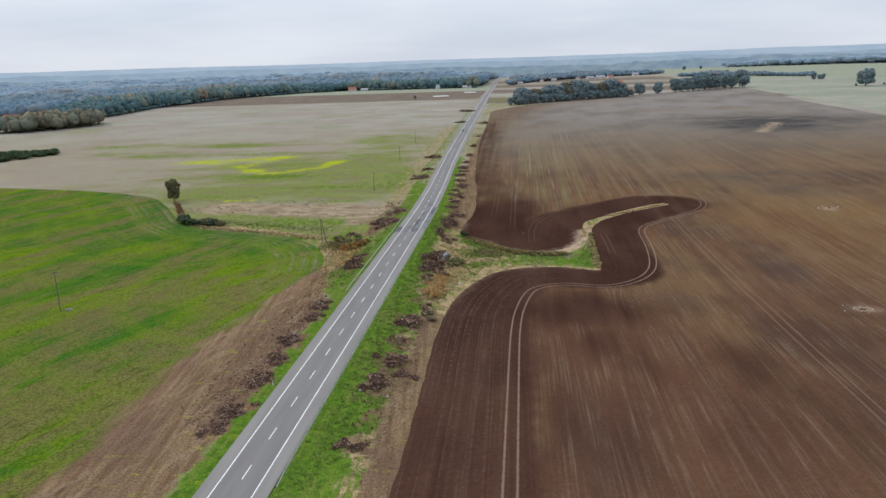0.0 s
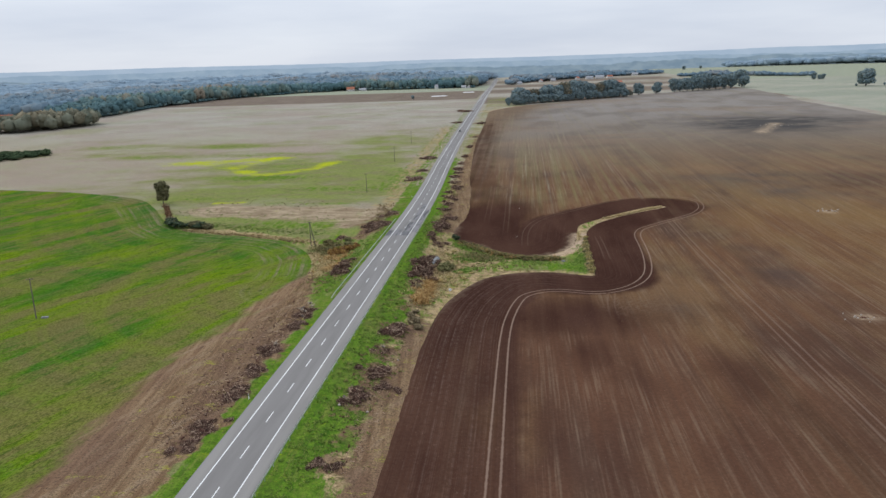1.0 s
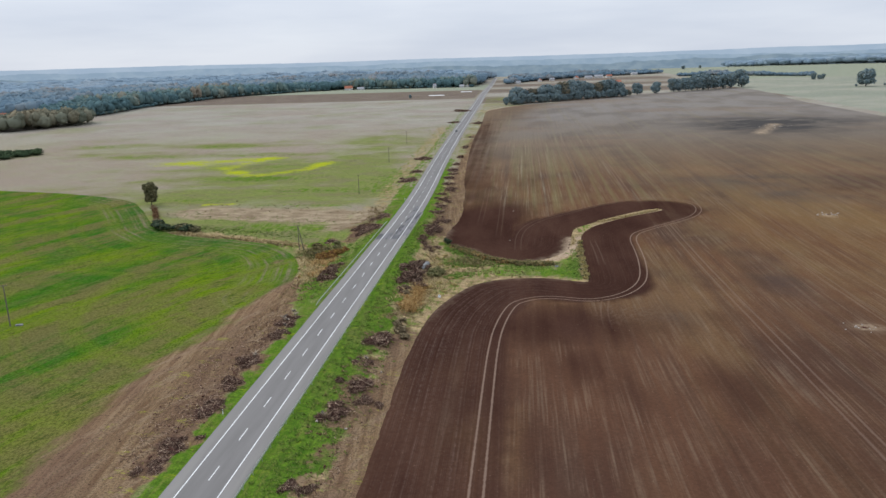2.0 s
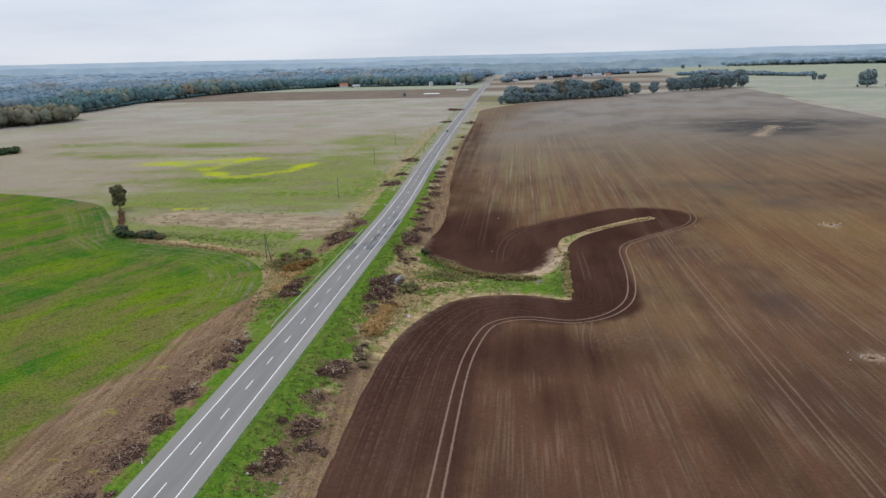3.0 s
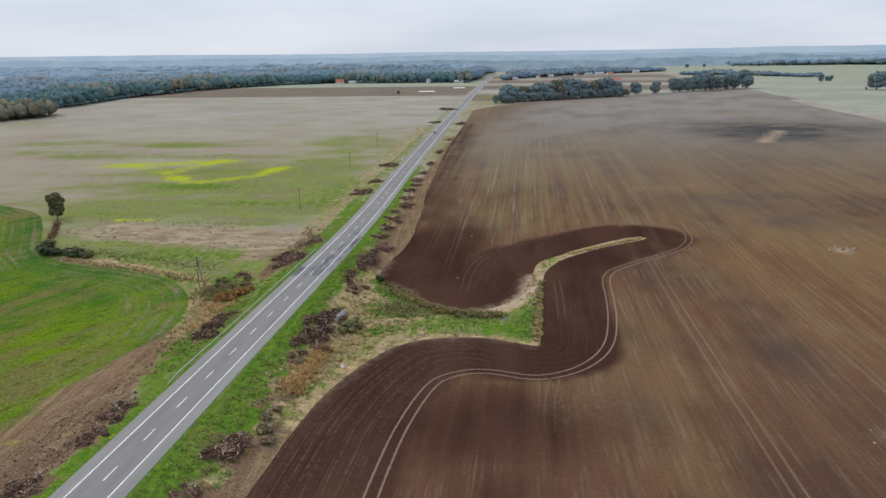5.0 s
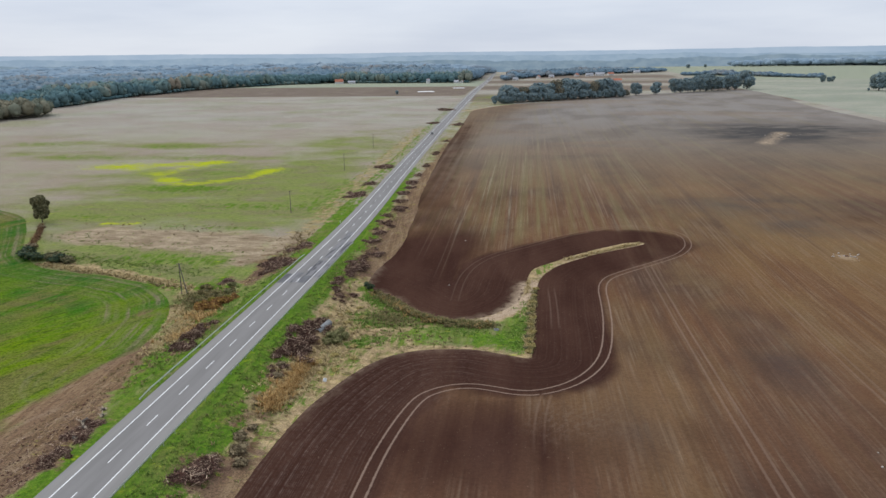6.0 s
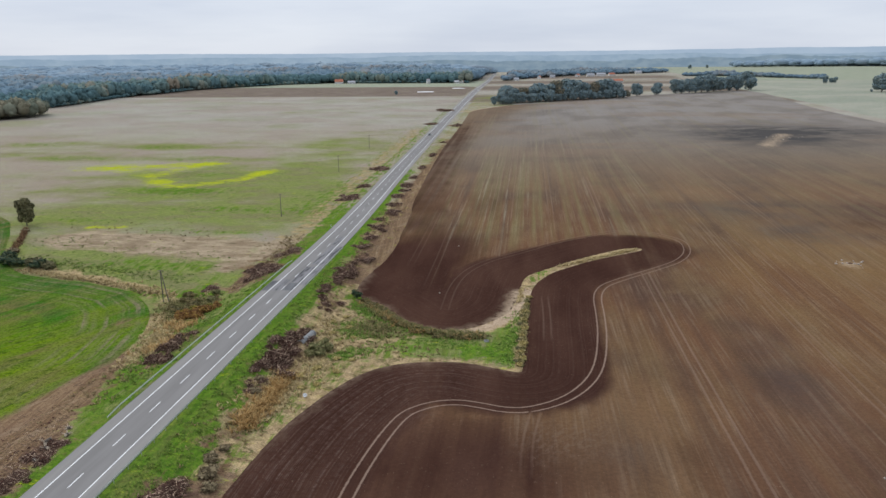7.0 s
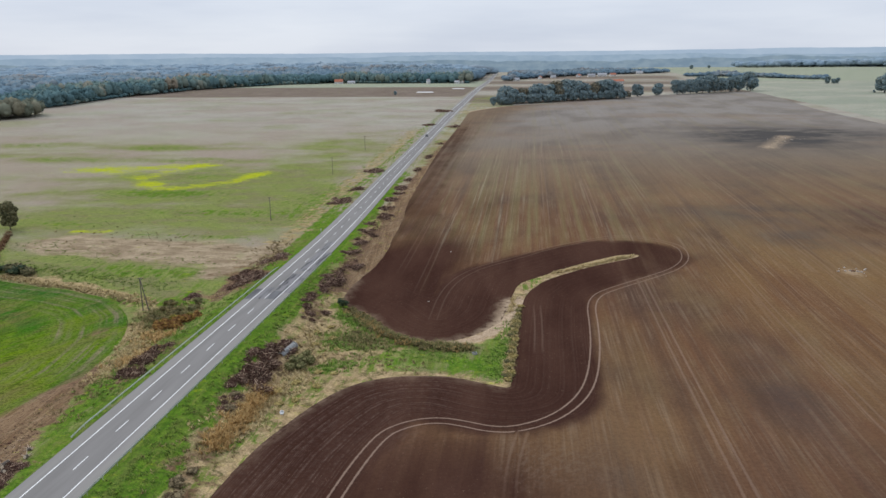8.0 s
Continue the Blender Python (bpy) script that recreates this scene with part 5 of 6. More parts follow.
for x, y, s in ((-25, 196, 1.1), (-22, 193, 1.1), (-27, 201, 0.9), (-23.5, 188, 1.0), (-26.5, 190, 0.8), (-19, 199, 0.8)):
    bush(B_SEDGE, x, y, s, "brown-green scrub on a road bank", "scrub on the bank", 0.7)
for x, y, s in ((-19, 197, 0.9), (-20, 203, 0.9), (19.4, 166.2, 1.35), (21.3, 168, 1.0), (18.6, 163.2, 0.9), (20.6, 164.4, 0.9), (19.8, 171.2, 0.8)):
    bush(B_GREY, x, y, s, "grey-green scrub bush among dry grass", "scrub bushes", 0.75)
for x, y, s in ((65.0, 163.5, 0.55), (65.7, 167, 0.62), (65.4, 171, 0.5), (66.0, 175.5, 0.66), (65.6, 181, 0.55), (66.2, 186, 0.62), (66.0, 192, 0.5), (66.3, 198, 0.6), (66.6, 204, 0.5), (67.2, 210, 0.55)):
    bush(B_STRAW, x, y, s, "straw-yellow scrub along a ditch", "scrub along the field ditch", 0.8)
for x, y, s in ((64.2, 165.4, 0.45), (64.6, 173, 0.5), (64.9, 178.6, 0.45), (65.0, 189, 0.5), (65.2, 195, 0.42)):
    bush(B_OLIVE, x, y, s, "olive green bush beside a field ditch", "olive bushes by the field ditch", 0.7)
for x, y, s in ((22.4, 204.0, 0.6), (25.6, 199.6, 0.7), (29.4, 196, 0.6), (33.5, 189.8, 0.6), (38.5, 185.6, 0.55), (44, 181.4, 0.6), (49.5, 179.8, 0.55), (53.6, 180.4, 0.6), (27.4, 197.6, 0.5), (36, 187.4, 0.5), (41.4, 183.2, 0.5), (46.8, 180.4, 0.5), (24, 201, 0.6), (31.2, 193, 0.6), (34.8, 186.2, 0.55), (39.8, 181.6, 0.5), (45, 178.6, 0.5), (51.6, 178.4, 0.5), (30.5, 190.2, 0.5), (55.4, 181, 0.5), (27.6, 187.4, 0.45), (31.6, 182.2, 0.45)):
    bush(B_SEDGE, x, y, s * 1.2, "brown-green sedge clump in a wet ditch", "sedge clumps in the ditch", 0.62)
for x, y, s in ((19.5, 152.6, 0.7), (21.5, 147.8, 0.6), (24.2, 149.8, 0.55), (26.5, 156.6, 0.6), (24.8, 163.6, 0.65), (28.4, 163.2, 0.5), (21.8, 157.8, 0.7), (19.8, 178.2, 0.6), (22.8, 183, 0.7), (20.4, 190, 0.6), (25.4, 176.8, 0.5), (18.2, 184.8, 0.6)):
    bush(B_STRAW, x, y, s, "pale hummock of dead grass", "dead grass hummocks", 0.5)
for x, y, s in ((17.6, 112.5, 1.25), (19.0, 109.6, 0.9), (16.2, 116.8, 0.9), (14.6, 141, 0.8), (13.4, 146, 0.7), (16.8, 120.5, 0.7)):
    bush(B_BROWN, x, y, s, "brown leafless bush on a grass verge", "bare bushes on the verge", 0.75)

# ---- dry grass, reeds and rank grass ----


def tufts(name, spots, seed, tall, blades, wide, material, label):
    """Tufts of blades at scattered spots; no two alike."""
    rng = np.random.default_rng(seed)
    n = len(spots)
    c = np.repeat(spots, blades, 0)
    root = c + rng.normal(0, 0.22 * wide, c.shape)
    z = height(root[:, 0], root[:, 1]) - 0.03
    a = rng.uniform(0, 6.283, len(c))
    lean = rng.uniform(0.5, 1.3, len(c)) * tall
    h = tall * rng.uniform(0.45, 1.15, len(c)) * np.repeat(rng.uniform(0.55, 1.2, n), blades)
    w = 0.055 * wide * rng.uniform(0.6, 1.5, len(c))
    ca, sa = np.cos(a), np.sin(a)
    p0 = np.stack([root[:, 0] - sa * w, root[:, 1] + ca * w, z], 1)
    p1 = np.stack([root[:, 0] + sa * w, root[:, 1] - ca * w, z], 1)
    m0 = np.stack([root[:, 0] + ca * lean * 0.35 - sa * w * 0.9, root[:, 1] + sa * lean * 0.35 + ca * w * 0.9, z + h * 0.62], 1)
    m1 = np.stack([root[:, 0] + ca * lean * 0.35 + sa * w * 0.9, root[:, 1] + sa * lean * 0.35 - ca * w * 0.9, z + h * 0.62], 1)
    p2 = np.stack([root[:, 0] + ca * lean, root[:, 1] + sa * lean, z + h], 1)
    v = np.stack([p0, p1, m1, m0, p2], 1).reshape(-1, 3)
    k = (np.arange(len(c)) * 5)[:, None]
    f = np.concatenate([k + [0, 1, 2], k + [0, 2, 3], k + [3, 2, 4]])
    return tagged(new(name, quick_mesh(name, v, f, material)), label, "grass", kind="stuff")


def strewn(seed, *lines):
    """Spots about lines: (line, spread, count)."""
    rng = np.random.default_rng(seed)
    out = []
    for line, spread_by, count in lines:
        pts = np.array(rounded(line, 0.5, 1))
        p = pts[rng.integers(0, len(pts), count)]
        out.append(p + rng.normal(0, spread_by, p.shape))
    p = np.concatenate(out)
    ok = ~(inside(p[:, 0], p[:, 1], PLOUGH_RING) | inside(p[:, 0], p[:, 1], CROP_RING)) & (np.abs(p[:, 0] - middle(p[:, 1])) > 6.6)
    return p[ok]


DRY = mat_leaves("dry_grass", (0.0, (0.28, 0.20, 0.09)), (0.5, (0.43, 0.33, 0.155)), (1.0, (0.57, 0.46, 0.25)))
REED = mat_leaves("rusty_reeds", (0.0, (0.24, 0.13, 0.045)), (0.5, (0.40, 0.24, 0.085)), (1.0, (0.54, 0.38, 0.17)))
RANK = mat_leaves("rank_grass", (0.0, (0.075, 0.16, 0.018)), (0.5, (0.135, 0.24, 0.032)), (1.0, (0.25, 0.30, 0.075)))
OLIVE = mat_leaves("olive_sedge", (0.0, (0.085, 0.100, 0.030)), (0.45, (0.150, 0.150, 0.050)), (0.8, (0.24, 0.185, 0.085)), (1.0, (0.34, 0.26, 0.13)))
tufts("dry_grass", strewn(1, ([(77, 241), (82, 245), (95, 256), (103, 262)], 0.6, 230), ([(64, 206), (65.4, 218)], 0.5, 60), ([(64.8, 166), (66, 185), (66, 200)], 0.5, 260), ([(20, 150), (21, 165), (19, 185)], 2.6, 260), ([(17, 134), (18.5, 152)], 2.2, 240),
                          ([(-32, 201), (-45, 206), (-65, 211), (-88, 216)], 1.2, 420), ([(-22, 165), (-26, 185), (-20, 200)], 3.0, 260), ([(-17, 150), (-20, 172)], 1.8, 220)), 2, 0.6, 12, 1.2, DRY, "pale dry grass in tufts along verges and ditches")
tufts("reeds", strewn(3, ([(16.4, 128), (17.2, 138), (17.6, 146), (17.2, 152)], 1.0, 330), ([(22, 202), (28, 195), (34, 187.5), (41, 180.5), (50, 178.5), (56, 180)], 0.9, 60), ([(-21, 178), (-16, 176)], 2.4, 60),
                      ([(-14, 165), (-17, 158)], 2.0, 70)), 4, 1.1, 10, 1.0, REED, "rusty brown reeds in a wet ditch")
RED_REED = mat_leaves("dark_red_reeds", (0.0, (0.085, 0.042, 0.022)), (0.5, (0.145, 0.074, 0.036)), (1.0, (0.24, 0.15, 0.075)))
tufts("reeds", strewn(15, ([(-122, 266), (-113, 251), (-104, 234)], 0.45, 170)), 16, 1.1, 10, 1.2, RED_REED, "dark red-brown reeds in a ditch")
tufts("rank_grass", strewn(5, ([(63, 164), (64.5, 180), (65, 196)], 1.2, 260), ([(21, 199), (27, 194), (32, 190)], 1.4, 420), ([(24, 185), (23, 180), (30, 178)], 2.0, 260), ([(24, 165), (30, 168)], 1.6, 120), ([(-12, 140), (-15, 160), (-12, 200)], 2.0, 260)), 6, 0.45, 10, 1.2, RANK, "rank green grass on verges and ditch banks")
tufts("sedge", strewn(7, ([(24, 200), (32, 191.5), (40, 184), (50, 180), (56, 180)], 1.2, 1100), ([(26, 184), (33, 180)], 2.5, 220), ([(-24, 195), (-22, 187)], 3.0, 700), ([(65.5, 163), (66.2, 180), (66.4, 200), (67, 208)], 0.5, 220)), 8, 0.9, 10, 1.0, OLIVE,
      "olive brown sedge in a damp hollow")
tufts("meadow_grass", strewn(9, ([(30, 184), (42, 178), (54, 174)], 2.4, 260), ([(60, 170), (64, 186)], 1.5, 120)), 10, 0.3, 14, 1.0, RANK, "uneven green meadow grass beside a ditch")
WEED = mat_leaves("withered_weeds", (0.0, (0.105, 0.074, 0.036)), (0.5, (0.20, 0.145, 0.068)), (1.0, (0.36, 0.27, 0.14)))
TUSSOCK = mat_leaves("dark_tussocks", (0.0, (0.060, 0.115, 0.018)), (0.5, (0.115, 0.185, 0.028)), (1.0, (0.22, 0.25, 0.055)))
tufts("withered_weeds", strewn(11, ([(15, 120), (17, 150), (19, 175), (16, 200)], 2.6, 260), ([(13, 60), (14, 110)], 1.8, 90), ([(-14, 130), (-18, 165), (-22, 198)], 3.2, 300), ([(24, 172), (34, 170), (48, 168)], 2.2, 90),
                               ([(12, 205), (11, 260), (9, 330)], 1.8, 260), ([(-40, 262), (-95, 268)], 6.0, 60), ([(-36, 201), (-90, 216)], 1.5, 260), ([(-12, 228), (-16, 262)], 3.0, 200)), 12, 0.45, 12, 1.0, WEED, "brown withered weeds on verges and banks")
tufts("tussocks", strewn(13, ([(-35, 214), (-60, 219), (-95, 226)], 2.8, 520), ([(-30, 232), (-70, 240), (-110, 250)], 6.0, 160), ([(9.5, 30), (9.5, 150), (9, 230)], 1.5, 1000), ([(13, 40), (14, 130)], 2.0, 300), ([(26, 190), (40, 180), (56, 176)], 2.6, 160), ([(-9, 130), (-9.5, 220)], 1.2, 260),
                         ([(-115, 285), (-60, 296), (-25, 300)], 6.0, 60)), 14, 0.28, 12, 1.2, TUSSOCK, "dark green grass tussocks in rough meadow")

# ---- heaps of cut brushwood ----


def sticks(rng, count, spread_xy, tall, long, thick):
    """Loose three-sided sticks over a low heap."""
    a, r = rng.uniform(0, 6.283, count), np.sqrt(rng.uniform(0, 1, count))
    x, y = np.cos(a) * r * spread_xy, np.sin(a) * r * spread_xy
    z = tall * (1 - r**1.6) * rng.uniform(0.5, 1.1, count) + 0.05
    d = np.stack([rng.normal(size=count), rng.normal(size=count), rng.normal(0.12, 0.35, count)], 1)
    d /= np.linalg.norm(d, axis=1)[:, None]
    half = d * (long * rng.uniform(0.3, 1.0, count) / 2)[:, None]
    u = np.cross(d, (0.0, 0.0, 1.0))
    u /= np.linalg.norm(u, axis=1)[:, None] + 1e-9
    w = np.cross(d, u)
    t = (thick * rng.uniform(0.5, 1.7, count))[:, None]
    c = np.stack([x, y, z], 1)
    ring = [u, -0.5 * u + 0.866 * w, -0.5 * u - 0.866 * w]
    v = np.stack([c - half + t * q for q in ring] + [c + half + 0.5 * t * q for q in ring], 1).reshape(-1, 3)
    k = (np.arange(count) * 6)[:, None]
    f = np.concatenate([k + [0, 1, 4, 3], k + [1, 2, 5, 4], k + [2, 0, 3, 5]])
    return v, f


def heap_kind(seed):
    """Meshes of a heap: a lumpy mound of earth and roots with clods round it, and the wood on it."""
    rng = np.random.default_rng(seed)
    rings, seg = 9, 34
    ang = np.arange(seg) * 6.283 / seg
    reach = np.array([0.78 + 0.5 * noise.noise((math.cos(a) * 1.7, math.sin(a) * 1.7, seed * 1.3)) for a in ang])
    v = []
    for i in range(rings + 1):
        r = i / rings
        for j in range(seg):
            q = r * reach[j] + rng.uniform(-0.04, 0.04)
            x, y = q * math.cos(ang[j]), q * math.sin(ang[j])
            lump = 0.75 + 0.75 * noise.noise((x * 2.4, y * 2.4, seed))
            v.append((x, y, 0.55 * (1 - r**2.0) * lump * rng.uniform(0.6, 1.3) - 0.10 * (i == rings)))
    f = [(i * seg + j, (i + 1) * seg + j, (i + 1) * seg + (j + 1) % seg, i * seg + (j + 1) % seg) for i in range(rings) for j in range(seg)]
    tris = [t for a, b, c, d in f for t in ((a, b, c), (a, c, d))]
    wood_v, wood_f = sticks(rng, 130, 1.2, 0.62, 0.9, 0.034)
    long_v, long_f = sticks(rng, 18, 0.9, 0.66, 2.0, 0.042)
    quads = np.concatenate([wood_f, long_f + len(wood_v)])
    vs, n = [wood_v, long_v], len(wood_v) + len(long_v)
    fs = [quads[:, [0, 1, 2]], quads[:, [0, 2, 3]]]
    for _ in range(36):
        a, r = rng.uniform(0, 6.283), abs(rng.normal(0.7, 0.35))
        size = rng.uniform(0.04, 0.15)
        w = ICO1[0] * (1 + rng.uniform(-0.45, 0.45, (len(ICO1[0]), 1))) * size * (1, 1, 0.8)
        vs.append(w + (r * math.cos(a), r * math.sin(a), max(0.0, 0.45 * (1 - r)) + size * 0.3))
        fs.append(ICO1[1] + n)
        n += len(w)
    return quick_mesh("mound", v, tris, EARTH), quick_mesh("brushwood", np.concatenate(vs), np.concatenate(fs), TWIG)


HEAPS = [heap_kind(60 + k) for k in range(5)]


def brush_heap(n, x, y, sx, sy, tall, label, group):
    """A heap tipped in a few loads that run into one another."""
    rng = random.Random(n * 31 + int(y))
    thing = tagged(new("brushwood_heap"), label, "brushwood heap", group)
    thing.matrix_basis = pose(x, y, float(height(x, y)))
    loads = 7 if sy < 4.4 else 18
    for k in range(loads):
        mound, branches = HEAPS[(n * 2 + k) % 5]
        dx, dy = rng.gauss(0, 0.5) * sx, ((k + 0.5) / loads - 0.5) * 2.1 * sy + rng.gauss(0, 0.15) * sy
        dx = max(dx, 6.9 - x) if x > 0 else min(dx, float(middle(y)) - 6.9 - x)
        size = rng.uniform(0.24, 0.66) * min(sx, sy)
        m = pose(dx, dy, float(height(x + dx, y + dy) - height(x, y)), 0, 0, rng.uniform(0, 360)) @ Matrix.Diagonal((size * rng.uniform(0.7, 1.3), size * rng.uniform(0.8, 1.7), tall * rng.uniform(0.5, 1.3), 1))
        mesh_part("mound", mound, thing, "", m)
        tagged(mesh_part("brushwood", branches, thing, "", m), kind="stuff")


for n, row in enumerate(EAST_HEAPS):
    brush_heap(n, *row, "dark brown heap of cut brushwood on a green verge", "brushwood heaps of the east verge")
for n, row in enumerate(EAST_FAR):
    brush_heap(n + 2, *row, "brown heap of cut brushwood beside a ploughed field", "brushwood heaps of the east verge")
for n, row in enumerate(WEST_HEAPS):
    brush_heap(n + 1, *row, "dark brushwood and roots heaped on bare earth", "brushwood heaps of the west verge")

# ---- grubbed stumps and strewn wood on the bare earth ----
CUT_WOOD = mat_plain("cut_wood", (0.30, 0.23, 0.16), (0.46, 0.38, 0.28), 3.0)


def stump(x, y, size, turn):
    """A grubbed tree stump on its side, with spread roots."""
    rng = random.Random(int(x * 10 + y))
    thing = tagged(new("tree_stump"), "pale grubbed tree stump with spread roots", "stump", "grubbed stumps")
    thing.matrix_basis = pose(x, y, float(height(x, y)) + 0.3 * size, 70, 0, turn)
    bm = bmesh.new()
    add_cone(bm, (0, 0, -0.6 * size), (0, 0, 0.5 * size), 0.36 * size, 0.28 * size, 10)
    part("butt", bm, BARK, thing)
    bm = bmesh.new()
    add_cone(bm, (0, 0, 0.5 * size), (0, 0, 0.53 * size), 0.27 * size, 0.26 * size, 10)
    part("cut_face", bm, CUT_WOOD, thing, "pale sawn face")
    for k in range(7):
        a = 6.283 * k / 7 + rng.uniform(-0.3, 0.3)
        bm = bmesh.new()
        mid = Vector((math.cos(a) * 0.5, math.sin(a) * 0.5, -0.6)) * size
        add_cone(bm, (0, 0, -0.5 * size), mid, 0.15 * size, 0.10 * size, 6)
        add_cone(bm, mid, mid + Vector((math.cos(a), math.sin(a), rng.uniform(-0.6, 0.3))) * 0.55 * size, 0.10 * size, 0.03 * size, 6)
        part("root", bm, CUT_WOOD, thing)


for x, y, s, a in ((-9.6, 118.5, 0.9, 20), (-11.4, 116.4, 1.1, 140), (-10.2, 114.2, 0.9, 60), (-9.6, 110.5, 0.8, 250), (-10.6, 121, 0.8, 80), (-10.4, 92, 1.0, 10), (11.2, 66.5, 0.8, 200), (13.6, 93.2, 0.8, 40)):
    stump(x, y, s, a)

rng = np.random.default_rng(9)
LITTER = []
for x, y, sx, sy, count in ((-15, 85, 5, 40, 1300), (-11.2, 85, 2, 38, 500), (17, 70, 2.5, 30, 450), (-13, 160, 3, 12, 200), (-15.5, 213, 3, 9, 320), (14, 250, 3, 50, 300)):
    LITTER.append((x, y, sx, sy, count))
lv, lf, base = [], [], 0
for x, y, sx, sy, count in LITTER:
    v, f = sticks(rng, count, 1.0, 0.0, 1.6, 0.045)
    mid = v.reshape(-1, 6, 3).mean(1)
    there = np.stack([x + mid[:, 0] * sx, y + mid[:, 1] * sy], 1)
    shift = np.stack([there[:, 0] - mid[:, 0], there[:, 1] - mid[:, 1], height(there[:, 0], there[:, 1]) - mid[:, 2] + 0.06], 1)
    v = (v.reshape(-1, 6, 3) * (1, 1, 0.2) + shift[:, None, :] * (1, 1, 1)).reshape(-1, 3)
    lv.append(v), lf.append(f + base)
    base += len(v)
tagged(new("strewn_branches", quick_mesh("strewn_branches", np.concatenate(lv), np.concatenate(lf), TWIG)), "broken branches strewn over bare earth", "branches", kind="stuff")

clod_rng = np.random.default_rng(23)
cv, cf, base = [], [], 0
for x, y, sx, sy, count in ((-11.5, 80, 2.2, 34, 360), (-16, 90, 4.5, 40, 200), (14.5, 75, 2.6, 30, 150), (12, 265, 2.0, 60, 260), (-12, 235, 2.5, 14, 120), (-11, 152, 2.0, 9, 160), (13, 158, 2.4, 8, 160)):
    px, py = clod_rng.normal(x, sx * 0.7, count), clod_rng.uniform(y - sy, y + sy, count)
    keep = np.abs(px - middle(py)) > 6.8
    px, py = px[keep], py[keep]
    size = clod_rng.uniform(0.05, 0.22, len(px)) * clod_rng.uniform(0.6, 1.2, len(px))
    w = ICO1[0][None] * (1 + clod_rng.uniform(-0.45, 0.45, (len(px), len(ICO1[0]), 1))) * size[:, None, None] * (1, 1, 0.7)
    w = w + np.stack([px, py, height(px, py) + 0.25 * size], 1)[:, None, :]
    cv.append(w.reshape(-1, 3))
    cf.append((ICO1[1][None] + (np.arange(len(px)) * len(ICO1[0]))[:, None, None]).reshape(-1, 3) + base)
    base += len(cv[-1])
tagged(new("clods", quick_mesh("clods", np.concatenate(cv), np.concatenate(cf), EARTH)), "dark clods and root lumps strewn on verges", "clods", kind="stuff")

# ---- guard rails and marker posts ----


def guard_rail(x, y0, y1, label):
    """A steel rail: a folded beam on posts."""
    thing = tagged(new("guard_rail"), label, "guard rail", "guard rails")
    toward = -1 if x > 0 else 1
    profile = [(0.0, 0.42), (0.07, 0.47), (0.07, 0.52), (0.0, 0.57), (0.0, 0.60), (0.07, 0.65), (0.07, 0.70), (0.0, 0.75)]
    ys = np.arange(y0, y1 + 0.1, 4.0)
    v, f = [], []
    for y in ys:
        drop = 0.35 if y in (ys[0], ys[-1]) else 0.0
        cx, cz = float(middle(y)) + x, float(height(middle(y), y))
        for back in (0.0, -0.012):
            v += [(cx + toward * (p + back), y, cz + q - drop) for p, q in profile]
    m = len(profile)
    for i in range(len(ys) - 1):
        a, b = i * 2 * m, (i + 1) * 2 * m
        for k in range(m - 1):
            f.append((a + k, a + k + 1, b + k + 1, b + k))
            f.append((a + m + k, b + m + k, b + m + k + 1, a + m + k + 1))
        f.append((a, b, b + m, a + m))
        f.append((a + m - 1, a + 2 * m - 1, b + 2 * m - 1, b + m - 1))
    mesh_part("beam", mesh_from("beam", v, f, STEEL, flat=True), thing)
    bm = bmesh.new()
    add_box(bm, 0, 0, 0.1, 0.10, 0.06, 1.1, 0, 0.012)
    me = bpy.data.meshes.new("post")
    bm.to_mesh(me)
    bm.free()
    me.materials.append(STEEL)
    for y in ys[1:-1]:
        mesh_part("post", me, thing, "", pose(float(middle(y)) + x - toward * 0.06, y, float(height(middle(y), y)) + 0.02))


guard_rail(6.0, 30, 246, "grey galvanised guard rail along a grass verge")
guard_rail(-6.2, 125, 229, "grey galvanised guard rail above a wooded bank")
WHITE = mat_plain("white_plastic", (0.72, 0.73, 0.72), (0.82, 0.82, 0.81), 2.0, 0.5)
BLACK = mat_plain("black_plastic", (0.02, 0.02, 0.02), (0.04, 0.04, 0.04), 2.0, 0.5)


def marker_post(x, y):
    thing = tagged(new("marker_post"), "white roadside marker post with a dark band", "marker post", "marker posts")
    thing.matrix_basis = pose(x, y, float(height(x, y)))
    bm = bmesh.new()
    add_box(bm, 0, 0, 0.42, 0.13, 0.10, 1.0, 0, 0.02)
    part("body", bm, WHITE, thing)
    bm = bmesh.new()
    add_box(bm, 0, 0, 0.72, 0.14, 0.11, 0.18, 8)
    band_part = part("band", bm, BLACK, thing, "black band")
    bm = bmesh.new()
    add_box(bm, 0, -0.06, 0.72, 0.05, 0.02, 0.14, 0, 0.004)
    part("reflector", bm, STEEL, band_part, "pale reflector")


for x, y in ((-6.4, 65), (-6.9, 278), (-13.5, 470), (3.2, 300)):
    marker_post(x, y)

# ---- a car on the road ----
CAR_PAINT = mat_plain("dark_car_paint", (0.030, 0.032, 0.038), (0.045, 0.047, 0.054), 2.0, 0.3, 0.0, 0.5)
CAR_GLASS = mat_plain("dark_car_glass", (0.015, 0.018, 0.020), (0.03, 0.034, 0.038), 1.0, 0.08, 0.0, 0.5)
RUBBER = mat_plain("tyre_rubber", (0.018, 0.018, 0.018), (0.03, 0.03, 0.03), 6.0, 0.85)
LAMP_GLASS = mat_plain("lamp_glass", (0.62, 0.64, 0.66), (0.75, 0.76, 0.78), 2.0, 0.15)


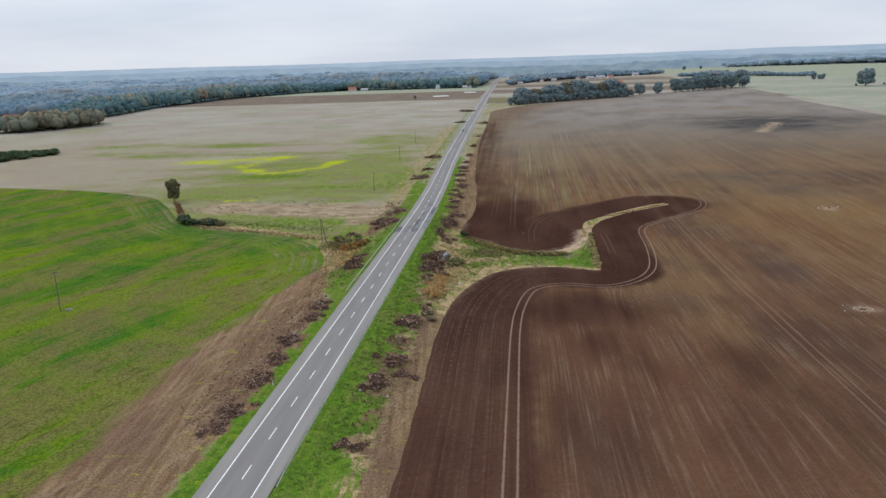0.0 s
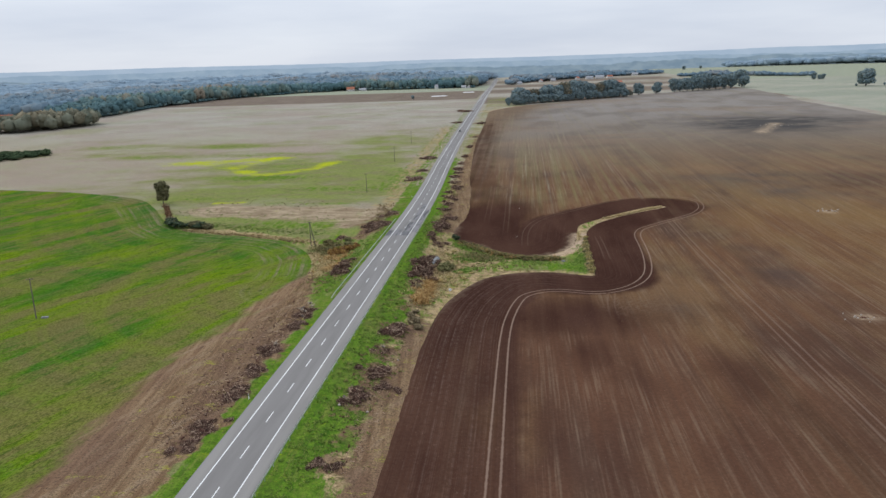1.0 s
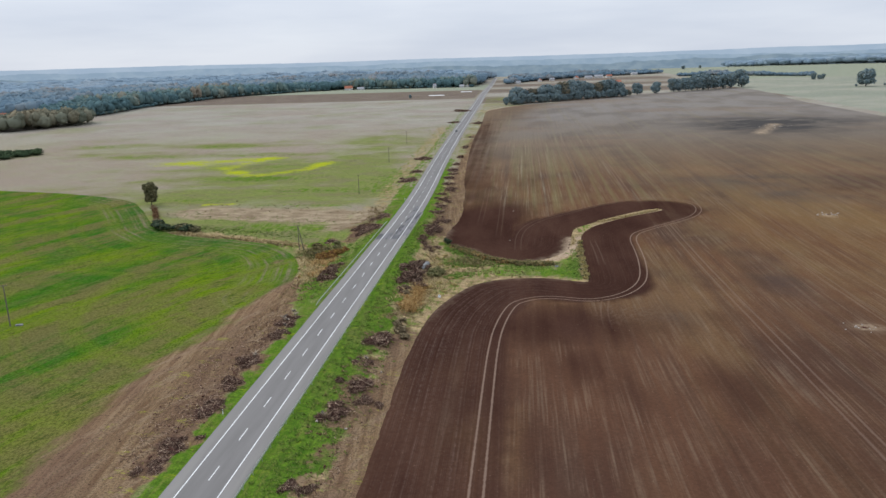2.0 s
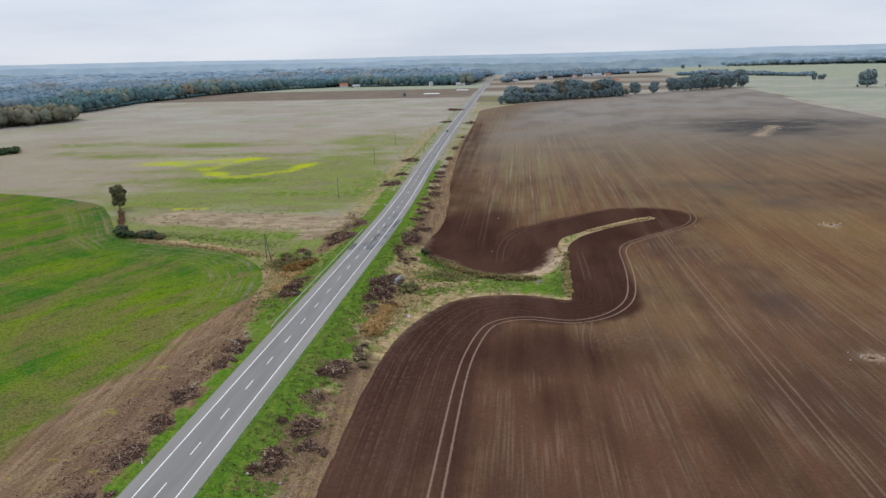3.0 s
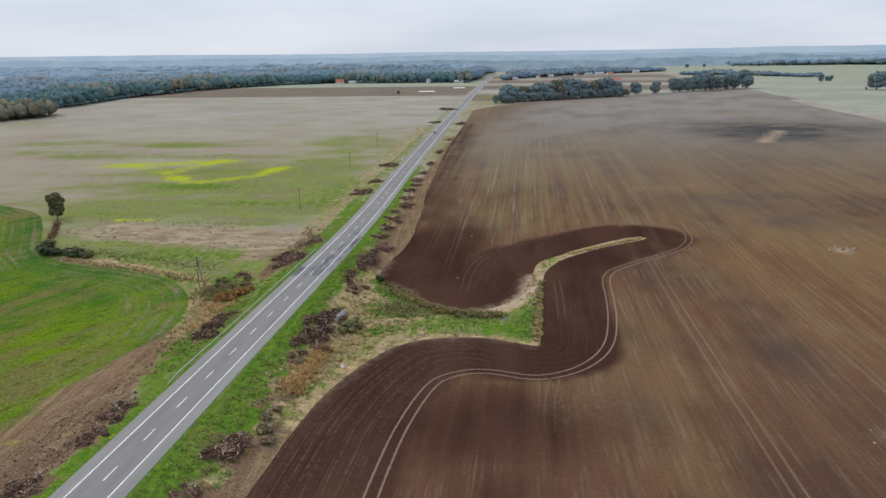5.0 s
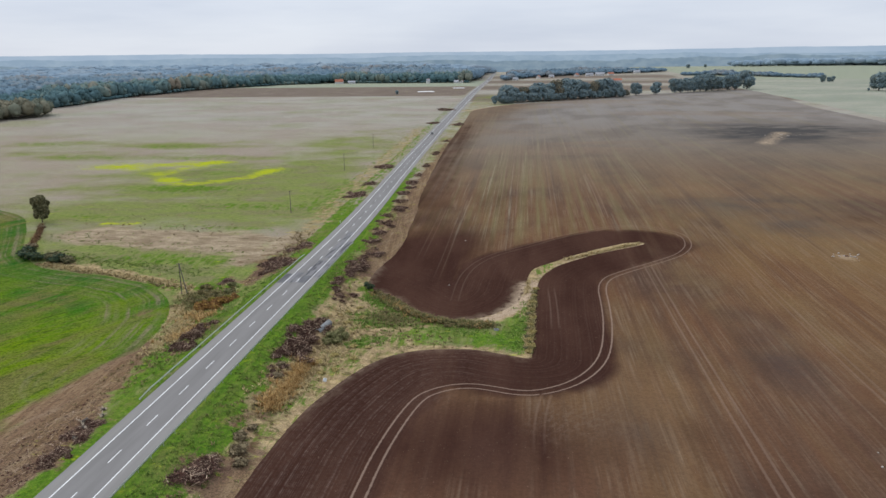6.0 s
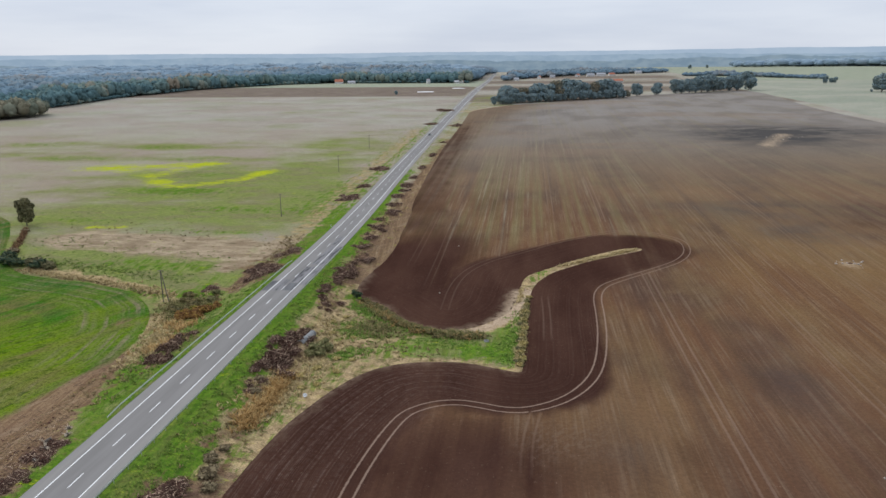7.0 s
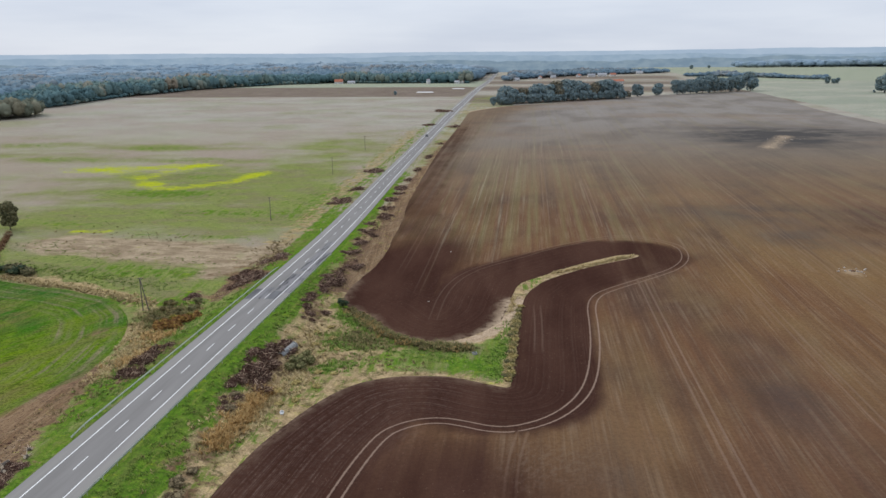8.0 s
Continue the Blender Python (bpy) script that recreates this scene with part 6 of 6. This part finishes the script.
def car(x, y):
    """A saloon car: body, glazed cabin, four wheels with rims, lamps."""
    thing = tagged(new("car"), "dark saloon car on a grey asphalt road", "car")
    thing.matrix_basis = pose(x, y, float(road_top(x, y)) + 0.055)
    bm = bmesh.new()
    outline = [(-2.15, 0.32), (-2.2, 0.62), (-1.3, 0.86), (1.5, 0.92), (2.15, 0.84), (2.2, 0.36)]
    for s in (-0.88, 0.88):
        ring = [bm.verts.new((s, a, b)) for a, b in outline]
        bm.faces.new(ring if s < 0 else ring[::-1])
    bm.verts.ensure_lookup_table()
    k = len(outline)
    for i in range(k):
        j = (i + 1) % k
        bm.faces.new((bm.verts[i], bm.verts[i + k], bm.verts[j + k], bm.verts[j]))
    bmesh.ops.recalc_face_normals(bm, faces=bm.faces)
    bmesh.ops.bevel(bm, geom=list(bm.edges), offset=0.07, segments=2, affect="EDGES")
    body = part("body", bm, CAR_PAINT, thing)
    low = [(-0.82, -1.2, 0.84), (0.82, -1.2, 0.84), (0.82, 1.7, 0.88), (-0.82, 1.7, 0.88)]
    top = [(-0.62, -0.35, 1.40), (0.62, -0.35, 1.40), (0.62, 1.0, 1.40), (-0.62, 1.0, 1.40)]
    mesh_part("windows", mesh_from("windows", low + top, [(0, 1, 5, 4), (1, 2, 6, 5), (2, 3, 7, 6), (3, 0, 4, 7), (4, 5, 6, 7)], CAR_GLASS, flat=True), thing, "dark glazed cabin")
    bm = bmesh.new()
    add_box(bm, 0, 0.32, 1.42, 1.30, 1.45, 0.06, 0, 0.02)
    part("roof", bm, CAR_PAINT, thing)
    for wx in (-0.80, 0.80):
        for wy in (-1.35, 1.35):
            bm = bmesh.new()
            add_cone(bm, (wx - 0.1, wy, 0.32), (wx + 0.1, wy, 0.32), 0.32, 0.32, 16)
            tyre = part("wheel", bm, RUBBER, thing)
            bm = bmesh.new()
            side_x = wx + (0.11 if wx > 0 else -0.11)
            add_cone(bm, (wx, wy, 0.32), (side_x, wy, 0.32), 0.2, 0.19, 12)
            part("rim", bm, STEEL, tyre)
    for lx in (-0.62, 0.62):
        bm = bmesh.new()
        add_box(bm, lx, -2.17, 0.64, 0.36, 0.12, 0.16, 0, 0.03)
        part("headlight", bm, LAMP_GLASS, body, "clear headlight")


car(float(middle(572)) - 1.6, 572.0)

# ---- power line poles ----
CERAMIC = mat_plain("insulator", (0.25, 0.16, 0.10), (0.35, 0.24, 0.16), 3.0, 0.3)


def power_pole(x, y, tall, turn, strut, label):
    thing = tagged(new("power_pole"), label, "power pole", "power poles")
    thing.matrix_basis = pose(x, y, float(height(x, y)), 0, 0, turn)
    bm = bmesh.new()
    add_cone(bm, (0, 0, -0.5), (0, 0, tall), 0.16, 0.11, 9)
    part("shaft", bm, POLE_WOOD, thing)
    if strut:
        bm = bmesh.new()
        add_cone(bm, (1.7, 0, -0.5), (0.1, 0, tall - 0.3), 0.16, 0.11, 9)
        part("strut", bm, POLE_WOOD, thing, "leaning wooden strut")
    bm = bmesh.new()
    add_box(bm, 0, 0.14, tall - 0.25, 1.7, 0.11, 0.13, 0, 0.01)
    arm = part("crossarm", bm, POLE_WOOD, thing)
    for dx in (-0.75, 0.0, 0.75):
        bm = bmesh.new()
        add_cone(bm, (dx, 0.14, tall - 0.19), (dx, 0.14, tall + 0.10), 0.07, 0.04, 8)
        part("insulator", bm, CERAMIC, arm)


power_pole(-78.2, 108.5, 10.6, 20, False, "brown wooden power pole in a green field")
power_pole(-32.0, 195.8, 9.0, 0, True, "wooden power pole with a leaning strut by a ditch")
power_pole(-31.7, 294.4, 9.3, 5, False, "brown wooden power pole in a meadow")
power_pole(-36.7, 406.5, 9.3, 5, False, "brown wooden power pole in a meadow")
power_pole(-39.5, 500.0, 9.3, 5, False, "brown wooden power pole in a meadow")
bm = bmesh.new()
add_box(bm, 0, 0, 0.25, 1.6, 0.7, 0.5, 15, 0.06)
slab = new("concrete_block", bpy.data.meshes.new("concrete_block"))
bm.to_mesh(slab.data)
bm.free()
CONCRETE = mat_plain("weathered_concrete", (0.13, 0.134, 0.134), (0.27, 0.274, 0.268), 1.6, 0.95)
slab.data.materials.append(CONCRETE)
slab.matrix_basis = pose(-76.2, 109.0, float(height(-76.2, 109.0)) - 0.05)
tagged(slab, "grey concrete block beside a power pole", "concrete block")

# ---- the culvert, rubbish and stones ----


def concrete_pipe(x, y, turn, long, radius):
    """A short run of concrete culvert pipe, half sunk in the bank."""
    thing = tagged(new("culvert_pipe"), "grey concrete culvert pipe half sunk in a bank", "culvert pipe")
    thing.matrix_basis = pose(x, y, float(height(x, y)) + 0.2, 4, 0, turn)
    seg = 20
    for name, y0, y1, ro, ri in (("barrel", -long / 2, long / 2, radius, radius * 0.84), ("collar", long / 2 - 0.3, long / 2 + 0.05, radius * 1.12, radius * 0.86)):
        v, f = [], []
        for r, yy in ((ro, y0), (ro, y1), (ri, y1), (ri, y0)):
            v += [(r * math.cos(6.283 * j / seg), yy, r * math.sin(6.283 * j / seg)) for j in range(seg)]
        for k in range(4):
            f += [(k * seg + j, k * seg + (j + 1) % seg, ((k + 1) % 4) * seg + (j + 1) % seg, ((k + 1) % 4) * seg + j) for j in range(seg)]
        mesh_part(name, mesh_from(name, v, f, CONCRETE), thing)


concrete_pipe(15.8, 170.6, -14, 5.8, 0.78)

drain = tagged(new("drain_shaft"), "round concrete drain shaft in green grass", "drain shaft")
drain.matrix_basis = pose(57.2, 177.2, float(height(57.2, 177.2)))
for name, ro, ri, z0, z1, mat in (("shaft_ring", 0.6, 0.5, -0.3, 0.3, CONCRETE), ("shaft_floor", 0.5, 0.02, -0.3, -0.2, EARTH)):
    v, f = [], []
    for r, z in ((ro, z0), (ro, z1), (ri, z1), (ri, z0)):
        v += [(r * math.cos(6.283 * j / 18), r * math.sin(6.283 * j / 18), z) for j in range(18)]
    for k in range(4):
        f += [(k * 18 + j, k * 18 + (j + 1) % 18, ((k + 1) % 4) * 18 + (j + 1) % 18, ((k + 1) % 4) * 18 + j) for j in range(18)]
    mesh_part(name, mesh_from(name, v, f, mat), drain)

tub = tagged(new("plastic_tub"), "discarded white plastic tub in dry grass", "tub")
tub.matrix_basis = pose(23.4, 143.9, float(height(23.4, 143.9)) + 0.35, 35, 10, 20) @ Matrix.Scale(0.6, 4)
for name, ro, ri, z0, z1, lab in (("wall", 0.62, 0.58, -0.35, 0.25, ""), ("rim", 0.68, 0.57, 0.25, 0.32, "thick rolled rim"), ("base", 0.58, 0.02, -0.35, -0.31, "")):
    v, f = [], []
    for r, z in ((ro, z0), (ro, z1), (ri, z1), (ri, z0)):
        v += [(r * math.cos(6.283 * j / 20), r * math.sin(6.283 * j / 20), z) for j in range(20)]
    for k in range(4):
        f += [(k * 20 + j, k * 20 + (j + 1) % 20, ((k + 1) % 4) * 20 + (j + 1) % 20, ((k + 1) % 4) * 20 + j) for j in range(20)]
    mesh_part(name, mesh_from(name, v, f, WHITE), tub, lab)

STONE = mat_plain("field_stone", (0.24, 0.20, 0.165), (0.42, 0.37, 0.31), 2.0, 0.9)


def stone_mesh(seed):
    rs = np.random.default_rng(seed)
    v = ICO2[0] * (1 + rs.uniform(-0.18, 0.18, (len(ICO2[0]), 1))) * (1.0, 0.8, 0.62)
    return quick_mesh("stone", v, ICO2[1], STONE)


STONES = [stone_mesh(80 + k) for k in range(4)]


def field_stone(n, x, y, size):
    ob = tagged(new("stone", STONES[n % 4]), "pale field stone on brown soil", "stone", "field stones")
    ob.matrix_basis = pose(x, y, float(height(x, y)) + 0.06 + 0.3 * size, 0, 0, 70 * n) @ Matrix.Diagonal((size, size, size, 1))


rs = random.Random(17)
count = 0
for cx, cy, spread_by, many, big in ((167.2, 250, 2.4, 14, 0.38), (124.6, 120.5, 1.8, 10, 0.32), (245, 566, 7, 12, 0.6)):
    for _ in range(many):
        field_stone(count, cx + rs.gauss(0, spread_by), cy + rs.gauss(0, spread_by * 0.9), big * rs.uniform(0.4, 1.2))
        count += 1
for x, y, s in ((42.0, 212.0, 0.24), (42.8, 262.0, 0.28), (11.0, 63.5, 0.3), (16.3, 62.5, 0.28), (17.6, 88, 0.25)):
    field_stone(count, x, y, s)
    count += 1
# A low dark mound stands in for the hole between these stones.
for cx, cy in ((167.6, 250.4), (125.2, 120.6)):
    me = HEAPS[0][0]
    hole = tagged(new("hole_mound", me), "dark earth mound in place of a hole among stones", "earth heap", "dug earth")
    hole.matrix_basis = pose(cx, cy, float(height(cx, cy)) + 0.05) @ Matrix.Diagonal((0.9, 1.4, 0.5, 1))

# ---- the road's patched stretch ----
for x0, x1, y0, y1, cover_mat in ((-5.3, -3.45, 199, 208, PATCHED), (-2.9, -0.3, 199.5, 210, CRACKED), (0.2, 2.95, 199.5, 207, PATCHED), (0.2, 2.95, 207, 223, CRACKED), (0.9, 2.9, 226, 262, CRACKED), (3.5, 5.2, 205, 248, CRACKED)):
    line = [(float(middle(y)), float(y)) for y in np.arange(y0, y1 + 0.1, 1.0)]
    v, f, _ = ribbon(line, x0, x1, 0.0535, 3, follow=road_top)
    mesh_part("patch", mesh_from("patch", v, f, cover_mat), road, "dark cracked asphalt patch")

# ---- far houses ----
WALL = mat_plain("pale_render", (0.50, 0.49, 0.47), (0.64, 0.63, 0.60), 0.8, 0.9)
TILE = mat_plain("red_roof_tiles", (0.28, 0.10, 0.06), (0.38, 0.15, 0.09), 1.5, 0.8)
SLATE = mat_plain("grey_roof", (0.24, 0.25, 0.27), (0.34, 0.35, 0.37), 1.5, 0.8)
PANE = mat_plain("dark_window_pane", (0.03, 0.035, 0.04), (0.06, 0.07, 0.08), 1.0, 0.15)


def house(x, y, wide, deep, eaves, ridge, turn, roof, label):
    """A small house: walls with gables, a pitched roof with eaves, windows, a door and a chimney."""
    thing = tagged(new("house"), label, "house", "far houses")
    thing.matrix_basis = pose(x, y, float(height(x, y)) - 0.3, 0, 0, turn)
    w, d = wide / 2, deep / 2
    v = [(-w, -d, 0), (w, -d, 0), (w, d, 0), (-w, d, 0), (-w, -d, eaves), (w, -d, eaves), (w, d, eaves), (-w, d, eaves), (-w, 0, ridge), (w, 0, ridge)]
    f = [(0, 1, 5, 4), (2, 3, 7, 6), (1, 2, 6, 9, 5), (3, 0, 4, 8, 7), (4, 5, 9, 8), (6, 7, 8, 9)]
    mesh_part("wall", mesh_from("wall", v, f, WALL, flat=True), thing)
    slope = (ridge - eaves) / d
    for s in (-1, 1):
        e, o = d + 0.5, 0.5
        z0, z1 = eaves - slope * 0.5 + 0.05, ridge + 0.05
        v = [(-w - o, s * e, z0), (w + o, s * e, z0), (w + o, 0, z1), (-w - o, 0, z1)]
        v += [(a, b, c + 0.2) for a, b, c in v]
        f = [(0, 1, 2, 3), (4, 7, 6, 5), (0, 4, 5, 1), (1, 5, 6, 2), (2, 6, 7, 3), (3, 7, 4, 0)]
        mesh_part("roof_slope", mesh_from("roof_slope", v, f, roof, flat=True), thing)
    bm = bmesh.new()
    add_box(bm, w * 0.4, d * 0.25, ridge + 0.4, 0.7, 0.7, 1.8, 0, 0.03)
    part("chimney", bm, TILE, thing)
    for k in range(max(2, int(wide / 3))):
        wx = -w + (k + 0.5) * wide / max(2, int(wide / 3))
        bm = bmesh.new()
        add_box(bm, wx, -d - 0.03, 1.7, 1.2, 0.1, 1.3)
        pane = part("window", bm, PANE, thing)
        bm = bmesh.new()
        add_box(bm, wx, -d - 0.12, 1.0, 1.4, 0.26, 0.1)
        part("sill", bm, WALL, pane)
    bm = bmesh.new()
    add_box(bm, w + 0.03, 0, 1.1, 0.1, 1.0, 2.1)
    part("door", bm, POLE_WOOD, thing)


for row in ((-582, 790, 16, 9, 4.5, 9, 20, TILE), (-600, 806, 12, 8, 3.5, 7, 110, SLATE), (-571, 772, 9, 7, 3.0, 5.5, 20, SLATE), (-312, 1488, 16, 9, 4.5, 9, 5, TILE), (-285, 1482, 14, 8, 3.2, 6, 0, SLATE),
            (-128, 1464, 6, 7, 5, 9, 20, SLATE), (-72, 1466, 9, 7, 3.4, 6, 340, SLATE), (-62, 1474, 7, 7, 4, 8, 80, TILE)):
    house(*row, "small farmhouse with pale walls before a wood")
for row in ((210, 1800, 22, 10, 5, 9, 10, SLATE), (236, 1815, 26, 12, 6, 10, 350, SLATE), (180, 1790, 16, 9, 5, 9, 60, TILE), (262, 1830, 18, 10, 5, 9, 20, TILE), (228, 1440, 30, 14, 5, 9, 8, TILE), (40, 1600, 14, 9, 4, 8, 30, SLATE), (90, 1700, 14, 9, 5, 9, 75, TILE),
            (340, 1950, 20, 10, 5, 9, 15, SLATE), (120, 1745, 14, 9, 4, 8, 10, SLATE)):
    x, y, wide, deep, eaves, ridge, turn, roof = row
    house(x, y, wide * 0.8, deep * 0.8, eaves * 0.8, ridge * 0.8, turn, roof, "pale village house with a pitched roof")


def film_tunnel(x, y, long, turn, half):
    """A long low tunnel of white sheeting over a clamp of fodder."""
    v, f, seg, n = [], [], 8, 10
    for i in range(n + 1):
        s = -long / 2 + long * i / n
        q = 1.0 if 0 < i < n else 0.35
        v += [(s, half * q * math.cos(math.pi * j / seg), 0.9 * q * math.sin(math.pi * j / seg)) for j in range(seg + 1)]
    for i in range(n):
        f += [(i * (seg + 1) + j, i * (seg + 1) + j + 1, (i + 1) * (seg + 1) + j + 1, (i + 1) * (seg + 1) + j) for j in range(seg)]
    ob = tagged(new("fodder_clamp", mesh_from("fodder_clamp", v, f, WHITE)), "long low clamp covered with white sheeting", "fodder clamp", "fodder clamps")
    ob.matrix_basis = pose(x, y, float(height(x, y)) - 0.05, 0, 0, turn)


film_tunnel(-82, 1090, 25, 2, 2.8)
film_tunnel(-44, 1200, 20, 2, 1.8)
